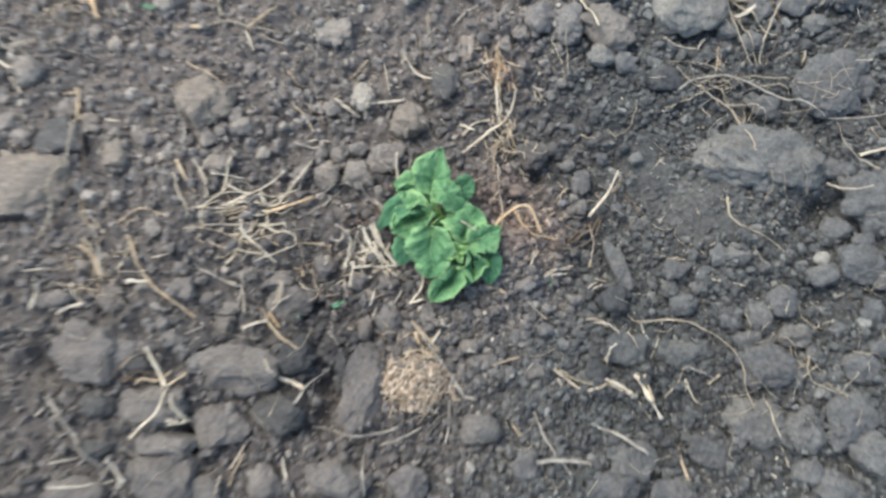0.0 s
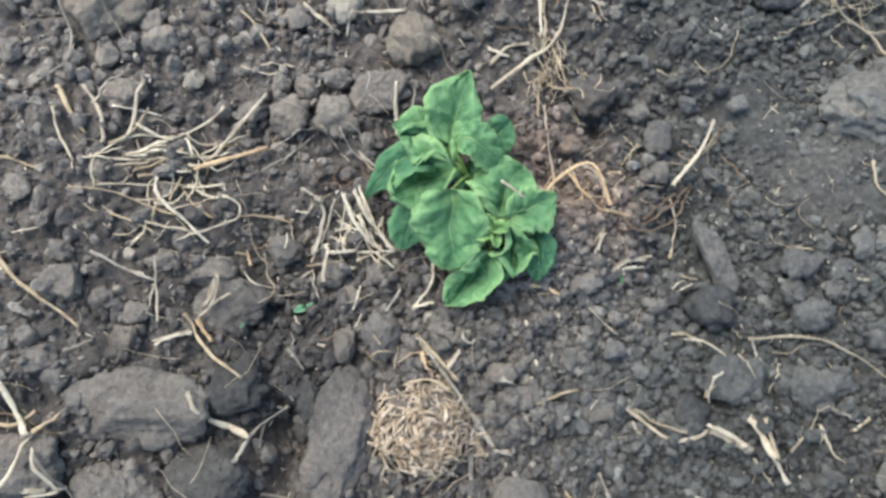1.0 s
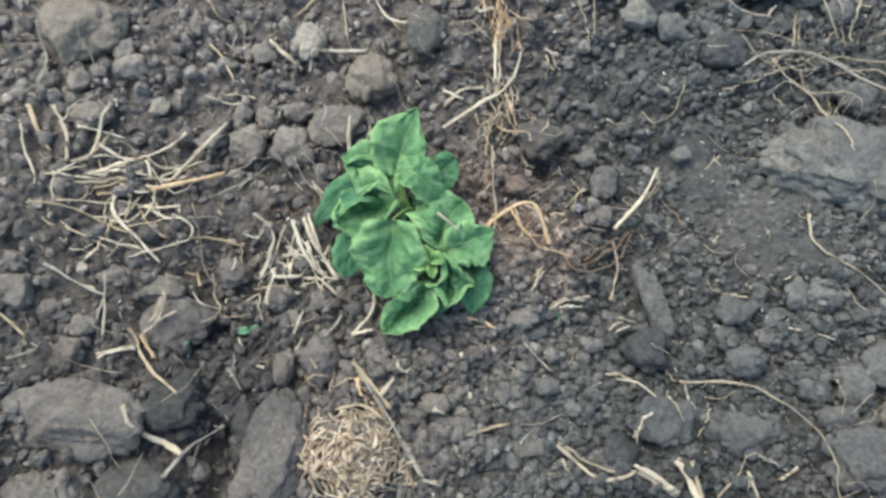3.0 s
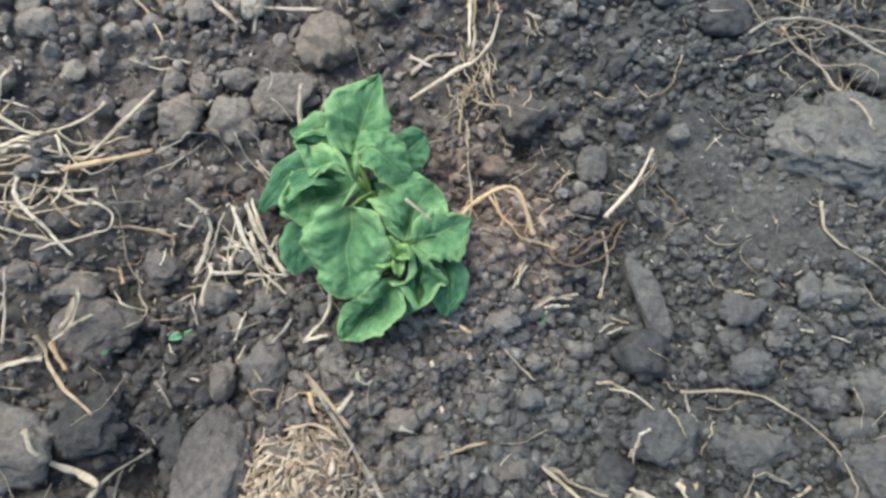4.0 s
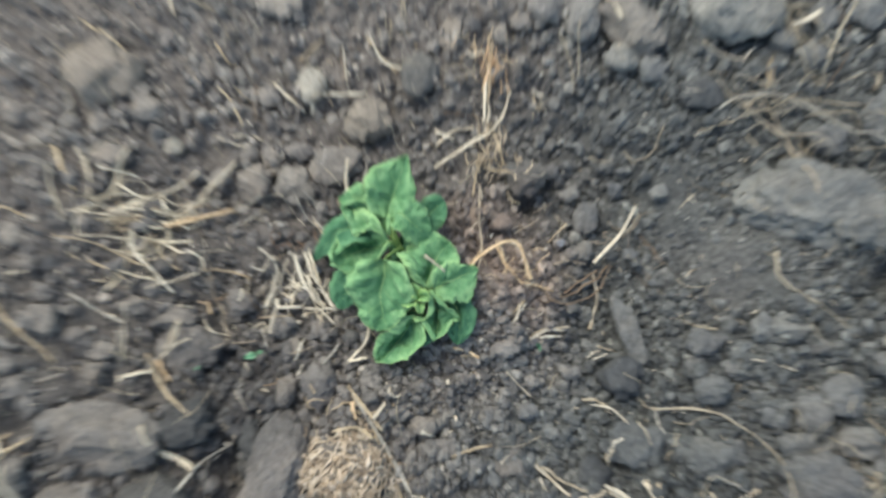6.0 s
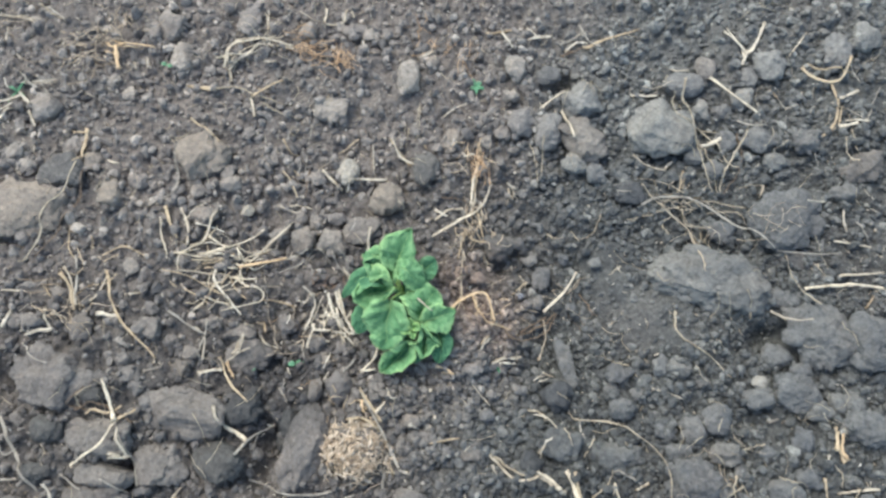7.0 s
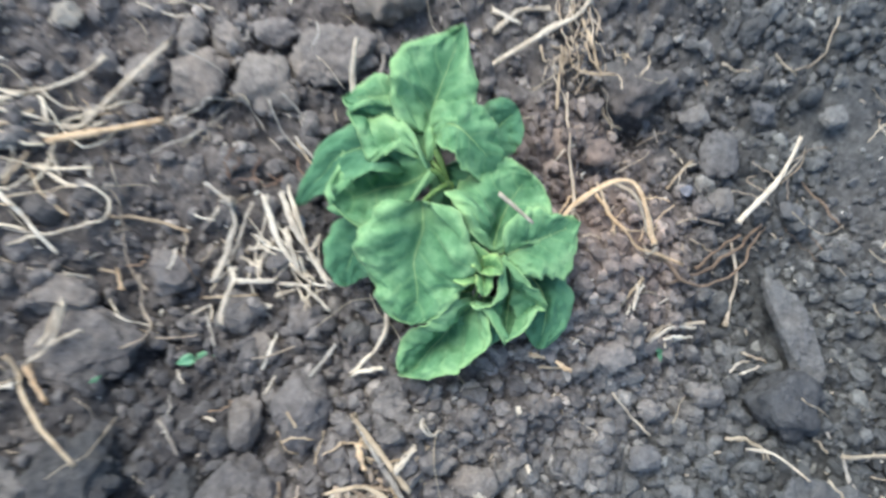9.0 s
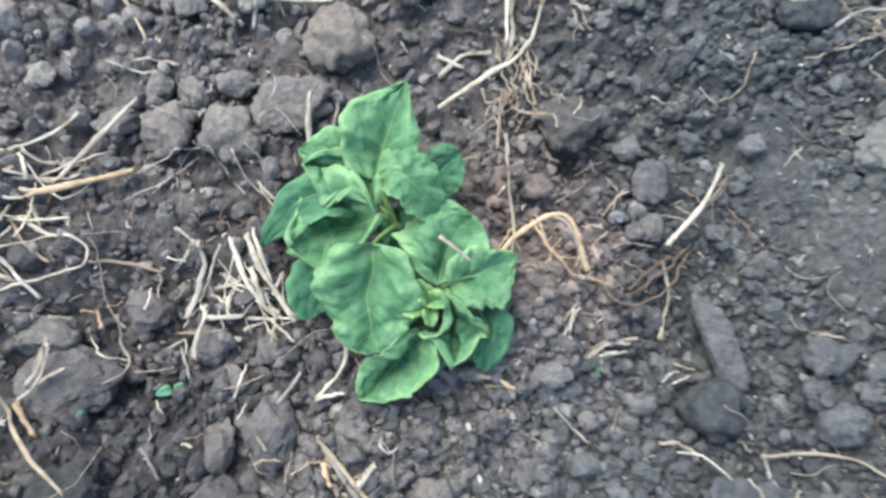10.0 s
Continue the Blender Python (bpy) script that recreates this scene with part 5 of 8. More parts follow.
strand(((0.2708, 0.4149), (0.2770, 0.3720), (0.2740, 0.3352)), 0.0015, BROWN, "root_strand", "thin brown dry root", flat=0.9, taper=0.5, wobble=0.0006)
strand(((0.2939, 0.4818), (0.3056, 0.4753)), 0.0023, TAN, "straw_stalk", "short tan dry straw stalk")
strand(((0.2249, 0.3501), (0.2264, 0.3164)), 0.0023, TAN, "straw_stalk", "tan dry straw stalk")
strand(((0.3154, 0.3702), (0.3139, 0.3471)), 0.0023, STRAW, "straw_stalk", "pale yellow dry straw stalk")
strand(((0.0493, 0.3264), (0.0645, 0.3073), (0.0731, 0.2814)), 0.0015, ROOT, "root_strand", "thin pale dry root", flat=0.9, taper=0.5, wobble=0.0006)
strand(((0.0481, 0.3713), (0.0553, 0.3842), (0.0686, 0.3985)), 0.0027, STRAW, "straw_stalk", "pale yellow bent dry straw stalk")
strand(((0.0717, 0.3753), (0.0956, 0.3419)), 0.0027, STRAW, "straw_stalk", "pale yellow dry straw stalk")
strand(((0.1904, 0.2917), (0.2124, 0.3097), (0.2576, 0.3200), (0.3124, 0.3041), (0.3521, 0.2906), (0.4065, 0.3080)), 0.0024, GREY, "root_strand", "thin pale dry root", flat=0.9, taper=0.5, wobble=0.0006, lift=0.004)
strand(((0.2095, 0.2971), (0.2483, 0.2828), (0.2656, 0.2507), (0.2711, 0.2316)), 0.0020, FIBRE, "root_strand", "thin pale dry root", flat=0.9, taper=0.5, wobble=0.0006, lift=0.003)
strand(((0.1984, 0.2832), (0.2128, 0.2956), (0.2311, 0.3076)), 0.0020, ROOT, "root_strand", "thin pale dry root", flat=0.9, taper=0.5, wobble=0.0006)
strand(((0.2289, 0.3034), (0.2642, 0.3181), (0.3017, 0.3261)), 0.0015, ROOT, "root_strand", "thin pale dry root", flat=0.9, taper=0.5, wobble=0.0006)
strand(((0.1834, 0.3162), (0.2020, 0.3048), (0.2244, 0.2944)), 0.0015, ROOT, "root_strand", "thin pale dry root", flat=0.9, taper=0.5, wobble=0.0006)
strand(((0.2280, 0.3404), (0.2297, 0.3270)), 0.0020, ROOT, "root_strand", "thin pale dry root", flat=0.9, taper=0.5, wobble=0.0006)
strand(((0.1375, 0.2345), (0.1485, 0.2473), (0.1526, 0.2703)), 0.0015, ROOT, "root_strand", "thin pale dry root", flat=0.9, taper=0.5, wobble=0.0006)
strand(((0.1275, 0.2425), (0.1393, 0.2329)), 0.0015, ROOT, "root_strand", "thin pale dry root", flat=0.9, taper=0.5, wobble=0.0006)
strand(((-0.0199, 0.1791), (0.0046, 0.2138), (0.0165, 0.2256)), 0.0032, STRAW, "straw_stalk", "pale yellow bent dry straw stalk", nodes_at=(0.45,), lift=0.003)
strand(((0.0165, 0.2256), (0.0241, 0.2454), (0.0231, 0.2652)), 0.0027, STRAW, "straw_stalk", "pale yellow bent dry straw stalk", lift=0.003)
strand(((-0.0232, 0.2005), (-0.0135, 0.2164), (0.0016, 0.2251)), 0.0032, STRAW, "straw_stalk", "pale yellow bent dry straw stalk")
strand(((-0.0002, 0.2814), (0.0039, 0.2579), (0.0093, 0.2307)), 0.0027, STRAW, "straw_stalk", "pale yellow bent dry straw stalk", nodes_at=(0.45,), lift=0.003)
strand(((0.0188, 0.2275), (0.0337, 0.2025)), 0.0023, TAN, "straw_stalk", "tan dry straw stalk")
strand(((0.0177, 0.1641), (0.0134, 0.1974)), 0.0018, TAN, "straw_stalk", "tan dry straw stalk")
strand(((0.0202, 0.1932), (0.0419, 0.1930)), 0.0018, TAN, "straw_stalk", "tan dry straw stalk")
strand(((-0.0084, 0.3110), (0.0024, 0.2862)), 0.0027, TAN, "straw_stalk", "tan dry straw stalk")
strand(((0.0427, 0.2681), (0.0512, 0.2585)), 0.0018, TAN, "straw_stalk", "short tan dry straw stalk")
strand(((-0.0242, 0.2284), (0.0041, 0.2360)), 0.0015, BROWN, "root_strand", "thin brown dry root", flat=0.9, taper=0.5, wobble=0.0006)
strand(((-0.0276, 0.2134), (-0.0114, 0.2102)), 0.0030, WHITE, "straw_stalk", "short bleached whitish piece of straw")
strand(((-0.0782, 0.2935), (-0.0633, 0.2808)), 0.0018, TAN, "straw_stalk", "short tan dry straw stalk")
strand(((0.4000, 0.3212), (0.4398, 0.3272)), 0.0023, STRAW, "straw_stalk", "pale yellow dry straw stalk")
strand(((0.4165, 0.3511), (0.4343, 0.3358)), 0.0020, GREY, "straw_stalk", "weathered grey dry stalk")
strand(((0.4005, 0.3669), (0.4110, 0.3351)), 0.0023, WHITE, "straw_stalk", "bleached whitish piece of straw")
strand(((0.3568, 0.3488), (0.3789, 0.3595)), 0.0015, WHITE, "straw_stalk", "bleached whitish piece of straw")
strand(((0.3803, 0.2568), (0.4235, 0.2770), (0.4606, 0.2852)), 0.0036, STRAW, "straw_stalk", "long pale yellow bent dry straw stalk", nodes_at=(0.45,), lift=0.004)
strand(((0.4476, 0.2588), (0.4554, 0.2829)), 0.0023, TAN, "straw_stalk", "tan dry straw stalk")
strand(((0.4129, 0.2838), (0.4574, 0.3027)), 0.0023, STRAW, "straw_stalk", "pale yellow dry straw stalk")
strand(((0.0329, 0.0799), (0.0329, 0.1079), (0.0380, 0.1259)), 0.0016, ORANGE, "dry_tendril", "curled rusty-orange dry stem of a vine", flat=0.6, wobble=0.0004, arch=0.006)
strand(((0.0843, 0.1092), (0.1089, 0.1065), (0.1336, 0.1285), (0.1396, 0.1449)), 0.0020, BROWN, "root_strand", "thin brown dry root", flat=0.9, taper=0.5, wobble=0.0006)
strand(((0.1288, 0.1367), (0.1379, 0.0924)), 0.0023, STRAW, "straw_stalk", "pale yellow dry straw stalk")
strand(((0.0906, 0.0688), (0.1001, 0.0803), (0.1185, 0.0867)), 0.0018, STRAW, "straw_stalk", "pale yellow bent dry straw stalk")
strand(((0.1026, 0.0725), (0.1151, 0.0782)), 0.0015, WHITE, "straw_stalk", "short bleached whitish piece of straw")
strand(((0.0742, 0.0748), (0.0799, 0.0915)), 0.0019, WHITE, "straw_stalk", "short bleached whitish piece of straw")
strand(((0.2550, 0.0993), (0.2700, 0.0994), (0.2878, 0.0996)), 0.0019, WHITE, "straw_stalk", "bleached whitish bent piece of straw")
strand(((0.2568, 0.1865), (0.2675, 0.1672), (0.3001, 0.1577), (0.3315, 0.1386)), 0.0020, ROOT, "root_strand", "thin pale dry root", flat=0.9, taper=0.5, wobble=0.0006)
strand(((0.1908, 0.0427), (0.2243, 0.0549), (0.2465, 0.0535), (0.2673, 0.0462), (0.2862, 0.0281), (0.2960, 0.0052), (0.3097, -0.0193)), 0.0020, ROOT, "root_strand", "thin pale dry root", flat=0.9, taper=0.5, wobble=0.0006, lift=0.003)
strand(((0.1962, 0.0445), (0.2067, 0.0270)), 0.0035, GREY, "dry_leaf", "shrivelled grey dry leaf blade", flat=0.3, taper=0.6)
strand(((0.1419, 0.0359), (0.1553, 0.0372), (0.1672, 0.0313)), 0.0020, ROOT, "root_strand", "thin pale dry root", flat=0.9, taper=0.5, wobble=0.0006)
strand(((0.1240, -0.0211), (0.1491, -0.0275), (0.1748, -0.0229)), 0.0025, ROOT, "root_strand", "thin pale dry root", flat=0.9, taper=0.5, wobble=0.0006, lift=0.003)
strand(((0.1690, -0.0207), (0.1819, -0.0253), (0.1973, -0.0298)), 0.0041, STRAW, "straw_stalk", "pale yellow bent dry straw stalk", lift=0.004)
strand(((0.1983, -0.0090), (0.2087, -0.0225), (0.2174, -0.0323)), 0.0055, STRAW, "straw_stalk", "pale yellow bent dry straw stalk", lift=0.003)
strand(((0.2155, -0.0311), (0.2307, -0.0467)), 0.0034, WHITE, "straw_stalk", "bleached whitish piece of straw", lift=0.003)
strand(((0.2051, -0.0084), (0.2123, -0.0237), (0.2203, -0.0326)), 0.0032, TAN, "straw_stalk", "tan bent dry straw stalk", lift=0.005)
strand(((0.1812, 0.0508), (0.1908, 0.0427)), 0.0020, ROOT, "root_strand", "thin pale dry root", flat=0.9, taper=0.5, wobble=0.0006)
strand(((0.1832, -0.0438), (0.1758, -0.0550)), 0.0015, ROOT, "root_strand", "thin pale dry root", flat=0.9, taper=0.5, wobble=0.0006)
strand(((0.2079, -0.0357), (0.2225, -0.0492)), 0.0015, ROOT, "root_strand", "thin pale dry root", flat=0.9, taper=0.5, wobble=0.0006)
strand(((0.2407, 0.0060), (0.2401, -0.0112), (0.2302, -0.0248)), 0.0020, ROOT, "root_strand", "thin pale dry root", flat=0.9, taper=0.5, wobble=0.0006)
strand(((0.2470, -0.0059), (0.2490, -0.0159)), 0.0015, ROOT, "root_strand", "thin pale dry root", flat=0.9, taper=0.5, wobble=0.0006)
strand(((0.2701, -0.0029), (0.2784, 0.0077)), 0.0023, STRAW, "straw_stalk", "short pale yellow dry straw stalk")
strand(((0.2526, 0.0065), (0.2722, 0.0038)), 0.0025, GREY, "straw_stalk", "short weathered grey dry stalk")
strand(((0.1674, 0.0107), (0.1731, 0.0155)), 0.0019, WHITE, "straw_stalk", "short bleached whitish piece of straw")
strand(((0.1649, -0.0031), (0.1699, 0.0062)), 0.0020, ROOT, "root_strand", "thin pale dry root", flat=0.9, taper=0.5, wobble=0.0006)
strand(((0.2152, 0.0310), (0.2109, 0.0102)), 0.0015, ROOT, "root_strand", "thin pale dry root", flat=0.9, taper=0.5, wobble=0.0006)
strand(((0.4411, 0.1245), (0.4441, 0.1114), (0.4449, 0.1026)), 0.0046, TAN, "husk", "torn tan dry husk", flat=0.3, taper=0.6, lift=0.004)
strand(((0.4479, 0.1203), (0.4504, 0.1075), (0.4570, 0.0978)), 0.0033, ORANGE, "dry_tendril", "curled rusty-orange dry stem of a vine", flat=0.6, wobble=0.0004, lift=0.004)
strand(((0.4519, 0.1181), (0.4544, 0.1047)), 0.0021, ORANGE, "dry_tendril", "curled rusty-orange dry stem of a vine", flat=0.6, wobble=0.0004)
strand(((0.4414, 0.0955), (0.4411, 0.0894)), 0.0023, WHITE, "straw_stalk", "short bleached whitish piece of straw")
strand(((0.4482, 0.0918), (0.4591, 0.0808), (0.4612, 0.0698)), 0.0015, ROOT, "root_strand", "thin pale dry root", flat=0.9, taper=0.5, wobble=0.0006)
strand(((0.4802, 0.0745), (0.4723, 0.0582), (0.4673, 0.0530)), 0.0020, ROOT, "root_strand", "thin pale dry root", flat=0.9, taper=0.5, wobble=0.0006)
strand(((0.3791, 0.0211), (0.3920, 0.0139), (0.3934, 0.0093)), 0.0015, ROOT, "root_strand", "thin pale dry root", flat=0.9, taper=0.5, wobble=0.0006)
strand(((0.4028, 0.0379), (0.4023, 0.0296), (0.3948, 0.0201)), 0.0011, WHITE, "straw_stalk", "bleached whitish bent piece of straw")
strand(((0.4540, 0.0392), (0.4585, 0.0306)), 0.0019, WHITE, "straw_stalk", "short bleached whitish piece of straw")
strand(((0.3800, 0.1086), (0.3882, 0.1143)), 0.0025, GREY, "straw_stalk", "short weathered grey dry stalk")
strand(((0.3588, 0.0721), (0.3792, 0.0842)), 0.0015, ROOT, "root_strand", "thin pale dry root", flat=0.9, taper=0.5, wobble=0.0006)
strand(((0.3577, 0.0434), (0.3615, 0.0299)), 0.0015, ROOT, "root_strand", "thin pale dry root", flat=0.9, taper=0.5, wobble=0.0006)
strand(((0.3532, 0.0418), (0.3688, 0.0301)), 0.0015, BROWN, "root_strand", "thin brown dry root", flat=0.9, taper=0.5, wobble=0.0006)
strand(((0.3285, 0.0927), (0.3280, 0.0795)), 0.0015, ROOT, "root_strand", "thin pale dry root", flat=0.9, taper=0.5, wobble=0.0006)
strand(((0.3393, 0.0894), (0.3502, 0.0800)), 0.0015, ROOT, "root_strand", "thin pale dry root", flat=0.9, taper=0.5, wobble=0.0006)
strand(((0.0577, -0.0321), (0.0838, -0.0166)), 0.0023, TAN, "straw_stalk", "tan dry straw stalk")
strand(((0.1249, -0.0297), (0.1425, -0.0525)), 0.0025, GREY, "straw_stalk", "weathered grey dry stalk")
strand(((0.0901, -0.0772), (0.0992, -0.0916)), 0.0020, GREY, "straw_stalk", "short weathered grey dry stalk")
strand(((0.2463, -0.0033), (0.2559, -0.0204), (0.2687, -0.0252)), 0.0020, ROOT, "root_strand", "thin pale dry root", flat=0.9, taper=0.5, wobble=0.0006)
strand(((0.2685, -0.0034), (0.2798, 0.0076)), 0.0018, TAN, "straw_stalk", "short tan dry straw stalk")
strand(((0.2488, 0.0077), (0.2651, 0.0061)), 0.0020, GREY, "straw_stalk", "short weathered grey dry stalk")
strand(((0.3577, 0.0434), (0.3607, 0.0274), (0.3917, 0.0144)), 0.0015, ROOT, "root_strand", "thin pale dry root", flat=0.9, taper=0.5, wobble=0.0006)
strand(((0.3658, 0.0348), (0.3517, 0.0197)), 0.0015, ROOT, "root_strand", "thin pale dry root", flat=0.9, taper=0.5, wobble=0.0006)
strand(((0.4442, 0.1216), (0.4492, 0.1071), (0.4586, 0.0954)), 0.0061, TAN, "husk", "torn tan dry husk", flat=0.3, taper=0.6)
strand(((0.4579, 0.0624), (0.4970, 0.0808)), 0.0027, STRAW, "straw_stalk", "pale yellow dry straw stalk")
strand(((0.4414, 0.0720), (0.4551, 0.0474)), 0.0023, TAN, "straw_stalk", "tan dry straw stalk")
strand(((0.0409, 0.2736), (0.0525, 0.2702)), 0.0046, GREY, "dry_leaf", "shrivelled grey dry leaf blade", flat=0.3, taper=0.6)
strand(((0.1517, 0.1506), (0.1727, 0.1368)), 0.0005, BROWN, "root_strand", "thin brown dry root", flat=0.9, taper=0.5, wobble=0.0006)
strand(((0.2085, 0.2350), (0.2137, 0.2334), (0.2245, 0.2424)), 0.0008, ROOT, "root_strand", "thin pale dry root", flat=0.9, taper=0.5, wobble=0.0006)
strand(((0.1599, 0.2977), (0.1750, 0.3005)), 0.0008, WHITE, "straw_stalk", "short bleached whitish piece of straw")
strand(((0.0476, 0.2693), (0.0564, 0.2594)), 0.0014, STRAW, "straw_stalk", "short pale yellow dry straw stalk")
strand(((-0.2008, 0.1569), (-0.1791, 0.1552), (-0.1702, 0.1568)), 0.0012, STRAW, "straw_stalk", "pale yellow bent dry straw stalk")
strand(((-0.1649, 0.1364), (-0.1428, 0.1325)), 0.0011, GREY, "straw_stalk", "weathered grey dry stalk")
strand(((-0.1314, 0.1229), (-0.1167, 0.1126)), 0.0011, GREY, "straw_stalk", "short weathered grey dry stalk")
strand(((-0.1170, 0.1248), (-0.1078, 0.1133), (-0.0913, 0.1062)), 0.0013, GREY, "straw_stalk", "weathered grey bent dry stalk")
strand(((-0.1675, 0.0848), (-0.1517, 0.0995), (-0.1369, 0.1188)), 0.0011, GREY, "straw_stalk", "weathered grey bent dry stalk")
strand(((-0.1015, 0.1523), (-0.0856, 0.1439)), 0.0007, STRAW, "straw_stalk", "short pale yellow dry straw stalk")
strand(((0.0126, 0.1835), (0.0220, 0.1746), (0.0256, 0.1648)), 0.0012, STRAW, "straw_stalk", "pale yellow bent dry straw stalk")
strand(((0.0706, 0.0769), (0.0786, 0.0941)), 0.0019, TAN, "husk", "torn tan dry husk", flat=0.3, taper=0.6)
strand(((0.0904, 0.0677), (0.1017, 0.0795), (0.1129, 0.0820)), 0.0012, STRAW, "straw_stalk", "pale yellow bent dry straw stalk")
strand(((0.1015, 0.0718), (0.1107, 0.0762)), 0.0012, WHITE, "straw_stalk", "short bleached whitish piece of straw")
strand(((0.0667, 0.0232), (0.0792, 0.0198)), 0.0008, WHITE, "straw_stalk", "short bleached whitish piece of straw")
strand(((0.0434, 0.0403), (0.0558, 0.0433)), 0.0014, TAN, "straw_stalk", "short tan dry straw stalk")
strand(((-0.0033, 0.0033), (0.0049, -0.0024), (0.0075, -0.0000)), 0.0012, WHITE, "straw_stalk", "short bleached whitish bent piece of straw")
strand(((-0.0250, -0.0136), (-0.0205, -0.0236)), 0.0014, TAN, "straw_stalk", "short tan dry straw stalk")
strand(((-0.0013, -0.0089), (-0.0073, -0.0206)), 0.0014, STRAW, "straw_stalk", "short pale yellow dry straw stalk")
strand(((-0.0329, -0.0050), (-0.0146, -0.0204), (0.0008, -0.0290)), 0.0014, TAN, "straw_stalk", "tan bent dry straw stalk")
strand(((0.0056, -0.0230), (0.0132, -0.0273)), 0.0012, TAN, "straw_stalk", "short tan dry straw stalk")
strand(((0.0303, -0.0229), (0.0421, -0.0230)), 0.0010, WHITE, "straw_stalk", "short bleached whitish piece of straw")
strand(((0.1215, -0.0183), (0.1412, -0.0260)), 0.0016, GREY, "straw_stalk", "weathered grey dry stalk")
strand(((0.0612, -0.0294), (0.0778, -0.0192)), 0.0014, TAN, "straw_stalk", "short tan dry straw stalk")
strand(((0.0936, -0.0279), (0.0978, -0.0195)), 0.0010, WHITE, "straw_stalk", "short bleached whitish piece of straw")
strand(((-0.0960, 0.0345), (-0.0829, 0.0251)), 0.0013, GREY, "straw_stalk", "short weathered grey dry stalk")
strand(((-0.0597, -0.0115), (-0.0534, -0.0166)), 0.0014, TAN, "straw_stalk", "short tan dry straw stalk")
strand(((0.1830, 0.0589), (0.1901, 0.0504)), 0.0016, GREY, "dry_leaf", "shrivelled grey dry leaf blade", flat=0.3, taper=0.6)
strand(((0.1451, 0.0365), (0.1589, 0.0368), (0.1626, 0.0278)), 0.0011, ROOT, "root_strand", "thin pale dry root", flat=0.9, taper=0.5, wobble=0.0006)
strand(((0.1689, 0.0122), (0.1670, 0.0022), (0.1678, -0.0060)), 0.0014, WHITE, "straw_stalk", "short bleached whitish bent piece of straw")
strand(((-0.1312, -0.1658), (-0.1212, -0.1843), (-0.1093, -0.2031)), 0.0028, WHITE, "straw_stalk", "bleached whitish bent piece of straw")
strand(((-0.1706, -0.1720), (-0.1773, -0.2052)), 0.0021, TAN, "straw_stalk", "tan dry straw stalk")
strand(((0.1711, -0.0680), (0.2205, -0.0811)), 0.0033, GREY, "straw_stalk", "weathered grey dry stalk")
strand(((0.1080, -0.0668), (0.1295, -0.0910), (0.1545, -0.1185)), 0.0028, GREY, "straw_stalk", "long weathered grey bent dry stalk")
strand(((0.2520, -0.0705), (0.2652, -0.0987)), 0.0038, TAN, "straw_stalk", "tan dry straw stalk")
strand(((0.1190, -0.1132), (0.1714, -0.1037)), 0.0057, GREY, "dry_leaf", "shrivelled grey dry leaf blade", flat=0.3, taper=0.6)
strand(((0.3216, -0.0033), (0.3330, -0.0329), (0.3579, -0.0648)), 0.0024, ROOT, "root_strand", "thin pale dry root", flat=0.9, taper=0.5, wobble=0.0006)
strand(((0.3424, -0.0752), (0.3590, -0.0851)), 0.0021, WHITE, "straw_stalk", "short bleached whitish piece of straw")
strand(((0.0885, -0.0841), (0.1087, -0.0991)), 0.0017, TAN, "straw_stalk", "tan dry straw stalk")
strand(((0.0566, -0.1345), (0.0614, -0.1491)), 0.0018, WHITE, "straw_stalk", "short bleached whitish piece of straw")
strand(((-0.0505, -0.1486), (-0.0394, -0.1806)), 0.0024, GREY, "straw_stalk", "weathered grey dry stalk")
strand(((-0.1867, -0.1968), (-0.1831, -0.2112)), 0.0021, STRAW, "straw_stalk", "short pale yellow dry straw stalk")
strand(((-0.1200, 0.0730), (-0.1120, 0.0660), (-0.1110, 0.0560), (-0.1130, 0.0460), (-0.1160, 0.0340)), 0.0034, WHITE, "straw_stalk", "long bent bleached splinter of straw", lift=0.004, flat=0.4, taper=0.3)
strand(((-0.1220, 0.0720), (-0.1170, 0.0730)), 0.0046, WHITE, "straw_stalk", "short cut end of bleached straw", lift=0.006, flat=0.7, taper=0.1)
strand(((-0.1090, 0.0760), (-0.1100, 0.0650), (-0.1100, 0.0560)), 0.0019, WHITE, "straw_stalk", "bleached whitish splinter of straw", lift=0.004)
strand(((-0.1040, 0.0790), (-0.0950, 0.0720), (-0.0880, 0.0640), (-0.0780, 0.0510)), 0.0034, WHITE, "straw_stalk", "long bleached whitish splinter of straw", lift=0.005, flat=0.35)
strand(((-0.0970, 0.0840), (-0.0880, 0.0730), (-0.0790, 0.0640), (-0.0590, 0.0470)), 0.0034, WHITE, "straw_stalk", "long bleached whitish splinter of straw", lift=0.008, flat=0.35)
strand(((-0.0940, 0.0870), (-0.0850, 0.0740), (-0.0770, 0.0630)), 0.0028, STRAW, "straw_stalk", "pale yellow splinter of straw", lift=0.006, flat=0.4)
strand(((-0.0900, 0.0680), (-0.0830, 0.0590), (-0.0760, 0.0490)), 0.0031, WHITE, "straw_stalk", "bleached whitish splinter of straw", lift=0.007, flat=0.4)
strand(((-0.0940, 0.0590), (-0.0970, 0.0430)), 0.0025, STRAW, "straw_stalk", "pale yellow splinter of straw", lift=0.003)
strand(((-0.1040, 0.0540), (-0.0930, 0.0600)), 0.0022, WHITE, "straw_stalk", "bleached whitish splinter of straw", lift=0.002)
strand(((-0.1030, 0.0370), (-0.0850, 0.0430)), 0.0028, WHITE, "straw_stalk", "bleached whitish splinter of straw", lift=0.004, flat=0.5, stiff_as=1)
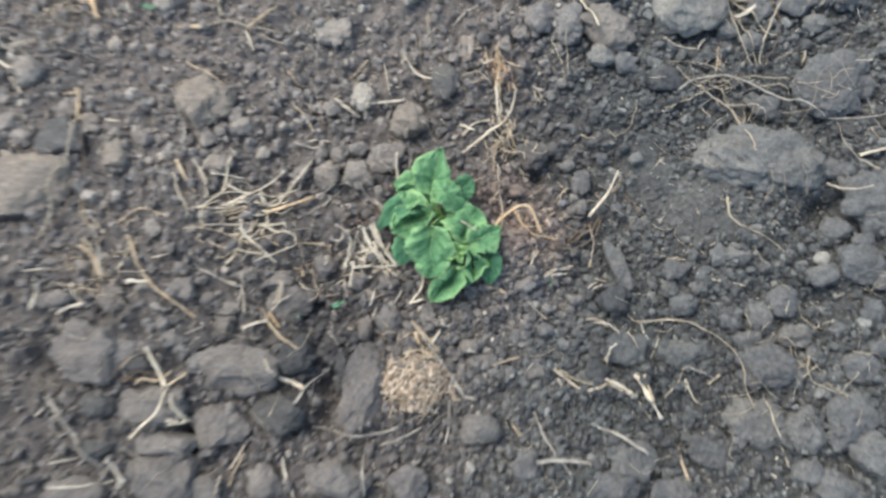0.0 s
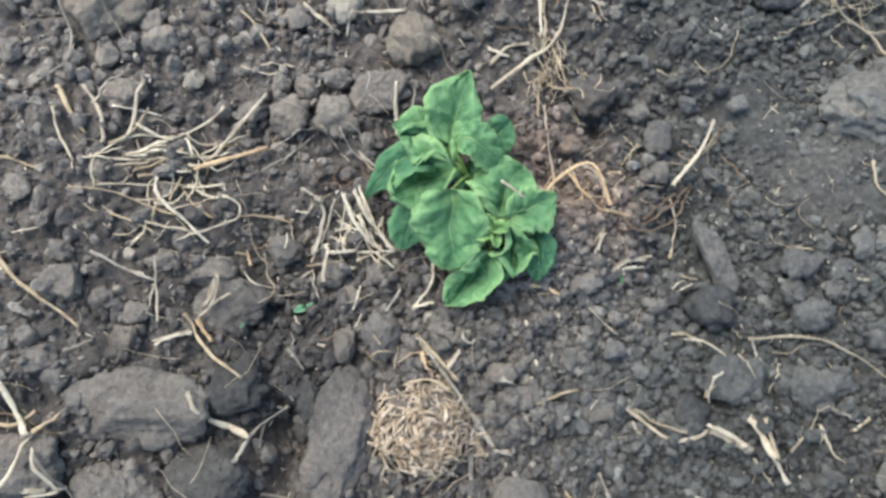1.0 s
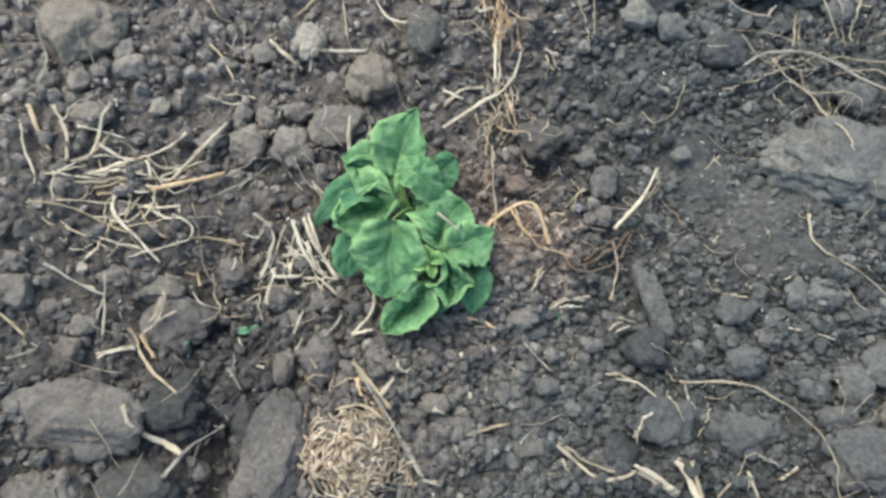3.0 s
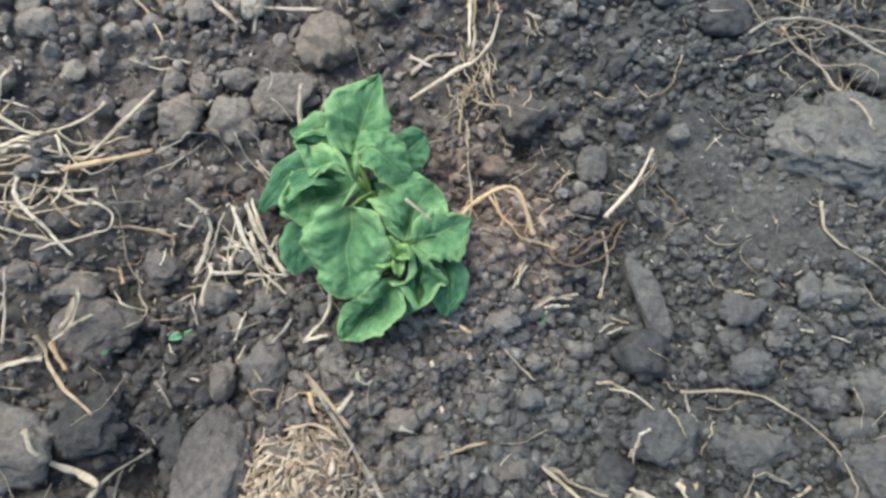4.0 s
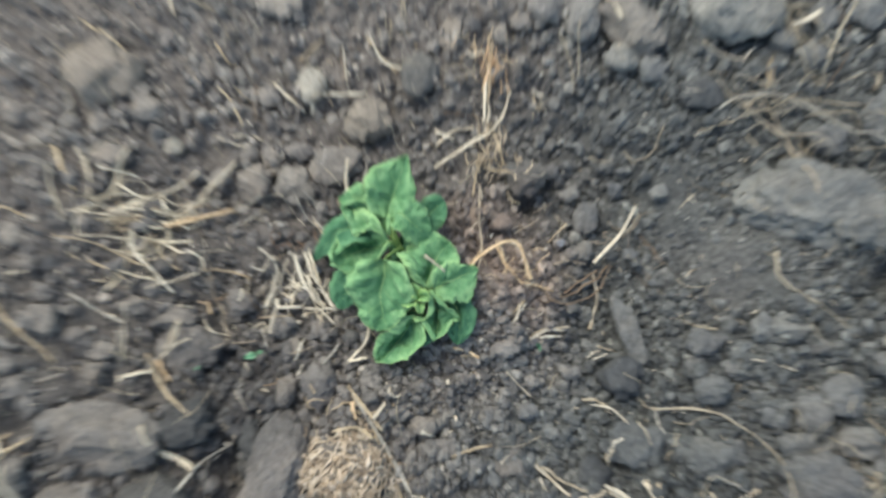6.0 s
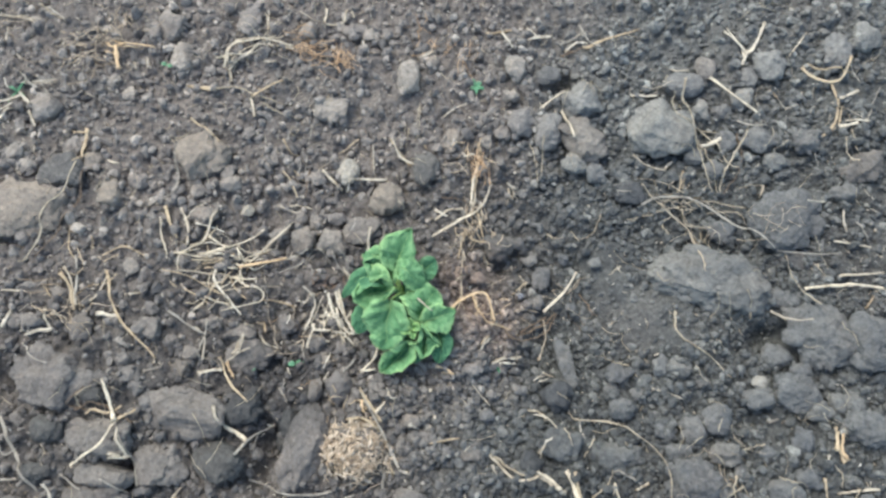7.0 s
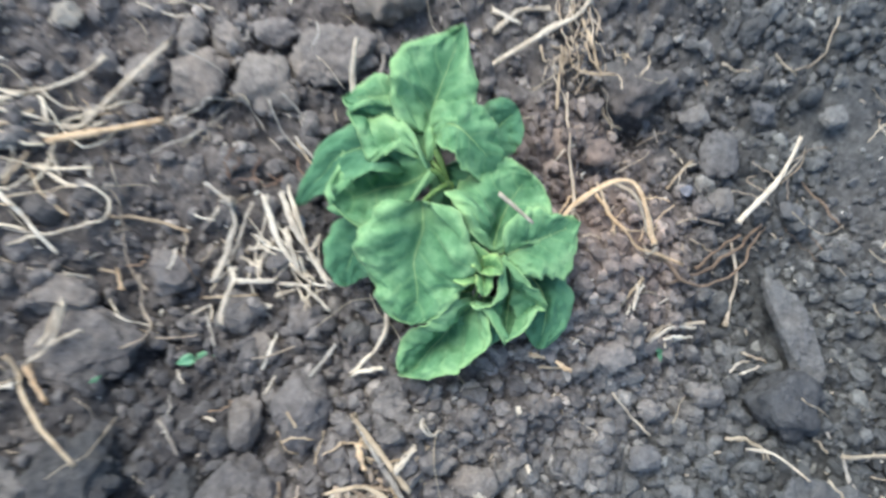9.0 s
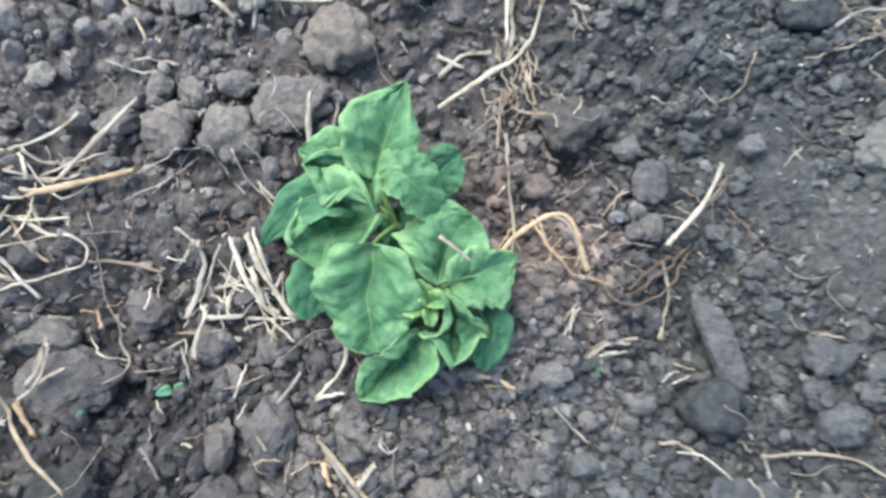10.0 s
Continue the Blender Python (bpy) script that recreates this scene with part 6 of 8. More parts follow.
strand(((-0.1080, 0.0430), (-0.1040, 0.0380), (-0.1030, 0.0290), (-0.1020, 0.0160)), 0.0028, WHITE, "straw_stalk", "bent bleached whitish splinter of straw", lift=0.003)
strand(((-0.1080, 0.0400), (-0.1050, 0.0420)), 0.0046, WHITE, "straw_stalk", "short cut end of bleached straw", lift=0.005, flat=0.7, taper=0.1)
strand(((-0.0840, 0.0360), (-0.0740, 0.0440)), 0.0022, STRAW, "straw_stalk", "pale yellow splinter of straw", lift=0.003)
strand(((-0.0850, 0.0420), (-0.0740, 0.0450), (-0.0650, 0.0410), (-0.0570, 0.0370)), 0.0019, WHITE, "straw_stalk", "bent bleached whitish splinter of straw", lift=0.004)
strand(((-0.0900, 0.0300), (-0.0840, 0.0310)), 0.0028, WHITE, "straw_stalk", "short bleached whitish piece of straw", lift=0.002)
strand(((-0.0740, 0.0600), (-0.0730, 0.0700)), 0.0019, WHITE, "straw_stalk", "short bleached whitish splinter of straw", lift=0.007)
strand(((-0.0790, 0.0510), (-0.0690, 0.0490)), 0.0019, STRAW, "straw_stalk", "pale yellow splinter of straw", lift=0.005)
strand(((-0.1190, 0.0260), (-0.1050, 0.0280), (-0.0920, 0.0340)), 0.0015, TAN, "straw_stalk", "thin tan dry straw blade")
strand(((-0.1210, 0.0170), (-0.1140, 0.0230), (-0.1110, 0.0160)), 0.0012, STRAW, "straw_stalk", "thin pale bent straw")
strand(((-0.1340, 0.0780), (-0.1240, 0.0740)), 0.0022, GREY, "straw_stalk", "short weathered grey straw", lift=0.003)
strand(((-0.1280, 0.0610), (-0.1230, 0.0680)), 0.0019, STRAW, "straw_stalk", "short pale yellow dry straw stalk", lift=0.003)
strand(((-0.1130, 0.0460), (-0.1180, 0.0390)), 0.0015, WHITE, "straw_stalk", "short bleached whitish splinter of straw", lift=0.002)
strand(((-0.3804, -0.1591), (-0.3579, -0.1704), (-0.3379, -0.1857), (-0.2979, -0.2110)), 0.0040, GREY, "straw_stalk", "long weathered grey bent dry stalk", lift=0.010)
strand(((-0.2972, -0.2036), (-0.2688, -0.2184)), 0.0040, GREY, "straw_stalk", "weathered grey dry stalk", lift=0.006)
strand(((-0.3546, -0.2446), (-0.3151, -0.2304), (-0.2926, -0.2261)), 0.0023, WHITE, "straw_stalk", "long bleached whitish bent piece of straw")
strand(((-0.2875, -0.1896), (-0.2576, -0.1948)), 0.0020, GREY, "straw_stalk", "weathered grey dry stalk")
strand(((-0.3624, -0.2242), (-0.3343, -0.2123)), 0.0030, GREY, "straw_stalk", "weathered grey dry stalk")
strand(((-0.3734, -0.1855), (-0.3597, -0.1931), (-0.3486, -0.1832)), 0.0015, GREY, "straw_stalk", "weathered grey bent dry stalk")
strand(((-0.3604, -0.2170), (-0.3497, -0.2042)), 0.0015, GREY, "straw_stalk", "short weathered grey dry stalk")
strand(((-0.2450, -0.1529), (-0.2272, -0.1493)), 0.0023, STRAW, "straw_stalk", "short pale yellow dry straw stalk", lift=0.004)
strand(((-0.3623, 0.2586), (-0.3428, 0.2626), (-0.3263, 0.2624)), 0.0061, TAN, "husk", "torn tan dry husk", flat=0.3, taper=0.6)
strand(((-0.3285, 0.2613), (-0.3058, 0.2728), (-0.2814, 0.2730)), 0.0025, ROOT, "root_strand", "thin pale dry root", flat=0.9, taper=0.5, wobble=0.0006, lift=0.003)
strand(((-0.2808, 0.2693), (-0.2673, 0.2850), (-0.2531, 0.2999)), 0.0040, TAN, "husk", "torn tan dry husk", flat=0.3, taper=0.6, lift=0.003)
strand(((-0.2812, 0.2671), (-0.2683, 0.2474)), 0.0027, STRAW, "straw_stalk", "pale yellow dry straw stalk")
strand(((-0.2767, 0.2737), (-0.2579, 0.2756), (-0.2421, 0.2728)), 0.0020, ROOT, "root_strand", "thin pale dry root", flat=0.9, taper=0.5, wobble=0.0006)
strand(((-0.2648, 0.2668), (-0.2432, 0.2637), (-0.2180, 0.2635)), 0.0020, ROOT, "root_strand", "thin pale dry root", flat=0.9, taper=0.5, wobble=0.0006)
strand(((-0.3267, 0.2929), (-0.3282, 0.3200), (-0.2978, 0.3406), (-0.2586, 0.3461)), 0.0027, STRAW, "straw_stalk", "long pale yellow bent dry straw stalk", nodes_at=(0.45,), lift=0.005)
strand(((-0.3260, 0.3006), (-0.3269, 0.3260), (-0.3088, 0.3402), (-0.2746, 0.3462)), 0.0023, STRAW, "straw_stalk", "long pale yellow bent dry straw stalk", nodes_at=(0.45,), lift=0.004)
strand(((-0.3278, 0.2989), (-0.3031, 0.3236), (-0.2893, 0.3306)), 0.0025, GREY, "straw_stalk", "weathered grey bent dry stalk", lift=0.002)
strand(((-0.3437, 0.3031), (-0.3254, 0.3098)), 0.0020, ROOT, "root_strand", "thin pale dry root", flat=0.9, taper=0.5, wobble=0.0006)
strand(((-0.3270, 0.2971), (-0.3172, 0.2847), (-0.3182, 0.2727)), 0.0025, ROOT, "root_strand", "thin pale dry root", flat=0.9, taper=0.5, wobble=0.0006)
strand(((-0.2855, 0.3175), (-0.2731, 0.3225)), 0.0027, WHITE, "straw_stalk", "short bleached whitish piece of straw")
strand(((-0.2354, 0.3892), (-0.2147, 0.4009)), 0.0027, STRAW, "straw_stalk", "pale yellow dry straw stalk")
strand(((-0.2415, 0.4096), (-0.2360, 0.3889)), 0.0027, STRAW, "straw_stalk", "pale yellow dry straw stalk", lift=0.002)
strand(((-0.2146, 0.4003), (-0.2184, 0.4177)), 0.0027, STRAW, "straw_stalk", "short pale yellow dry straw stalk", lift=0.002)
strand(((-0.2138, 0.4182), (-0.2068, 0.4111)), 0.0023, STRAW, "straw_stalk", "short pale yellow dry straw stalk")
strand(((-0.3089, 0.3836), (-0.2984, 0.3580)), 0.0015, WHITE, "straw_stalk", "bleached whitish piece of straw")
strand(((-0.2854, 0.3751), (-0.2811, 0.3903)), 0.0020, GREY, "straw_stalk", "short weathered grey dry stalk")
strand(((-0.2716, 0.3949), (-0.2531, 0.3903)), 0.0015, WHITE, "straw_stalk", "short bleached whitish piece of straw")
strand(((-0.1838, 0.3829), (-0.1692, 0.3700)), 0.0015, WHITE, "straw_stalk", "short bleached whitish piece of straw")
strand(((-0.6368, 0.2743), (-0.6045, 0.2850), (-0.5861, 0.2807)), 0.0020, ROOT, "root_strand", "thin pale dry root", flat=0.9, taper=0.5, wobble=0.0006)
strand(((-0.5969, 0.3048), (-0.5664, 0.2972), (-0.5472, 0.2896)), 0.0020, ROOT, "root_strand", "thin pale dry root", flat=0.9, taper=0.5, wobble=0.0006)
strand(((-0.6094, 0.2422), (-0.6193, 0.2590)), 0.0019, WHITE, "straw_stalk", "short bleached whitish piece of straw")
strand(((-0.5786, 0.1630), (-0.5636, 0.1713), (-0.5526, 0.1823)), 0.0046, WHITE, "straw_stalk", "bleached whitish bent piece of straw", lift=0.004)
strand(((-0.5551, 0.1834), (-0.5258, 0.1717)), 0.0038, WHITE, "straw_stalk", "bleached whitish piece of straw", lift=0.003)
strand(((-0.5330, 0.1655), (-0.5150, 0.1503)), 0.0030, WHITE, "straw_stalk", "bleached whitish piece of straw", lift=0.002)
strand(((-0.5689, 0.1523), (-0.5564, 0.1680)), 0.0034, WHITE, "straw_stalk", "bleached whitish piece of straw", lift=0.003)
strand(((-0.5612, 0.1376), (-0.5642, 0.1586)), 0.0030, WHITE, "straw_stalk", "bleached whitish piece of straw")
strand(((-0.5781, 0.1936), (-0.5707, 0.1842)), 0.0019, WHITE, "straw_stalk", "short bleached whitish piece of straw", lift=0.006)
strand(((-0.5640, 0.1945), (-0.5193, 0.2126)), 0.0019, WHITE, "straw_stalk", "bleached whitish piece of straw", lift=0.006)
strand(((-0.5605, 0.2059), (-0.5343, 0.1934)), 0.0025, GREY, "dry_leaf", "shrivelled grey dry leaf blade", flat=0.3, taper=0.6, lift=0.004)
strand(((-0.4810, 0.2771), (-0.4634, 0.2695), (-0.4530, 0.2531)), 0.0029, ORANGE, "dry_tendril", "curled rusty-orange dry stem of a vine", flat=0.6, wobble=0.0004, lift=0.003)
strand(((-0.4711, 0.2782), (-0.4418, 0.2844)), 0.0023, TAN, "straw_stalk", "tan dry straw stalk")
strand(((-0.4810, 0.2831), (-0.4595, 0.2856)), 0.0016, ORANGE, "dry_tendril", "curled rusty-orange dry stem of a vine", flat=0.6, wobble=0.0004)
strand(((-0.4274, 0.2777), (-0.4204, 0.2649)), 0.0030, WHITE, "straw_stalk", "short bleached whitish piece of straw")
strand(((-0.4411, 0.2676), (-0.4327, 0.2584)), 0.0019, WHITE, "straw_stalk", "short bleached whitish piece of straw")
strand(((-0.5925, 0.2314), (-0.5843, 0.2276)), 0.0023, WHITE, "straw_stalk", "short bleached whitish piece of straw")
strand(((-0.5406, 0.2634), (-0.5354, 0.2577)), 0.0015, WHITE, "straw_stalk", "short bleached whitish piece of straw")
strand(((-0.0328, -0.0394), (-0.0184, -0.0337), (-0.0018, -0.0357)), 0.0027, TAN, "straw_stalk", "tan bent dry straw stalk", lift=0.012)
strand(((-0.0053, -0.0866), (-0.0021, -0.0921)), 0.0042, WHITE, "straw_stalk", "short bleached whitish piece of straw", lift=0.010)
strand(((-0.3240, 0.2970), (-0.3180, 0.3230), (-0.3010, 0.3430), (-0.2770, 0.3560)), 0.0023, STRAW, "straw_stalk", "pale yellow bent dry straw stalk", lift=0.001)
strand(((-0.3390, 0.3050), (-0.3180, 0.3160), (-0.3010, 0.3260)), 0.0020, STRAW, "straw_stalk", "pale yellow bent dry straw stalk", lift=0.001)
strand(((-0.3220, 0.2940), (-0.3140, 0.3060), (-0.3010, 0.3220), (-0.2900, 0.3370), (-0.2570, 0.3440)), 0.0026, STRAW, "straw_stalk", "pale yellow bent dry straw stalk", lift=0.001)
strand(((-0.3230, 0.2960), (-0.3140, 0.2820)), 0.0020, STRAW, "straw_stalk", "pale yellow dry straw stalk", lift=0.001)
strand(((-0.3190, 0.3080), (-0.3080, 0.3250), (-0.2870, 0.3440)), 0.0016, GREY, "straw_stalk", "weathered grey bent dry stalk", lift=0.001)
strand(((-0.4660, 0.2760), (-0.4510, 0.2510)), 0.0048, ORANGE, "dry_tendril", "torn rusty-orange dry stem", flat=0.35, lift=0.001)
strand(((-0.4770, 0.2660), (-0.4620, 0.2690)), 0.0022, ORANGE, "dry_tendril", "torn rusty-orange dry stem", lift=0.001)
strand(((-0.4700, 0.2780), (-0.4200, 0.2900)), 0.0020, ORANGE, "dry_tendril", "torn rusty-orange dry stem", lift=0.001)
strand(((-0.4490, 0.1660), (-0.4340, 0.1300)), 0.0050, TAN, "straw_stalk", "tan dry straw stalk", flat=0.35, lift=0.001)
strand(((-0.4680, 0.1590), (-0.4470, 0.1630)), 0.0022, TAN, "straw_stalk", "tan dry straw stalk", lift=0.001)
strand(((-0.4280, 0.1200), (-0.4280, 0.0870), (-0.4330, 0.0550), (-0.4290, 0.0260), (-0.4330, 0.0030), (-0.4390, -0.0060)), 0.0024, ROOT, "root_strand", "thin pale dry root", lift=0.010, taper=0.5, wobble=0.0006)
strand(((-0.3930, -0.0010), (-0.3740, -0.0150), (-0.3580, -0.0330)), 0.0036, TAN, "straw_stalk", "tan bent dry straw stalk", lift=0.001)
strand(((-0.3890, 0.0240), (-0.3730, -0.0040), (-0.3580, -0.0270)), 0.0030, GREY, "straw_stalk", "weathered grey bent dry stalk", lift=0.001)
strand(((-0.3970, -0.0750), (-0.3710, -0.0600)), 0.0046, WHITE, "straw_stalk", "bleached whitish piece of straw", flat=0.35, lift=0.001)
strand(((-0.4260, -0.0770), (-0.4210, -0.0570)), 0.0044, WHITE, "straw_stalk", "bleached whitish piece of straw", flat=0.35, lift=0.001)
strand(((-0.3350, -0.0280), (-0.3130, -0.0240)), 0.0048, WHITE, "straw_stalk", "bleached whitish piece of straw", flat=0.35, lift=0.001)
strand(((-0.2860, -0.0880), (-0.2740, -0.1090), (-0.2590, -0.1230)), 0.0044, STRAW, "straw_stalk", "bent bleached whitish piece of straw", lift=0.006)
strand(((-0.2920, -0.1270), (-0.2850, -0.1170), (-0.2700, -0.1150), (-0.2590, -0.1070)), 0.0030, TAN, "straw_stalk", "tan bent dry straw stalk", lift=0.006)
strand(((-0.2570, -0.1200), (-0.2460, -0.1100), (-0.2420, -0.1040)), 0.0026, TAN, "straw_stalk", "tan bent dry straw stalk", lift=0.004)
strand(((-0.2480, -0.1260), (-0.2390, -0.1400), (-0.2270, -0.1520), (-0.2430, -0.1560)), 0.0026, STRAW, "straw_stalk", "pale yellow bent dry straw stalk", lift=0.006)
strand(((-0.3010, -0.1240), (-0.3050, -0.1130), (-0.2970, -0.0980)), 0.0020, ROOT, "root_strand", "thin pale dry root", taper=0.5, wobble=0.0006, lift=0.001)
strand(((-0.2770, -0.1140), (-0.2620, -0.1190), (-0.2410, -0.1290)), 0.0018, BROWN, "root_strand", "thin brown dry root", taper=0.5, wobble=0.0006, lift=0.001)
strand(((-0.1662, -0.0741), (-0.1481, -0.0860), (-0.1250, -0.0940)), 0.0042, STRAW, "straw_stalk", "bent bleached whitish piece of straw", flat=0.35, lift=0.004)
strand(((-0.1733, 0.0053), (-0.1739, -0.0150), (-0.1809, -0.0271)), 0.0020, STRAW, "straw_stalk", "pale yellow bent dry straw stalk", lift=0.001)
strand(((-0.1747, -0.0180), (-0.1626, -0.0048)), 0.0016, STRAW, "straw_stalk", "pale yellow dry straw stalk", lift=0.001)
strand(((-0.2166, 0.0081), (-0.2146, -0.0080), (-0.2056, -0.0350)), 0.0022, WHITE, "straw_stalk", "bent bleached whitish piece of straw", lift=0.001)
strand(((-0.2023, -0.0500), (-0.1814, -0.0371)), 0.0024, WHITE, "straw_stalk", "bleached whitish piece of straw", lift=0.001)
strand(((-0.1819, -0.0271), (-0.1666, -0.0401)), 0.0036, ORANGE, "dry_tendril", "torn rusty-orange dry stem", lift=0.001)
strand(((-0.0315, -0.0061), (-0.0065, -0.0240), (0.0151, -0.0450), (0.0350, -0.0660)), 0.0030, GREY, "straw_stalk", "weathered grey bent dry stalk", lift=0.001)
strand(((0.0360, -0.0680), (0.0510, -0.0680)), 0.0026, GREY, "straw_stalk", "weathered grey dry stalk", lift=0.001)
strand(((0.1730, -0.0220), (0.2020, -0.0310)), 0.0050, STRAW, "straw_stalk", "pale yellow dry straw stalk", flat=0.35, lift=0.001)
strand(((0.1190, -0.0210), (0.1530, -0.0340), (0.1750, -0.0230)), 0.0030, STRAW, "straw_stalk", "pale yellow bent dry straw stalk", lift=0.001)
strand(((0.2680, 0.5670), (0.2640, 0.5300), (0.2550, 0.5170)), 0.0046, WHITE, "straw_stalk", "bent bleached whitish piece of straw", flat=0.35, lift=0.001)
strand(((0.2240, 0.5390), (0.2480, 0.5220), (0.2550, 0.5010)), 0.0034, WHITE, "straw_stalk", "bent bleached whitish piece of straw", lift=0.001)
strand(((0.1960, 0.4550), (0.2000, 0.4310), (0.2140, 0.4050), (0.2310, 0.3780), (0.2490, 0.3520), (0.2610, 0.3320)), 0.0020, ROOT, "root_strand", "thin pale dry root", lift=0.002, taper=0.5, wobble=0.0006)
strand(((0.2000, 0.4290), (0.2170, 0.4160), (0.2450, 0.4000), (0.2680, 0.3790), (0.2820, 0.3730)), 0.0018, ROOT, "root_strand", "thin pale dry root", taper=0.5, wobble=0.0006, lift=0.001)
strand(((0.2790, 0.4150), (0.2750, 0.3890), (0.2690, 0.3610), (0.2700, 0.3370)), 0.0024, ROOT, "root_strand", "thin pale dry root", taper=0.5, wobble=0.0006, lift=0.001)
strand(((0.1660, 0.3480), (0.1800, 0.3430), (0.2060, 0.3430)), 0.0020, WHITE, "straw_stalk", "bent bleached whitish piece of straw", lift=0.001)
strand(((0.2050, 0.3440), (0.2110, 0.3580)), 0.0018, WHITE, "straw_stalk", "bleached whitish piece of straw", lift=0.001)
strand(((0.1430, 0.4280), (0.1740, 0.4390)), 0.0024, WHITE, "straw_stalk", "bleached whitish piece of straw", lift=0.001)
strand(((0.1760, 0.4720), (0.1970, 0.4720)), 0.0018, WHITE, "straw_stalk", "bleached whitish piece of straw", lift=0.001)
strand(((0.2330, 0.3810), (0.2530, 0.3960)), 0.0050, WHITE, "straw_stalk", "bleached whitish piece of straw", flat=0.35, lift=0.001)
strand(((0.2670, 0.4280), (0.3000, 0.4340)), 0.0024, GREY, "straw_stalk", "weathered grey dry stalk", lift=0.001)
strand(((0.3210, 0.5190), (0.3460, 0.5160), (0.3700, 0.5240), (0.3700, 0.5460)), 0.0038, TAN, "straw_stalk", "tan bent dry straw stalk", lift=0.001)
strand(((0.3590, 0.5160), (0.3680, 0.4890), (0.3690, 0.4610), (0.3620, 0.4400)), 0.0034, TAN, "straw_stalk", "tan bent dry straw stalk", lift=0.001)
strand(((0.3710, 0.4930), (0.3830, 0.5040), (0.3900, 0.5120)), 0.0042, WHITE, "straw_stalk", "bent bleached whitish piece of straw", flat=0.35, lift=0.001)
strand(((0.3790, 0.4610), (0.3970, 0.4700)), 0.0046, WHITE, "straw_stalk", "bleached whitish piece of straw", lift=0.001)
strand(((0.3860, 0.4460), (0.3960, 0.4270), (0.4040, 0.4180)), 0.0016, ROOT, "root_strand", "thin pale dry root", taper=0.5, wobble=0.0006, lift=0.001)
strand(((0.0510, 0.4610), (0.0620, 0.4780), (0.0740, 0.4800)), 0.0024, WHITE, "straw_stalk", "bent bleached whitish piece of straw", lift=0.001)
strand(((0.0040, 0.4580), (0.0300, 0.4740)), 0.0040, WHITE, "straw_stalk", "bleached whitish piece of straw", lift=0.001)
strand(((-0.0030, 0.4740), (0.0130, 0.4650)), 0.0024, WHITE, "straw_stalk", "bleached whitish piece of straw", lift=0.001)
strand(((-0.0300, 0.4580), (-0.0100, 0.4410)), 0.0026, WHITE, "straw_stalk", "bleached whitish piece of straw", lift=0.001)
strand(((0.0580, 0.4990), (0.0760, 0.4810), (0.0900, 0.4780)), 0.0022, GREY, "straw_stalk", "weathered grey bent dry stalk", lift=0.001)
strand(((0.1820, 0.2730), (0.2020, 0.2900)), 0.0014, ROOT, "root_strand", "thin pale dry root", taper=0.5, wobble=0.0006, lift=0.001)
strand(((0.2080, 0.3040), (0.2340, 0.3100)), 0.0016, ROOT, "root_strand", "thin pale dry root", taper=0.5, wobble=0.0006, lift=0.001)
strand(((0.2349, 0.2688), (0.2200, 0.2799)), 0.0014, ROOT, "root_strand", "thin pale dry root", taper=0.5, wobble=0.0006, lift=0.001)
strand(((0.2570, 0.3110), (0.2450, 0.3170)), 0.0015, ROOT, "root_strand", "thin pale dry root", taper=0.5, wobble=0.0006, lift=0.001)
strand(((0.2650, 0.3100), (0.2920, 0.3220), (0.3070, 0.3100)), 0.0016, ROOT, "root_strand", "thin pale dry root", taper=0.5, wobble=0.0006, lift=0.001)
strand(((0.2360, 0.3040), (0.2469, 0.2879), (0.2699, 0.2909)), 0.0014, ROOT, "root_strand", "thin pale dry root", taper=0.5, wobble=0.0006, lift=0.001)
strand(((0.2999, 0.2869), (0.3280, 0.2950)), 0.0012, ROOT, "root_strand", "thin pale dry root", taper=0.5, wobble=0.0006, lift=0.001)
strand(((0.2905, 0.2163), (0.2948, 0.1998), (0.2924, 0.1905)), 0.0012, ROOT, "root_strand", "thin pale dry root", taper=0.5, wobble=0.0006, lift=0.001)
strand(((0.3007, 0.2206), (0.3091, 0.2012), (0.3150, 0.1972)), 0.0012, ROOT, "root_strand", "thin pale dry root", taper=0.5, wobble=0.0006, lift=0.001)
strand(((0.3182, 0.2291), (0.3280, 0.2170), (0.3327, 0.2039)), 0.0014, ROOT, "root_strand", "thin pale dry root", taper=0.5, wobble=0.0006, lift=0.001)
strand(((0.2254, 0.2180), (0.2350, 0.2116), (0.2390, 0.2135)), 0.0014, ROOT, "root_strand", "thin pale dry root", taper=0.5, wobble=0.0006, lift=0.001)
strand(((0.3530, 0.2850), (0.3679, 0.2649), (0.3819, 0.2539), (0.3980, 0.2440)), 0.0016, ROOT, "root_strand", "thin pale dry root", taper=0.5, wobble=0.0006, lift=0.001)
strand(((0.3870, 0.2880), (0.4020, 0.2730)), 0.0014, ROOT, "root_strand", "thin pale dry root", taper=0.5, wobble=0.0006, lift=0.001)
strand(((0.3535, 0.2216), (0.3707, 0.2187), (0.3909, 0.2229)), 0.0020, WHITE, "straw_stalk", "bent bleached whitish piece of straw", lift=0.001)
strand(((0.1042, 0.2642), (0.1113, 0.2611)), 0.0014, ROOT, "root_strand", "thin pale dry root", taper=0.5, wobble=0.0006, lift=0.001)
strand(((-0.0180, 0.2850), (-0.0080, 0.2930)), 0.0030, WHITE, "straw_stalk", "bleached whitish piece of straw", lift=0.001)
strand(((-0.0580, 0.3260), (-0.0380, 0.3510)), 0.0020, WHITE, "straw_stalk", "bleached whitish piece of straw", lift=0.001)
strand(((-0.1130, 0.3880), (-0.0990, 0.4020)), 0.0036, WHITE, "straw_stalk", "bleached whitish piece of straw", flat=0.35, lift=0.001)
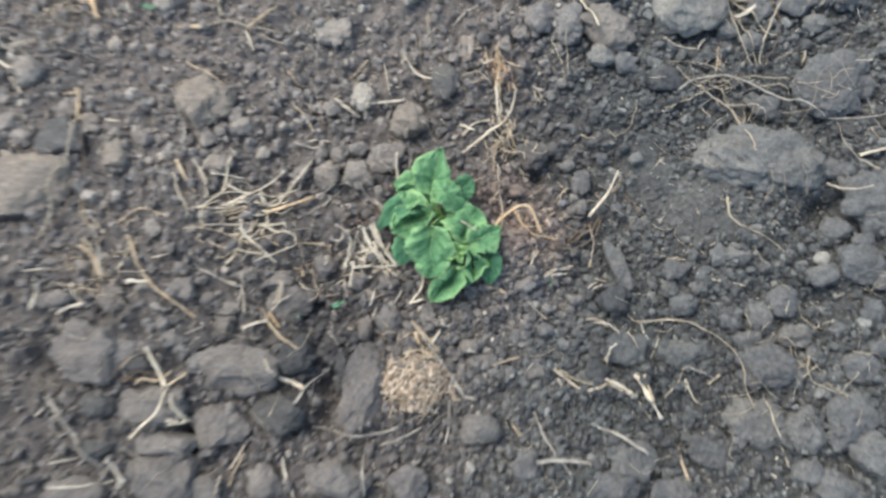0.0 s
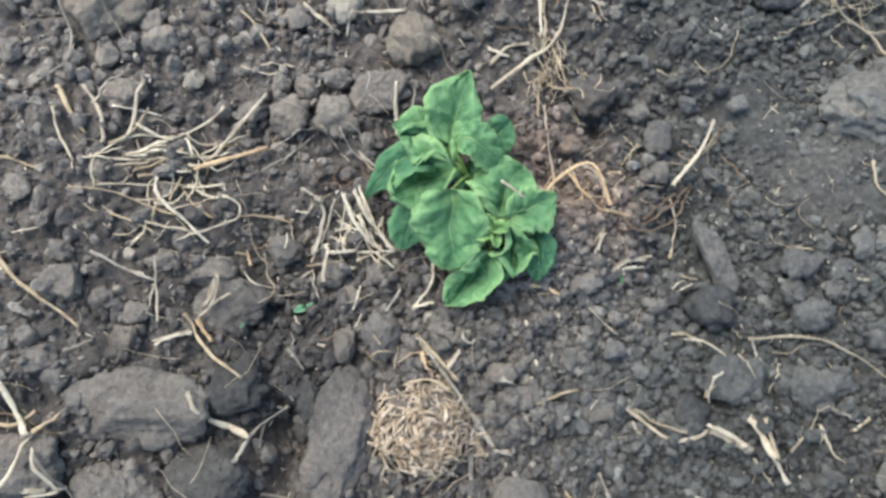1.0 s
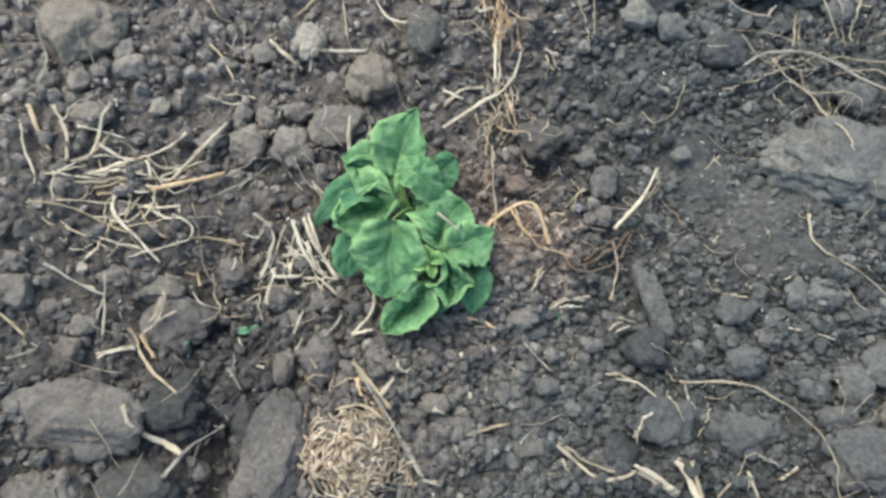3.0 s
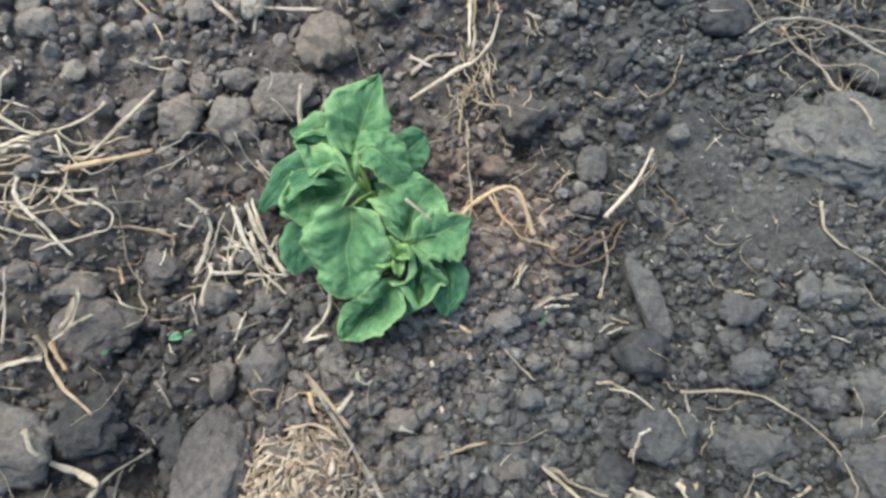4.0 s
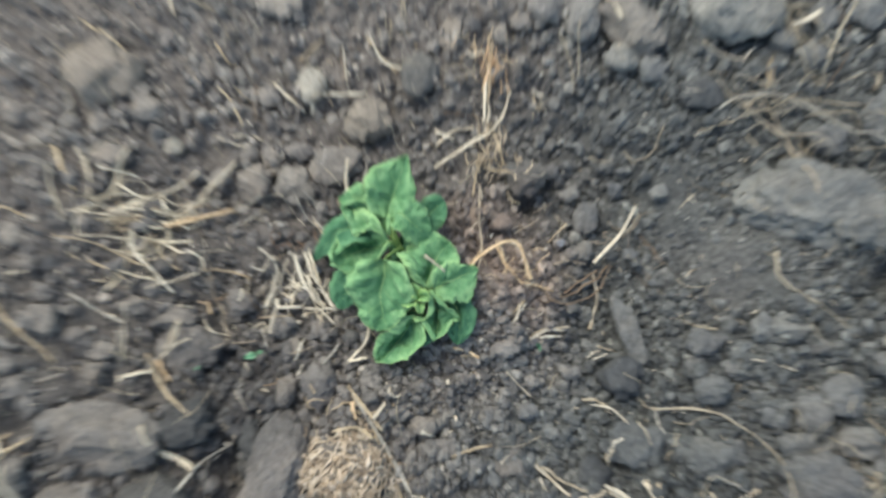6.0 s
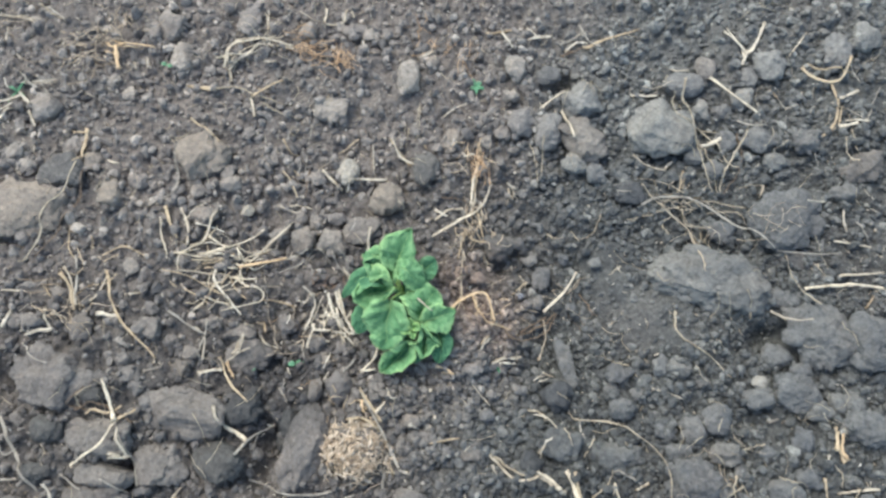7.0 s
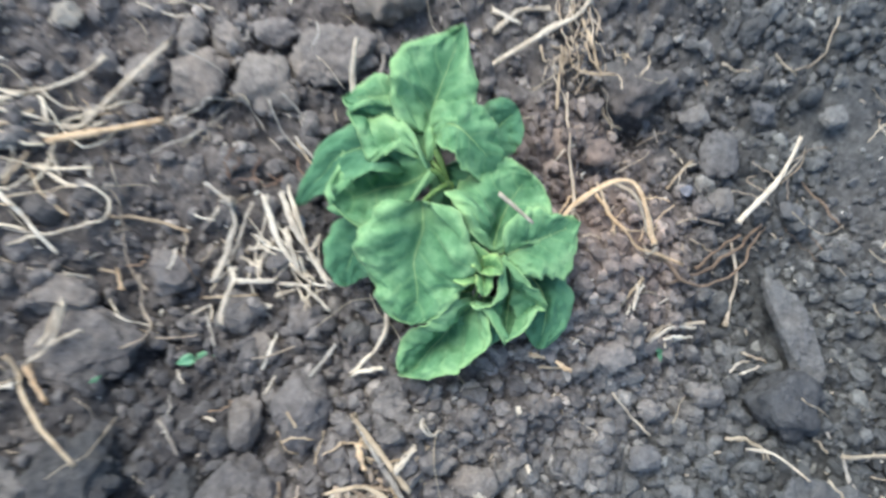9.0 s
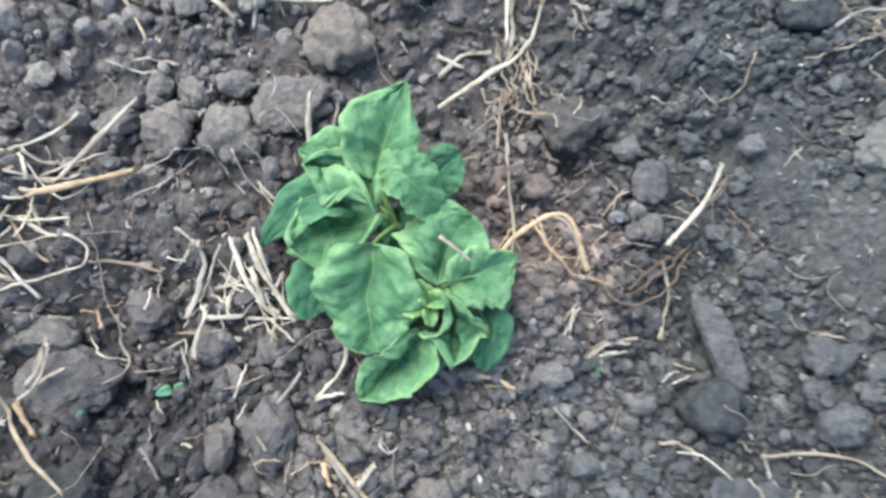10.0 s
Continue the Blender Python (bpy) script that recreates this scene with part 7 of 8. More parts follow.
strand(((0.0620, 0.3340), (0.0700, 0.3082), (0.0740, 0.2909), (0.0730, 0.2762)), 0.0014, ROOT, "root_strand", "thin pale dry root", taper=0.5, wobble=0.0006, lift=0.001)
strand(((-0.0900, 0.3310), (-0.0830, 0.3040), (-0.0780, 0.2850)), 0.0012, ROOT, "root_strand", "thin pale dry root", taper=0.5, wobble=0.0006, lift=0.001)
strand(((-0.1040, 0.2770), (-0.0880, 0.2610), (-0.0670, 0.2520)), 0.0018, WHITE, "straw_stalk", "bent bleached whitish piece of straw", lift=0.001)
strand(((-0.0920, 0.2970), (-0.0870, 0.2740)), 0.0016, ROOT, "root_strand", "thin pale dry root", taper=0.5, wobble=0.0006, lift=0.001)
strand(((-0.1250, 0.2650), (-0.1100, 0.2310)), 0.0014, WHITE, "straw_stalk", "bleached whitish piece of straw", lift=0.001)
strand(((-0.1420, 0.2600), (-0.1500, 0.2360)), 0.0012, ROOT, "root_strand", "thin pale dry root", taper=0.5, wobble=0.0006, lift=0.001)
strand(((-0.0030, 0.2970), (0.0079, 0.2695), (0.0068, 0.2499)), 0.0030, TAN, "straw_stalk", "tan bent dry straw stalk", lift=0.001)
strand(((-0.0380, 0.2650), (-0.0210, 0.2750), (-0.0051, 0.2653)), 0.0018, FIBRE, "root_strand", "fine tan torn rootlet", taper=0.5, wobble=0.0004, lift=0.001)
strand(((-0.0260, 0.2581), (-0.0160, 0.2691)), 0.0014, FIBRE, "root_strand", "fine tan torn rootlet", taper=0.5, wobble=0.0004, lift=0.001)
strand(((0.0009, 0.2595), (0.0029, 0.2812)), 0.0030, ORANGE, "dry_tendril", "torn rusty-orange dry stem", lift=0.001)
strand(((0.0077, 0.2500), (0.0116, 0.2305)), 0.0034, STRAW, "straw_stalk", "pale yellow dry straw stalk", lift=0.001)
strand(((0.1391, 0.1458), (0.1310, 0.1307), (0.1124, 0.1115), (0.0939, 0.0982)), 0.0024, BROWN, "root_strand", "thin brown dry root", taper=0.5, wobble=0.0006, lift=0.001)
strand(((0.1793, 0.1575), (0.1677, 0.1694), (0.1541, 0.1788)), 0.0016, BROWN, "root_strand", "thin brown dry root", taper=0.5, wobble=0.0006, lift=0.001)
strand(((0.1811, 0.0301), (0.1940, 0.0170)), 0.0016, ROOT, "root_strand", "thin pale dry root", taper=0.5, wobble=0.0006, lift=0.001)
strand(((0.1492, 0.0332), (0.1632, 0.0352), (0.1751, 0.0271)), 0.0016, WHITE, "straw_stalk", "bent bleached whitish piece of straw", lift=0.001)
strand(((0.0909, 0.0671), (0.1030, 0.0780), (0.1143, 0.0819)), 0.0018, WHITE, "straw_stalk", "bent bleached whitish piece of straw", lift=0.001)
strand(((0.0979, 0.0706), (0.1091, 0.0754)), 0.0022, WHITE, "straw_stalk", "bleached whitish piece of straw", lift=0.001)
strand(((0.1453, 0.0799), (0.1575, 0.0798)), 0.0016, STRAW, "straw_stalk", "pale yellow dry straw stalk", lift=0.001)
strand(((-0.1143, 0.0193), (-0.1040, 0.0051)), 0.0018, GREY, "straw_stalk", "weathered grey dry stalk", lift=0.001)
strand(((-0.0782, 0.0020), (-0.0771, 0.0200)), 0.0018, WHITE, "straw_stalk", "bleached whitish piece of straw", lift=0.001)
strand(((-0.3320, 0.2000), (-0.3460, 0.1840)), 0.0014, ROOT, "root_strand", "thin pale dry root", taper=0.5, wobble=0.0006, lift=0.001)
strand(((-0.2630, 0.0020), (-0.2411, -0.0030), (-0.2165, -0.0080)), 0.0024, GREY, "straw_stalk", "weathered grey bent dry stalk", lift=0.001)
strand(((0.1026, 0.2330), (0.1208, 0.2335)), 0.0013, ROOT, "root_strand", "thin pale dry root", taper=0.5, wobble=0.0006, lift=0.001)
strand(((0.1813, 0.2056), (0.1900, 0.2201)), 0.0012, ROOT, "root_strand", "thin pale dry root", taper=0.5, wobble=0.0006, lift=0.001)
strand(((0.2301, 0.1322), (0.2455, 0.1239)), 0.0013, ROOT, "root_strand", "thin pale dry root", taper=0.5, wobble=0.0006, lift=0.001)
strand(((0.2105, 0.1135), (0.2285, 0.1157)), 0.0014, ROOT, "root_strand", "thin pale dry root", taper=0.5, wobble=0.0006, lift=0.001)
strand(((0.3194, 0.0588), (0.3377, 0.0539), (0.3488, 0.0410)), 0.0012, ROOT, "root_strand", "thin pale dry root", taper=0.5, wobble=0.0006, lift=0.001)
strand(((0.3629, 0.0400), (0.3760, 0.0290)), 0.0013, ROOT, "root_strand", "thin pale dry root", taper=0.5, wobble=0.0006, lift=0.001)
strand(((0.3387, 0.0489), (0.3529, 0.0320)), 0.0016, FIBRE, "root_strand", "fine tan torn rootlet", taper=0.5, wobble=0.0004, lift=0.001)
strand(((0.3504, 0.0808), (0.3657, 0.0749)), 0.0014, FIBRE, "root_strand", "fine tan torn rootlet", taper=0.5, wobble=0.0004, lift=0.001)
strand(((0.3969, 0.0570), (0.4130, 0.0570)), 0.0012, ROOT, "root_strand", "thin pale dry root", taper=0.5, wobble=0.0006, lift=0.001)
strand(((0.0290, 0.0960), (0.0340, 0.1140), (0.0390, 0.1240), (0.0460, 0.1320), (0.0560, 0.1360), (0.0660, 0.1260), (0.0730, 0.1160), (0.0790, 0.1100)), 0.0029, ORANGE, "dry_tendril", "curled rusty-orange dry stem of a vine", flat=0.6, lift=0.003, arch=0.014)
strand(((0.0530, 0.1370), (0.0630, 0.1340), (0.0700, 0.1240), (0.0760, 0.1130)), 0.0018, STRAW, "dry_tendril", "pale split side of a dry vine stem", flat=0.5, lift=0.006, arch=0.004)
strand(((0.0460, 0.1320), (0.0530, 0.1220), (0.0610, 0.1140), (0.0740, 0.1070), (0.0840, 0.1080), (0.0990, 0.1090)), 0.0021, ORANGE, "dry_tendril", "thin rusty-orange dry stem of a vine", flat=0.6, lift=0.002, arch=0.005)
strand(((0.0210, 0.1730), (0.0280, 0.1540), (0.0330, 0.1400), (0.0380, 0.1250), (0.0380, 0.1050)), 0.0016, FIBRE, "dry_tendril", "long thin pinkish-tan dry stem", flat=0.7, lift=0.003)
strand(((0.0470, 0.1340), (0.0560, 0.1200), (0.0590, 0.1090)), 0.0013, TAN, "dry_tendril", "thin tan split of a dry vine stem", lift=0.002)
strand(((0.0750, 0.1100), (0.0780, 0.1060), (0.0820, 0.1110)), 0.0013, STRAW, "straw_stalk", "short pale bent straw", lift=0.003)
strand(((0.1310, 0.1390), (0.1240, 0.1260), (0.1090, 0.1110)), 0.0021, BROWN, "root_strand", "thin brown dry root", lift=0.002, taper=0.45, wobble=0.0004)
strand(((0.1260, 0.1430), (0.1310, 0.1530), (0.1370, 0.1640), (0.1420, 0.1770), (0.1460, 0.1960)), 0.0036, STRAW, "stick", "pale broken stick with bark shreds", stiff_as=1, taper=0.4, flat=0.7, lift=0.01)
strand(((0.1400, 0.1650), (0.1320, 0.1670), (0.1290, 0.1700), (0.1330, 0.1740)), 0.0009, FIBRE, "root_strand", "fine tan torn rootlet", lift=0.006, taper=0.45, wobble=0.0004)
strand(((0.1370, 0.1610), (0.1270, 0.1610), (0.1180, 0.1600)), 0.0009, FIBRE, "root_strand", "fine tan torn rootlet", lift=0.005, taper=0.45, wobble=0.0004)
strand(((0.1440, 0.1740), (0.1370, 0.1780), (0.1290, 0.1810)), 0.0009, FIBRE, "root_strand", "fine tan torn rootlet", lift=0.006, taper=0.45, wobble=0.0004)
strand(((0.1460, 0.1830), (0.1520, 0.1920), (0.1620, 0.1970)), 0.0009, FIBRE, "root_strand", "fine tan torn rootlet", lift=0.005, taper=0.45, wobble=0.0004)
strand(((0.1450, 0.1790), (0.1490, 0.1720), (0.1500, 0.1650)), 0.0010, FIBRE, "root_strand", "fine tan torn rootlet", lift=0.004, taper=0.45, wobble=0.0004)
strand(((0.1430, 0.1700), (0.1510, 0.1820), (0.1530, 0.1910)), 0.0013, TAN, "straw_stalk", "tan split of a frayed stick", lift=0.006, taper=0.5)
strand(((0.1410, 0.1700), (0.1480, 0.1860), (0.1510, 0.1940)), 0.0010, STRAW, "straw_stalk", "pale split of a frayed stick", lift=0.007, taper=0.5)
strand(((0.0980, 0.1720), (0.0930, 0.1620), (0.0870, 0.1500)), 0.0016, TAN, "straw_stalk", "short tan dry straw stalk", lift=0.002)
strand(((0.1020, 0.1720), (0.0950, 0.1650), (0.0930, 0.1560)), 0.0010, STRAW, "straw_stalk", "short pale yellow dry straw stalk", lift=0.003)
strand(((0.0950, 0.1320), (0.1070, 0.1390), (0.1210, 0.1410)), 0.0016, FIBRE, "straw_stalk", "thin tan dry straw blade", lift=0.002)
strand(((0.1050, 0.1280), (0.1190, 0.1250)), 0.0010, FIBRE, "root_strand", "fine tan torn rootlet", taper=0.45, wobble=0.0004)
strand(((0.0680, 0.1720), (0.0810, 0.1840)), 0.0010, FIBRE, "root_strand", "fine tan torn rootlet", lift=0.002, taper=0.45, wobble=0.0004)
strand(((0.0450, 0.1360), (0.0500, 0.1470), (0.0640, 0.1570)), 0.0009, FIBRE, "root_strand", "fine tan torn rootlet", taper=0.45, wobble=0.0004)
strand(((0.0580, 0.1490), (0.0700, 0.1600), (0.0740, 0.1680)), 0.0009, FIBRE, "root_strand", "fine tan torn rootlet", taper=0.45, wobble=0.0004)
strand(((0.0710, 0.1470), (0.0790, 0.1400)), 0.0010, TAN, "straw_stalk", "short thin tan straw")
strand(((0.0440, 0.1020), (0.0490, 0.1050), (0.0530, 0.1040)), 0.0010, FIBRE, "root_strand", "fine tan torn rootlet", taper=0.45, wobble=0.0004)
strand(((0.0410, 0.1820), (0.0480, 0.1770), (0.0560, 0.1750)), 0.0023, TAN, "husk", "torn tan dry husk", flat=0.3, taper=0.6, lift=0.002)
strand(((0.0750, 0.1050), (0.0840, 0.1060), (0.0930, 0.1100)), 0.0009, FIBRE, "root_strand", "fine tan torn rootlet", taper=0.45, wobble=0.0004)
strand(((0.1360, 0.1440), (0.1410, 0.1390), (0.1480, 0.1380)), 0.0008, GREY, "root_strand", "fine weathered grey rootlet", taper=0.45, wobble=0.0004)
strand(((0.1630, 0.1570), (0.1680, 0.1470), (0.1770, 0.1400)), 0.0008, BROWN, "root_strand", "thin brown dry root", taper=0.45, wobble=0.0004)
strand(((-0.1780, -0.0180), (-0.1750, -0.0090), (-0.1750, 0.0030)), 0.0026, STRAW, "straw_stalk", "pale dry straw stalk lying over a clod", flat=0.5, lift=0.002)
strand(((-0.1740, -0.0140), (-0.1660, -0.0070)), 0.0013, STRAW, "straw_stalk", "short thin pale straw")
strand(((-0.1740, 0.0610), (-0.1670, 0.0540), (-0.1600, 0.0380), (-0.1550, 0.0270), (-0.1460, 0.0210)), 0.0013, FIBRE, "root_strand", "long thin pinkish-tan root", lift=0.002, taper=0.45, wobble=0.0004)
strand(((-0.1720, 0.0240), (-0.1640, 0.0250)), 0.0016, TAN, "straw_stalk", "short tan dry straw stalk", lift=0.002)
strand(((-0.1630, 0.0270), (-0.1590, 0.0180)), 0.0021, ORANGE, "straw_stalk", "short broken rusty straw stalk", lift=0.003)
strand(((-0.1780, 0.0170), (-0.1720, 0.0190)), 0.0021, STRAW, "straw_stalk", "short pale yellow dry straw stalk", lift=0.002)
strand(((-0.1470, 0.0270), (-0.1430, 0.0160), (-0.1350, 0.0060), (-0.1430, -0.0080)), 0.0016, FIBRE, "root_strand", "long bent tan root", lift=0.002, taper=0.45, wobble=0.0004)
strand(((-0.1620, 0.0120), (-0.1490, 0.0070), (-0.1390, 0.0060)), 0.0013, STRAW, "straw_stalk", "thin bent pale straw", lift=0.002)
strand(((-0.1580, 0.0290), (-0.1460, 0.0360)), 0.0010, RUSTY, "root_strand", "thin rusty torn rootlet", lift=0.002, taper=0.45, wobble=0.0004)
strand(((-0.1190, -0.0100), (-0.1160, -0.0140), (-0.1130, -0.0150)), 0.0013, WHITE, "straw_stalk", "short bleached curl of straw", lift=0.002)
strand(((-0.1170, -0.0220), (-0.1140, -0.0280), (-0.1150, -0.0340)), 0.0010, GREY, "root_strand", "fine weathered grey rootlet", lift=0.002, taper=0.45, wobble=0.0004)
strand(((-0.1340, 0.0010), (-0.1220, 0.0040), (-0.1150, 0.0080)), 0.0010, FIBRE, "root_strand", "fine tan torn rootlet", lift=0.002, taper=0.45, wobble=0.0004)
strand(((-0.0950, -0.0230), (-0.0880, -0.0180), (-0.0850, -0.0140)), 0.0010, RUSTY, "root_strand", "thin rusty torn rootlet", lift=0.002, taper=0.45, wobble=0.0004)
strand(((-0.0970, -0.0260), (-0.0910, -0.0260)), 0.0016, STRAW, "straw_stalk", "short pale yellow dry straw stalk", lift=0.002)
strand(((-0.0490, 0.0230), (-0.0520, 0.0130), (-0.0550, 0.0050)), 0.0021, GREY, "straw_stalk", "short weathered grey straw", lift=0.002)
strand(((-0.1630, 0.0470), (-0.1700, 0.0430), (-0.1700, 0.0400)), 0.0010, FIBRE, "root_strand", "fine tan torn rootlet", taper=0.45, wobble=0.0004)
strand(((-0.0830, 0.0050), (-0.0730, 0.0110), (-0.0670, 0.0170)), 0.0010, FIBRE, "root_strand", "fine tan torn rootlet", lift=0.002, taper=0.45, wobble=0.0004)
strand(((-0.1350, 0.0430), (-0.1220, 0.0320), (-0.1190, 0.0240)), 0.0010, BROWN, "root_strand", "thin brown dry root", lift=0.002, taper=0.45, wobble=0.0004)
strand(((-0.0720, 0.0010), (-0.0740, -0.0080)), 0.0013, WHITE, "straw_stalk", "short bleached whitish piece of straw", lift=0.002)
strand(((-0.0300, -0.0400), (-0.0190, -0.0360), (-0.0000, -0.0360)), 0.0031, STRAW, "straw_stalk", "bent pale yellow straw beside the chaff clump", lift=0.006)
strand(((-0.0310, -0.0050), (-0.0160, -0.0150), (0.0030, -0.0290)), 0.0028, TAN, "straw_stalk", "straight tan straw stalk beside the chaff clump", lift=0.005, stiff_as=1)
strand(((-0.0250, -0.0160), (-0.0190, -0.0260)), 0.0031, ORANGE, "straw_stalk", "short broken rusty straw stalk", lift=0.004)
strand(((-0.0060, -0.0220), (-0.0010, -0.0100)), 0.0028, STRAW, "straw_stalk", "short pale yellow dry straw stalk", lift=0.004)
strand(((-0.0010, 0.0030), (-0.0010, -0.0000), (0.0040, -0.0030), (0.0070, -0.0010)), 0.0017, WHITE, "straw_stalk", "short bleached curl of straw", lift=0.005)
strand(((0.0310, -0.0210), (0.0390, -0.0220)), 0.0021, WHITE, "straw_stalk", "short bleached whitish piece of straw", lift=0.004)
strand(((-0.0370, 0.0560), (-0.0340, 0.0430), (-0.0340, 0.0280), (-0.0380, 0.0120)), 0.0024, STRAW, "straw_stalk", "thin bent straw beside the plant", lift=0.007)
strand(((-0.0380, 0.0120), (-0.0250, 0.0190)), 0.0024, STRAW, "straw_stalk", "short pale yellow dry straw stalk", lift=0.006)
strand(((0.1390, 0.0680), (0.1430, 0.0740), (0.1480, 0.0760)), 0.0014, WHITE, "straw_stalk", "short bleached curl of straw", lift=0.004)
strand(((0.1440, 0.0680), (0.1530, 0.0750)), 0.0014, WHITE, "straw_stalk", "short bleached whitish piece of straw", lift=0.004)
strand(((0.0790, 0.0390), (0.0920, 0.0320), (0.1030, 0.0260)), 0.0014, STRAW, "straw_stalk", "thin pale broken straw", lift=0.004)
strand(((0.0760, 0.0770), (0.0760, 0.0890)), 0.0024, WHITE, "straw_stalk", "short frayed bleached piece of straw", lift=0.005)
strand(((0.0380, 0.0200), (0.0400, 0.0170)), 0.0028, WHITE, "straw_stalk", "short bleached whitish piece of straw", lift=0.004)
strand(((0.0520, -0.0040), (0.0540, -0.0070)), 0.0028, WHITE, "straw_stalk", "short bleached whitish piece of straw", lift=0.004)
strand(((0.0360, 0.0440), (0.0460, 0.0440), (0.0570, 0.0420)), 0.0028, ORANGE, "dry_tendril", "torn rusty-orange dry stem", flat=0.4, lift=0.003)


# ---- chaff, past counting ----
def bits(count, seed, spot, size, thick, height, tilt=0.25, flat=0.45, heading=None):
    """Short flat fragments: six-sided slivers, as one set of vertices and faces."""
    rng = np.random.default_rng(seed)
    x, y = spot(rng, count)
    z = height(x, y)
    length, width = rng.uniform(*size, len(x)), rng.uniform(*thick, len(x))
    a0 = rng.uniform(0, 6.283, len(x)) if heading is None else np.arctan2(y, x) + radians(heading) + rng.normal(0, 0.75, len(x))
    t0 = rng.normal(0, tilt, len(x))
    d = np.stack([np.cos(a0) * np.cos(t0), np.sin(a0) * np.cos(t0), np.sin(t0)], -1)
    s = np.stack([-np.sin(a0), np.cos(a0), np.zeros_like(a0)], -1)
    u = np.cross(d, s)
    mid = np.stack([x, y, z + width * 0.45], -1)
    bend = s * (rng.normal(0, 0.17, len(x)) * length)[:, None]
    V = []
    for k, (along, wide) in enumerate(((-0.5, 0.7), (0.0, 1.0), (0.5, 0.55))):
        for sy, sz in ((1, 0), (0, flat), (-1, 0), (0, -flat)):
            V.append(mid + d * (along * length)[:, None] + s * (0.5 * sy * wide * width)[:, None] + u * (sz * wide * width)[:, None] + (bend if k == 1 else 0))
    V = np.stack(V, 1)
    q = [(r * 4 + k, r * 4 + (k + 1) % 4, r * 4 + 4 + (k + 1) % 4, r * 4 + 4 + k) for r in range(2) for k in range(4)]
    q += [(3, 2, 1, 0), (8, 9, 10, 11)]
    F = (np.array(q)[None] + (np.arange(len(x)) * 12)[:, None, None]).reshape(-1, 4)
    U = np.tile(np.array([(k * 0.3, j * 0.25) for k in range(3) for j in range(4)]), (len(x), 1))
    U = U + np.repeat(rng.uniform(0, 20, (len(x), 1)), 12, 0)
    return V.reshape(-1, 3), F, U


def loose(rng, count):
    x, y = bed(rng, count)
    dens = 0.35 + 1.2 * fbm(x, y, 0.11, 2, 90) + 0.45 * (x < 0.02) * (y > -0.02)
    keep = rng.uniform(0, 1, count) < np.clip(dens, 0.06, 1)
    x, y = x[keep], y[keep]
    off_clods = top(x, y) - relief(x, y) < 0.004
    return x[off_clods], y[off_clods]


v, f, uv = bits(3300, 21, loose, (0.003, 0.014), (0.0006, 0.0015), top)
tagged(new("chaff", new_mesh("chaff", v, f, CHAFF, uv)), "scattered short bits of dry straw and chaff", "chaff", kind="stuff")


v, f, uv = bits(1500, 24, loose, (0.0016, 0.0042), (0.0009, 0.0019), relief, 0.4)
tagged(new("pale_flecks", new_mesh("pale_flecks", v + (0, 0, 0.0025), f, LITTER_FLECKS, uv)), "tiny whitish flecks of husk strewn over the soil", "chaff", kind="stuff")


def hairs(count, seed, label):
    """Hair-thin roots combed out of the earth."""
    rng = np.random.default_rng(seed)
    Vs, Fs, Us, at = [], [], [], 0
    for _ in range(count):
        x, y = rng.uniform(-0.6, 0.5), rng.uniform(-0.24, 0.6)
        a0, step, pts = rng.uniform(0, 6.283), rng.uniform(0.004, 0.010), []
        for _ in range(5):
            pts.append((x, y))
            a0 += rng.normal(0, 0.5)
            x, y = x + math.cos(a0) * step, y + math.sin(a0) * step
        line = laid(pts, 0.0004, 9, 0.0006)
        vv, ff, uu = tube(line, np.linspace(0.00045, 0.0002, 9), 4)
        Vs.append(vv), Fs.append(ff + at), Us.append(uu)
        at += len(vv)
    tagged(new("root_hairs", new_mesh("root_hairs", np.vstack(Vs), np.vstack(Fs), ROOT, np.vstack(Us))), label, "roots", kind="stuff")


hairs(260, 33, "hair-thin pale roots loose on the soil")


# ---- clump of chopped straw pressed into the soil ----
def chaff_clump(x, y, r):
    base = new("chaff_clump")
    base.location = (x, y, 0)
    tagged(base, "rounded clump of chopped golden chaff and straw bits on the soil", "chaff clump")
    rng = np.random.default_rng(77)
    v, f = chunk(4, rng, 5, 0.8)
    v = v * (r * 0.90, r * 0.94, r * 0.46) + (0, 0, 0.002)
    part("mound", new_mesh("mound", v, f, TAN_CLOD), base, "brown earthy core of the clump")

    def spot(g, n):
        a0 = g.uniform(0, 6.283, n)
        edge = r * (1 + 0.12 * np.sin(2 * a0 + 1) + 0.16 * np.sin(5 * a0) + 0.10 * np.sin(9 * a0 + 2) + g.normal(0, 0.17, n))
        d = edge * np.sqrt(g.uniform(0, 1.0, n))
        return d * np.cos(a0), d * np.sin(a0)

    def height(px, py):
        return 0.003 + r * 0.43 * np.sqrt(np.clip(1.0 - (px * px + py * py) / r ** 2, 0.0, 1)) + 0.003 * fbm(px, py, 0.008, 1, 4)

    for count, seed, long, wide, name in ((260, 78, (0.007, 0.018), (0.0013, 0.0032), "chopped_straw"), (120, 79, (0.014, 0.030), (0.0009, 0.0018), "loose_straw"), (45, 80, (0.006, 0.013), (0.0034, 0.0056), "chaff")):
        v, f, uv = bits(count, seed, spot, long, wide, height, 0.45, 0.25, 70)
        tagged(part(name, new_mesh(name, v, f, CLUMP, uv), base), kind="stuff")


chaff_clump(-0.0136, -0.0654, 0.0316)


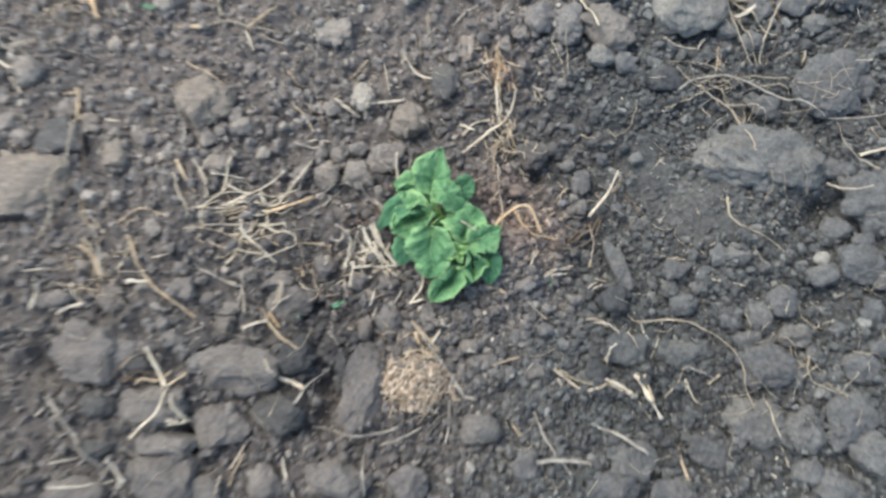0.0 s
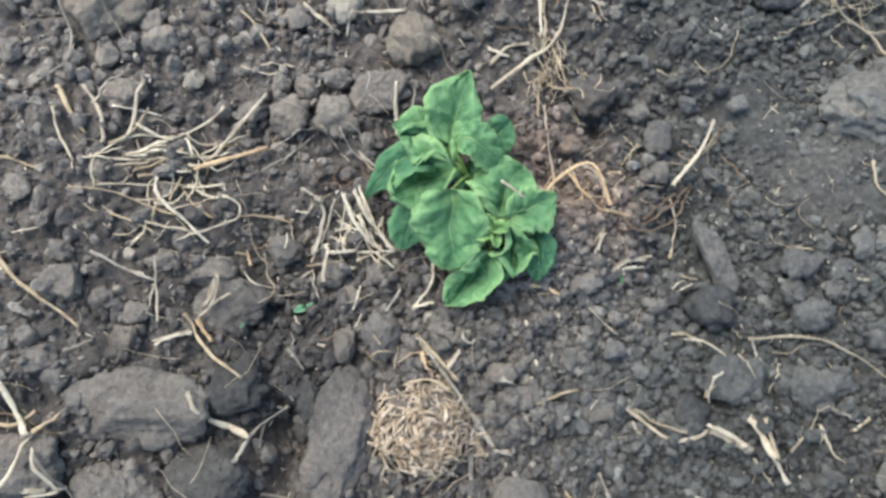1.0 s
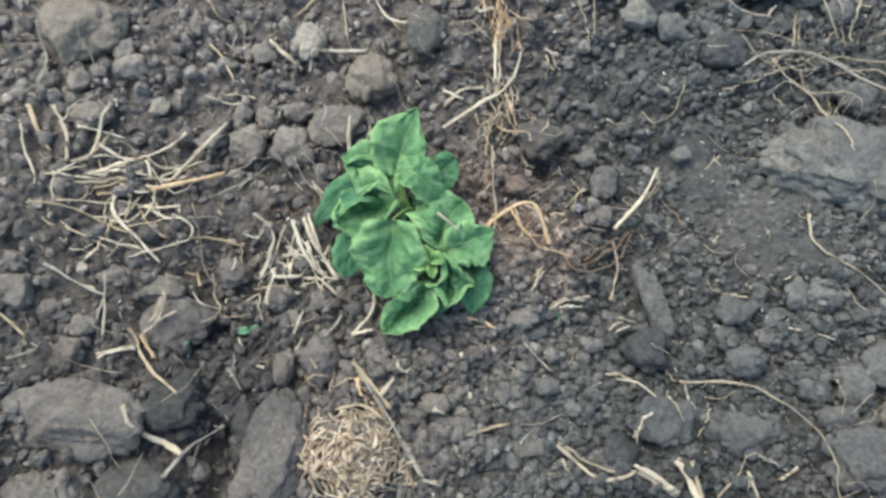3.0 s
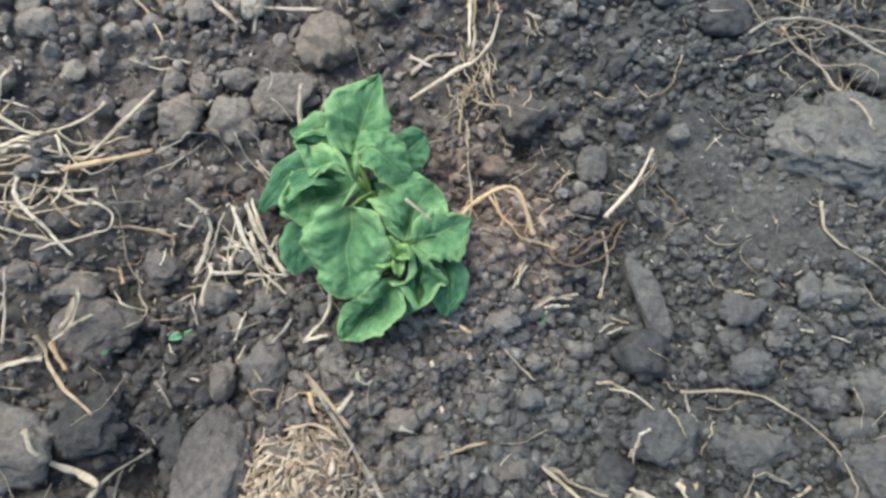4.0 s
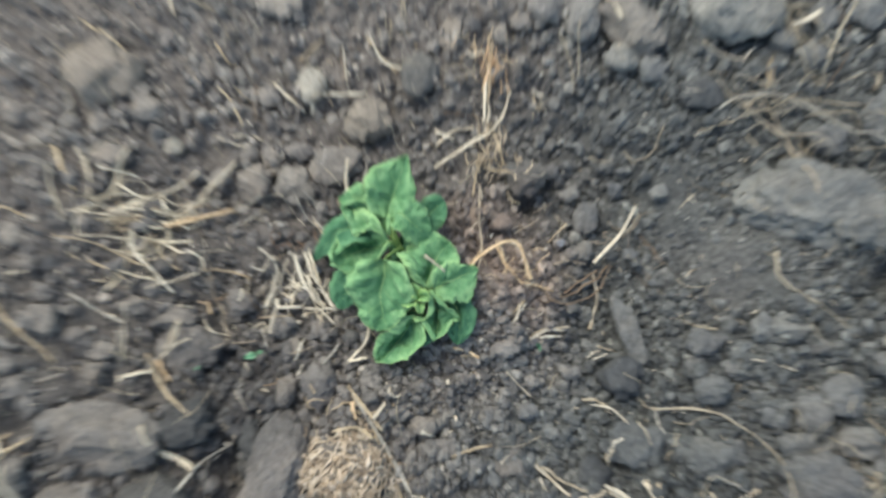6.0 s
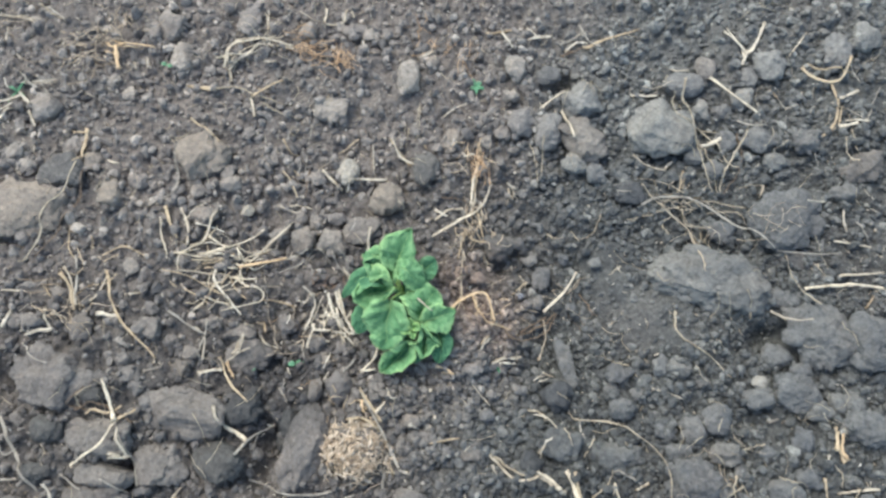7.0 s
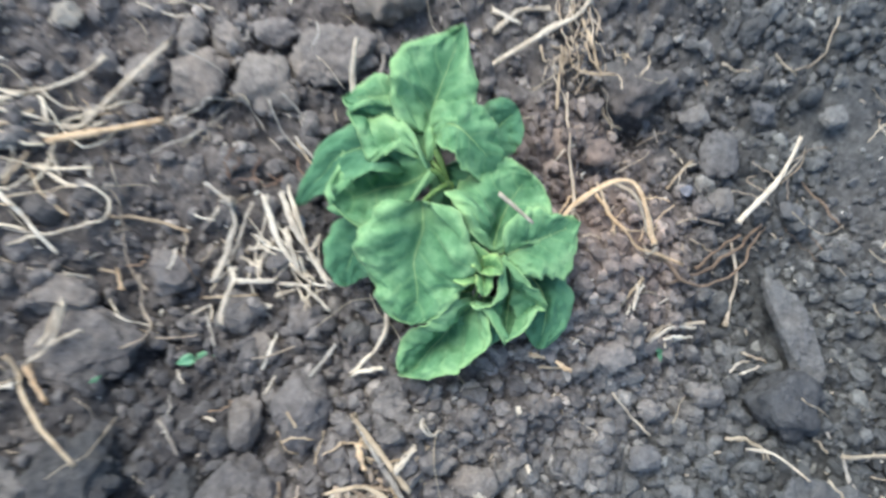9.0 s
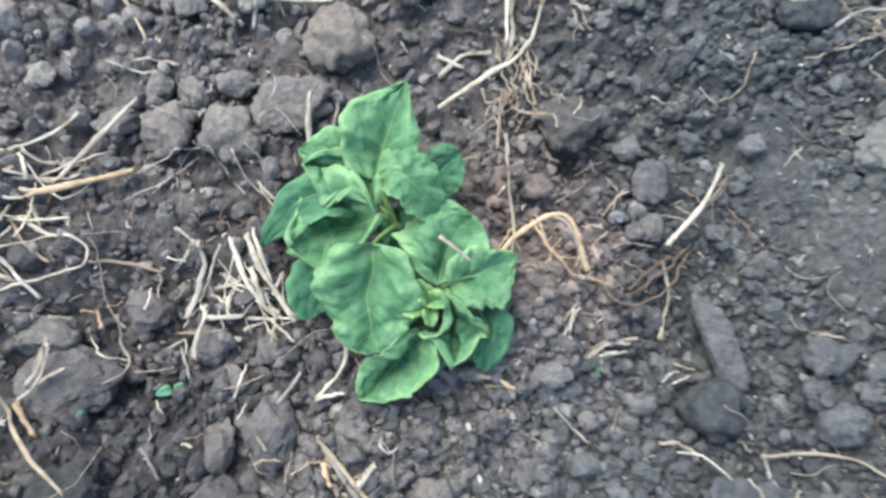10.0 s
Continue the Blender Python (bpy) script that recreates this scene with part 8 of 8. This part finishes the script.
# ---- drifts of thin broken straw and torn rootlets ----
LITTER = {"STRAW": fibre("pale_litter", (0.66, 0.585, 0.45), (0.44, 0.37, 0.27), (0.78, 0.72, 0.60), island=True), "WHITE": fibre("bleached_litter", (0.66, 0.605, 0.50), (0.46, 0.40, 0.32), (0.78, 0.735, 0.64), island=True), "TAN": fibre("tan_litter", (0.56, 0.455, 0.32), (0.34, 0.26, 0.17), (0.70, 0.61, 0.47), island=True), "RUSTY": fibre("rusty_litter", (0.54, 0.37, 0.235), (0.34, 0.22, 0.135), (0.66, 0.51, 0.36), island=True), "FIBRE": fibre("tan_rootlets", (0.50, 0.42, 0.32), (0.32, 0.255, 0.19), (0.64, 0.555, 0.45), island=True), "ROOT": fibre("pale_rootlets", (0.50, 0.44, 0.34), (0.32, 0.26, 0.19), (0.66, 0.60, 0.49), island=True), "GREY": fibre("grey_litter", (0.42, 0.395, 0.345), (0.25, 0.225, 0.20), (0.58, 0.55, 0.49), island=True), "BROWN": fibre("brown_rootlets", (0.24, 0.165, 0.125), (0.13, 0.085, 0.064), (0.38, 0.285, 0.22), island=True), "ORANGE": fibre("rusty_fibres", (0.74, 0.58, 0.40), (0.52, 0.35, 0.20), (0.86, 0.76, 0.61), island=True)}


def drift(x, y, spread, count, seed, material, name, label, size, width, heading=None):
    """A patch of fine litter, too tangled to count."""
    rng = np.random.default_rng(seed)
    V, F, U, at = [], [], [], 0
    for _ in range(count):
        px, py = x + rng.normal(0, spread), y + rng.normal(0, spread * 0.7)
        a0 = rng.uniform(0, 6.283) if heading is None else radians(heading) + rng.normal(0, 0.45)
        half = rng.uniform(*size) * 0.5
        k = rng.normal(0, 0.3) * half
        c, s = math.cos(a0), math.sin(a0)
        v, f, uv, mid = stem_mesh(((px - c * half, py - s * half), (px - s * k, py + c * k), (px + c * half, py + s * half)), rng.uniform(*width), lift=rng.uniform(0, 0.004), flat=0.5, taper=0.4, wobble=0.0003)
        V.append(v), F.append(f + at), U.append(uv)
        at += len(v)
    tagged(new(name, new_mesh(name, np.vstack(V), np.vstack(F), LITTER[material], np.vstack(U))), label, "litter", kind="stuff")


drift(-0.2346, 0.0679, 0.0316, 15, 301, "STRAW", "straw_litter", "thin bent pale straw in a loose pile", (0.014, 0.040), (0.0011, 0.0024), 45)
drift(-0.2433, 0.0719, 0.0285, 7, 332, "WHITE", "straw_litter", "thin bleached straw in a loose pile", (0.012, 0.035), (0.0010, 0.0020), 30)
drift(-0.2177, 0.0528, 0.0285, 8, 302, "TAN", "straw_litter", "thin tan straw in a loose pile", (0.010, 0.03), (0.0009, 0.0016))
drift(-0.0873, 0.0567, 0.0126, 22, 303, "WHITE", "straw_litter", "thin splintered whitish straw beside the plant", (0.010, 0.030), (0.0008, 0.0020), -42)
drift(-0.1030, 0.0470, 0.0114, 9, 331, "WHITE", "straw_litter", "thin splintered whitish straw beside the plant", (0.008, 0.022), (0.0008, 0.0016), 75)
drift(0.0262, 0.1997, 0.0114, 22, 304, "TAN", "rootlets", "torn tan rootlets under broken straw", (0.006, 0.018), (0.0006, 0.0013), 109)
drift(0.0014, 0.2799, 0.0070, 16, 336, "RUSTY", "rootlets", "torn rusty rootlets combed out of the soil", (0.018, 0.040), (0.0008, 0.0015), 108)
drift(0.0176, 0.2219, 0.0089, 14, 337, "FIBRE", "rootlets", "torn tan rootlets under broken straw", (0.014, 0.032), (0.0008, 0.0015), 112)
drift(-0.0030, 0.2894, 0.0101, 10, 316, "ORANGE", "rootlets", "torn rusty rootlets combed out of the soil", (0.010, 0.028), (0.0006, 0.0012), 105)
drift(-0.2316, 0.3491, 0.0170, 34, 305, "RUSTY", "rootlets", "fine rusty rootlets matted on the soil", (0.014, 0.034), (0.0007, 0.0013), 15)
drift(-0.1963, 0.3496, 0.0080, 22, 321, "RUSTY", "rootlets", "fine rusty rootlets matted on the soil", (0.012, 0.026), (0.0007, 0.0013), 125)
drift(-0.1393, 0.4187, 0.0253, 8, 322, "RUSTY", "rootlets", "fine rusty rootlets matted on the soil", (0.010, 0.024), (0.0007, 0.0013))
drift(-0.2973, 0.3449, 0.0190, 8, 306, "ROOT", "rootlets", "fine pale rootlets matted on the soil", (0.012, 0.04), (0.0006, 0.001), 20)
drift(-0.4919, 0.2884, 0.0190, 18, 307, "FIBRE", "rootlets", "fine tan rootlets matted on the soil", (0.014, 0.04), (0.0007, 0.0013), 10)
drift(-0.5017, 0.2524, 0.0139, 9, 323, "FIBRE", "rootlets", "fine tan rootlets matted on the soil", (0.010, 0.03), (0.0007, 0.0013), 60)
drift(-0.6082, 0.2733, 0.0158, 8, 324, "FIBRE", "rootlets", "fine tan rootlets matted on the soil", (0.012, 0.03), (0.0007, 0.0013), 10)
drift(-0.4819, 0.3166, 0.0139, 8, 325, "FIBRE", "rootlets", "fine tan rootlets matted on the soil", (0.012, 0.03), (0.0007, 0.0013), 110)
drift(0.3045, 0.3196, 0.0379, 14, 308, "ROOT", "rootlets", "fine pale rootlets hanging over a clod", (0.012, 0.04), (0.0004, 0.0008))
drift(0.2264, 0.3067, 0.0112, 14, 333, "ROOT", "rootlets", "frayed pale rootlets of a torn root", (0.012, 0.035), (0.0005, 0.0011), 10)
drift(0.2711, 0.2760, 0.0095, 10, 334, "ROOT", "rootlets", "frayed pale rootlets of a torn root", (0.010, 0.03), (0.0005, 0.0010), -50)
drift(0.0181, 0.1949, 0.0069, 14, 335, "FIBRE", "rootlets", "torn tan rootlets under broken straw", (0.006, 0.018), (0.0006, 0.0012), 60)
drift(0.3747, 0.4432, 0.0379, 8, 309, "GREY", "straw_litter", "thin grey broken straw between clods", (0.010, 0.03), (0.0008, 0.0016))
drift(-0.2029, 0.2217, 0.0443, 12, 310, "GREY", "rootlets", "fine weathered rootlets loose on the soil", (0.008, 0.025), (0.0007, 0.0013), 80)
drift(-0.3666, 0.0104, 0.0443, 12, 311, "TAN", "straw_litter", "thin broken tan straw on the soil", (0.008, 0.025), (0.0008, 0.0015))
drift(0.0662, 0.1239, 0.0114, 5, 312, "ORANGE", "stem_fibres", "thin rusty-orange split fibres of a dry stem", (0.010, 0.025), (0.0007, 0.0013), 60)
drift(0.3641, 0.0457, 0.0379, 8, 313, "ROOT", "rootlets", "fine pale rootlets between clods", (0.010, 0.03), (0.0004, 0.0008))
drift(-0.1049, 0.0924, 0.0082, 12, 315, "BROWN", "rootlets", "reddish-brown rotted rootlets beside the plant", (0.005, 0.014), (0.0007, 0.0014))
drift(-0.0295, -0.0153, 0.0190, 6, 314, "TAN", "straw_litter", "short tan straw beside a chaff clump", (0.008, 0.02), (0.0008, 0.0016))

drift(-0.3660, -0.0370, 0.0200, 18, 341, "FIBRE", "rootlets", "fine tan rootlets matted on the soil", (0.014, 0.040), (0.0007, 0.0013), 10)
drift(-0.5100, 0.2660, 0.0260, 22, 342, "FIBRE", "rootlets", "fine tan rootlets matted on the soil", (0.014, 0.040), (0.0007, 0.0012), 25)
drift(-0.0760, 0.4120, 0.0180, 16, 343, "RUSTY", "rootlets", "fine rusty rootlets matted on the soil", (0.012, 0.030), (0.0006, 0.0011), 100)


# ---- leaves ----
def blade(base, mid, tip, wide, left=(40, 20, -50), right=(40, 20, -50), widest=0.42, point=0.4, ripple=0.06, quilt=0.032, blister=0.125, seed=0, nu=56, nv=18):
    """A potato leaflet on a bent midrib. wide: breadth of the left and right half; left, right: how steeply
    each half rises from the midrib at the stalk and at the tip, and by how much it bends over to its rim, in degrees. Two skins."""
    rng = np.random.default_rng(seed)
    base, mid, tip = (np.array(q, float) for q in (base, mid, tip))
    u = np.linspace(0, 1, nu)
    ctrl = 2 * mid - 0.5 * (base + tip)
    spine = ((1 - u) ** 2)[:, None] * base + (2 * u * (1 - u))[:, None] * ctrl + (u ** 2)[:, None] * tip
    length = np.linalg.norm(np.diff(spine, axis=0), axis=1).sum()
    T = np.gradient(spine, axis=0)
    T /= np.linalg.norm(T, axis=1)[:, None]
    S = np.cross((0, 0, 1.0), T)
    S /= np.linalg.norm(S, axis=1)[:, None]
    N = np.cross(T, S)
    k = math.log(0.5) / math.log(widest)
    hump = np.clip(np.sin(np.pi * u ** k), 0, 1)
    shape = np.maximum(np.where(u < widest, hump ** 0.36, hump ** (0.42 + 0.55 * point)), 0.02 * (1 - u))
    s = np.linspace(0, 1, nv + 1)
    halves = []
    for sign, w0, (rise, last, bend) in ((1, wide[0], left), (-1, wide[1], right)):
        ph = rng.uniform(0, 6.28, 5)
        f1, f2, f3 = rng.uniform(7, 10), rng.uniform(15, 20), rng.uniform(36, 46)
        U, A = np.meshgrid(u, s, indexing="ij")
        sway = 1 + 0.18 * np.sin(U * rng.uniform(3, 6) + ph[3])
        ang = np.radians((rise + (last - rise) * U) * sway * (1.12 - 0.95 * np.exp(-A / 0.16)) + bend * A ** 1.8)
        step = w0 * shape[:, None] / nv
        out = np.concatenate([np.zeros((nu, 1)), np.cumsum(np.cos(ang[:, 1:]) * step, 1)], 1)
        up = np.concatenate([np.zeros((nu, 1)), np.cumsum(np.sin(ang[:, 1:]) * step, 1)], 1)
        rim = np.clip(A - 0.4, 0, 1) ** 1.6 * 2.2
        wave = ripple * w0 * (np.sin(U * f1 + ph[0]) + 0.55 * np.sin(U * f2 + ph[1]) + 0.25 * np.sin(U * f3 + ph[2])) * rim * np.clip(shape[:, None] * 1.4, 0, 1)
        puff = quilt * w0 * (2 * np.abs(np.sin((U - 0.34 * A) * 4.5 * np.pi)) ** 0.6 - 1.1) * np.clip(A * 2.6, 0, 1) * (1 - 0.45 * A) * shape[:, None] * 1.6
        lump = blister * w0 * (1.4 * value_noise(U * 5 + seed, A * 2.2 + sign * 7.7 + seed, seed) + value_noise(U * 10 + seed, A * 4.6 + sign * 3.1, seed + 5) + 0.5 * value_noise(U * 21, A * 10 + sign, seed + 9)) * np.clip(A * 3, 0, 1)
        out = out * (1 + (0.035 * np.sin(U * f1 * 1.3 + ph[4]) + 0.07 * np.sin(U * 5 + ph[0]) + 0.022 * np.sin(U * f3 + ph[1])) * A)
        nrm_o, nrm_u = -np.sin(ang), np.cos(ang)
        d = wave + puff + lump - 0.05 * w0 * np.exp(-(A / 0.12) ** 2) * shape[:, None]
        halves.append(spine[:, None] + S[:, None] * (sign * (out + nrm_o * d))[..., None] + N[:, None] * (up + nrm_u * d)[..., None])
    P = np.concatenate([halves[1][:, :0:-1], halves[0]], 1)
    P[:, nv] = 0.5 * (halves[0][:, 0] + halves[1][:, 0])
    flatP = P.reshape(-1, 3)
    warp = np.stack([noise3(flatP, 0.013, np.array((seed * 3.1, axis * 17.0, 5.0)), 13) for axis in range(3)], -1)
    P = P + (warp * (0.0042, 0.0042, 0.0055)).reshape(P.shape) * np.clip(u * 4, 0, 1)[:, None, None]
    V = np.broadcast_to(np.concatenate([-s[:0:-1], s]), P.shape[:2])
    U = np.broadcast_to(u[:, None], P.shape[:2])
    n, m = U.shape
    idx = np.arange(n * m).reshape(n, m)
    q = np.stack([idx[:-1, :-1], idx[1:, :-1], idx[1:, 1:], idx[:-1, 1:]], -1).reshape(-1, 4)
    du, dv = np.gradient(P, axis=0), np.gradient(P, axis=1)
    nn = np.cross(du, dv)
    nn /= np.linalg.norm(nn, axis=2)[..., None] + 1e-12
    under = P - nn * 0.00045
    verts = np.vstack([P.reshape(-1, 3), under.reshape(-1, 3)])
    ring = np.concatenate([idx[0, :-1], idx[:-1, -1], idx[-1, :0:-1], idx[:0:-1, 0]])
    nxt = np.roll(ring, -1)
    off = n * m
    faces = np.concatenate([q, q[:, ::-1] + off, np.stack([ring, nxt, nxt + off, ring + off], -1)])
    uv = np.stack([U.ravel(), V.ravel() * 0.5 + 0.5], -1)
    return verts, faces, np.vstack([uv, uv]), P[: int(n * 0.86), nv]


def stalk(points, thick, thin, material, name, parent, label=""):
    line = curve_through(points, 14)
    v, f, uv = tube(line, np.linspace(thick, thin, 14), 8)
    return part(name, new_mesh(name, v, f, material, uv), parent, label)


def plant_leaf(parent, root, base, mid, tip, wide, material=LEAF, label="", **shape):
    """One leaflet with its stalk from the stem."""
    v, f, uv, rib = blade(base, mid, tip, wide, **shape)
    leaf = part("leaf", new_mesh("leaf", v, f, material, uv), parent, label)
    v, f, uv = tube(rib, np.linspace(0.0006, 0.0001, len(rib)), 6)
    part("midrib", new_mesh("midrib", v, f, RIB, uv), leaf, "pale yellowish-green midrib")
    half = tuple((a0 * 0.45 + b0 * 0.55) for a0, b0 in zip(root, base))
    stalk((root, (half[0], half[1], half[2] + 0.003), base), 0.0014, 0.0009, STALK, "leaf_stalk", parent)
    return leaf


potato_plant = new("potato_plant")
potato_plant.location = (0, 0, 0)
tagged(potato_plant, "young potato plant with crowded quilted green leaves growing from the soil", "plant")
BACK, FRONT = (-0.021, 0.101), (0.004, 0.073)      # its two shoots
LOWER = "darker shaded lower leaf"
for x, y in (BACK, FRONT):
    stalk(((x + 0.003, y - 0.004, -0.012), (x + 0.001, y - 0.001, 0.02), (x, y, 0.043)), 0.0042, 0.0028, STALK, "stem", potato_plant, "thick pale green stem")


def back_leaf(z, *spec, **shape):
    plant_leaf(potato_plant, (*BACK, z), *spec, **shape)


def front_leaf(z, *spec, **shape):
    plant_leaf(potato_plant, (*FRONT, z), *spec, **shape)


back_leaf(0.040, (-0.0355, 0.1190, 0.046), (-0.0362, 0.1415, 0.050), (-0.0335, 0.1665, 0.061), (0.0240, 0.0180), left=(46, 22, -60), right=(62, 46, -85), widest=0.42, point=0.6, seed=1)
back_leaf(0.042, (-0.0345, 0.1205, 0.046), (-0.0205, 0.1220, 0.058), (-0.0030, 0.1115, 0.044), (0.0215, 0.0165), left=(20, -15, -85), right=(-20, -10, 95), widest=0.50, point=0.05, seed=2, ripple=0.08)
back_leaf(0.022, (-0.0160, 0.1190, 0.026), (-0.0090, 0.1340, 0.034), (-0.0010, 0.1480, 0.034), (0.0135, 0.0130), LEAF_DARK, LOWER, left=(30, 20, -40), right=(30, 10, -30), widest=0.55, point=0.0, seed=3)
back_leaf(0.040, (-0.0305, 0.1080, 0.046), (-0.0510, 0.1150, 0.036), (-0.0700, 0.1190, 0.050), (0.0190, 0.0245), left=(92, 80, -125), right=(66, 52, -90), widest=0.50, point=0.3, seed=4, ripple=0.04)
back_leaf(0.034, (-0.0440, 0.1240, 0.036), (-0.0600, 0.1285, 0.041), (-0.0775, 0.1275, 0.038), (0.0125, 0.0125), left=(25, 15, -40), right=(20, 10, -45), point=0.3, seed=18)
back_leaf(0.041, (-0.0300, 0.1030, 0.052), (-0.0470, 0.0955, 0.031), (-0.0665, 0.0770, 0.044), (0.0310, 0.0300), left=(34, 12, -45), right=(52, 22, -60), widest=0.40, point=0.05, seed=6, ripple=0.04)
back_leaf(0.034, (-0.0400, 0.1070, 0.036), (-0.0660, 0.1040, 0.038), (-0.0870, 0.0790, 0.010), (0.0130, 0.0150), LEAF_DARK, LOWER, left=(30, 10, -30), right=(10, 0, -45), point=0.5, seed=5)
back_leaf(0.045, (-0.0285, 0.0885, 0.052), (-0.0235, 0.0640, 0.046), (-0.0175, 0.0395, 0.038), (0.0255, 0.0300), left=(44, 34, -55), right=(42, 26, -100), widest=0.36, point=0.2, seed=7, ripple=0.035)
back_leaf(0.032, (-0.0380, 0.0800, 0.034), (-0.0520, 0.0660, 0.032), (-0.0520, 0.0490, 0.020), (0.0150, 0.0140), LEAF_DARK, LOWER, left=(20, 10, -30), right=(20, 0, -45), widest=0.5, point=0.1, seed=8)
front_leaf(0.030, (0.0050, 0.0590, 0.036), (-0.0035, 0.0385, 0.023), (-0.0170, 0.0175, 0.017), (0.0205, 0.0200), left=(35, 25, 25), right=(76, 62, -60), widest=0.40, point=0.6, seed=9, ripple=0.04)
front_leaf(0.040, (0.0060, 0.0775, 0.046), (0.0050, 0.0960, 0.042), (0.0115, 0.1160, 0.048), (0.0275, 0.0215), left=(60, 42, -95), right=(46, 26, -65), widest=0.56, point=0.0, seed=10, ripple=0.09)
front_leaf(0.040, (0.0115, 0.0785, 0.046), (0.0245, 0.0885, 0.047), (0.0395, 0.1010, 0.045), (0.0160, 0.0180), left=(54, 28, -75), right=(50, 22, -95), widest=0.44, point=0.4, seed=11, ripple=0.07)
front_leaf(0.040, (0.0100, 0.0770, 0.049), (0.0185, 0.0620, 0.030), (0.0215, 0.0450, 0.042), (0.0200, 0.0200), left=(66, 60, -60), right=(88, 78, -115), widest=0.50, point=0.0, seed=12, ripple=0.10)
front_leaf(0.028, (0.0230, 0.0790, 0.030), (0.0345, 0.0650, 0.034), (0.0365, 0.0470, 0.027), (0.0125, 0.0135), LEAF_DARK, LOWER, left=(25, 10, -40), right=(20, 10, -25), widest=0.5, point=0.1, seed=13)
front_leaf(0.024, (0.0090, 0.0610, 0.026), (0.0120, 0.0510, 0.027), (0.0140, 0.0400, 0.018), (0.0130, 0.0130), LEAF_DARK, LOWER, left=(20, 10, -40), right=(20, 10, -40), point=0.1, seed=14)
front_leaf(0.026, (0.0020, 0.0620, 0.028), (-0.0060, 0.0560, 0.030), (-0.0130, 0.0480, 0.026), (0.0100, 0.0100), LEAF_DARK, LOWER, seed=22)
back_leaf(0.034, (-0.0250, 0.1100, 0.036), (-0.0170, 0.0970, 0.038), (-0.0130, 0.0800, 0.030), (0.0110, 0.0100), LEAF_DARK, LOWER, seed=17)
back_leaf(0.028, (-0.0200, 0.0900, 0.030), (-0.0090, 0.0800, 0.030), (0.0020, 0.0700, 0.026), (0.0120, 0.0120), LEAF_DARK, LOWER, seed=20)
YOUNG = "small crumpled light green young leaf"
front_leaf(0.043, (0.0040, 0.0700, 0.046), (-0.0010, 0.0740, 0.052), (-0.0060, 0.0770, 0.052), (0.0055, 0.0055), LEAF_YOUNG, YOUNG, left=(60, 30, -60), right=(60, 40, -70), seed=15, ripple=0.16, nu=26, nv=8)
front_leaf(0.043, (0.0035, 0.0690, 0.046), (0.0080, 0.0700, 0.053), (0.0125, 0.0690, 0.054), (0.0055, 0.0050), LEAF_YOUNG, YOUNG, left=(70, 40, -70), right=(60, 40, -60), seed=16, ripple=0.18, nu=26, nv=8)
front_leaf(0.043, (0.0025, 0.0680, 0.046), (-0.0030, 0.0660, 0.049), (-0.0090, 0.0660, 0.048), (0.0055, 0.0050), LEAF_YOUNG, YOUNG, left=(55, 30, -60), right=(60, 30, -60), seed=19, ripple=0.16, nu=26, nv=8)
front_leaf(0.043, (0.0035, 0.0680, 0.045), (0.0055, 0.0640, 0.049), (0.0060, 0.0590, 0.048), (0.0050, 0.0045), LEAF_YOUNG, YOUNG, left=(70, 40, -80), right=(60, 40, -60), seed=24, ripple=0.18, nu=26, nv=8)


# ---- bit of straw caught on a leaf ----
v, f, uv = tube(curve_through(((0.0000, 0.0966, 0.0690), (0.0084, 0.0936, 0.0665), (0.0168, 0.0907, 0.0630)), 10), np.linspace(0.0010, 0.0007, 10), 7, 0.6)
tagged(new("straw_stalk", new_mesh("straw_stalk", v, f, STRAW, uv)), "thin pale straw lying across a potato leaf", "straw", "straw on the soil")


# ---- weed sprouts ----
def sprout(x, y, size, leaves, turn, label, material=SPROUT, up=0.5, slim=0.28):
    base = new("weed_sprout")
    base.location = (x, y, float(top(x, y)))
    tagged(base, label, "sprout", "weed sprouts")
    stalk(((0, 0, -0.003), (0, 0, size * 0.2), (0, 0, size * up)), size * 0.06, size * 0.05, STALK, "stem", base)
    for k in range(leaves):
        a0 = radians(turn + 360 * k / leaves)
        r = size * (0.9 if k % 2 else 1.1)
        out = lambda d, z: (math.cos(a0) * r * d, math.sin(a0) * r * d, size * (up + z))
        v, f, uv, rib = blade(out(0.04, 0), out(0.5, 0.12), out(1, 0.12), (size * slim, size * slim), seed=k + 3, nu=10, nv=4)
        part("leaf", new_mesh("leaf", v, f, material, uv), base)


sprout(-0.1134, -0.0027, 0.0107, 2, 35, "tiny two-leaved bright green weed sprout", up=0.45)
sprout(-0.0343, 0.3750, 0.0095, 5, 0, "tiny star-shaped pale green weed sprout")
sprout(-0.3981, 0.2751, 0.0089, 2, 15, "tiny green weed sprout beside a clod")
sprout(0.0993, 0.0654, 0.0053, 3, 60, "minute bluish-green weed sprout")
sprout(-0.1501, -0.0247, 0.0033, 2, 60, "minute green weed sprout")
sprout(-0.5641, 0.1849, 0.0164, 4, 80, "small tuft of green grass with dry white blades", up=0.3, slim=0.11)
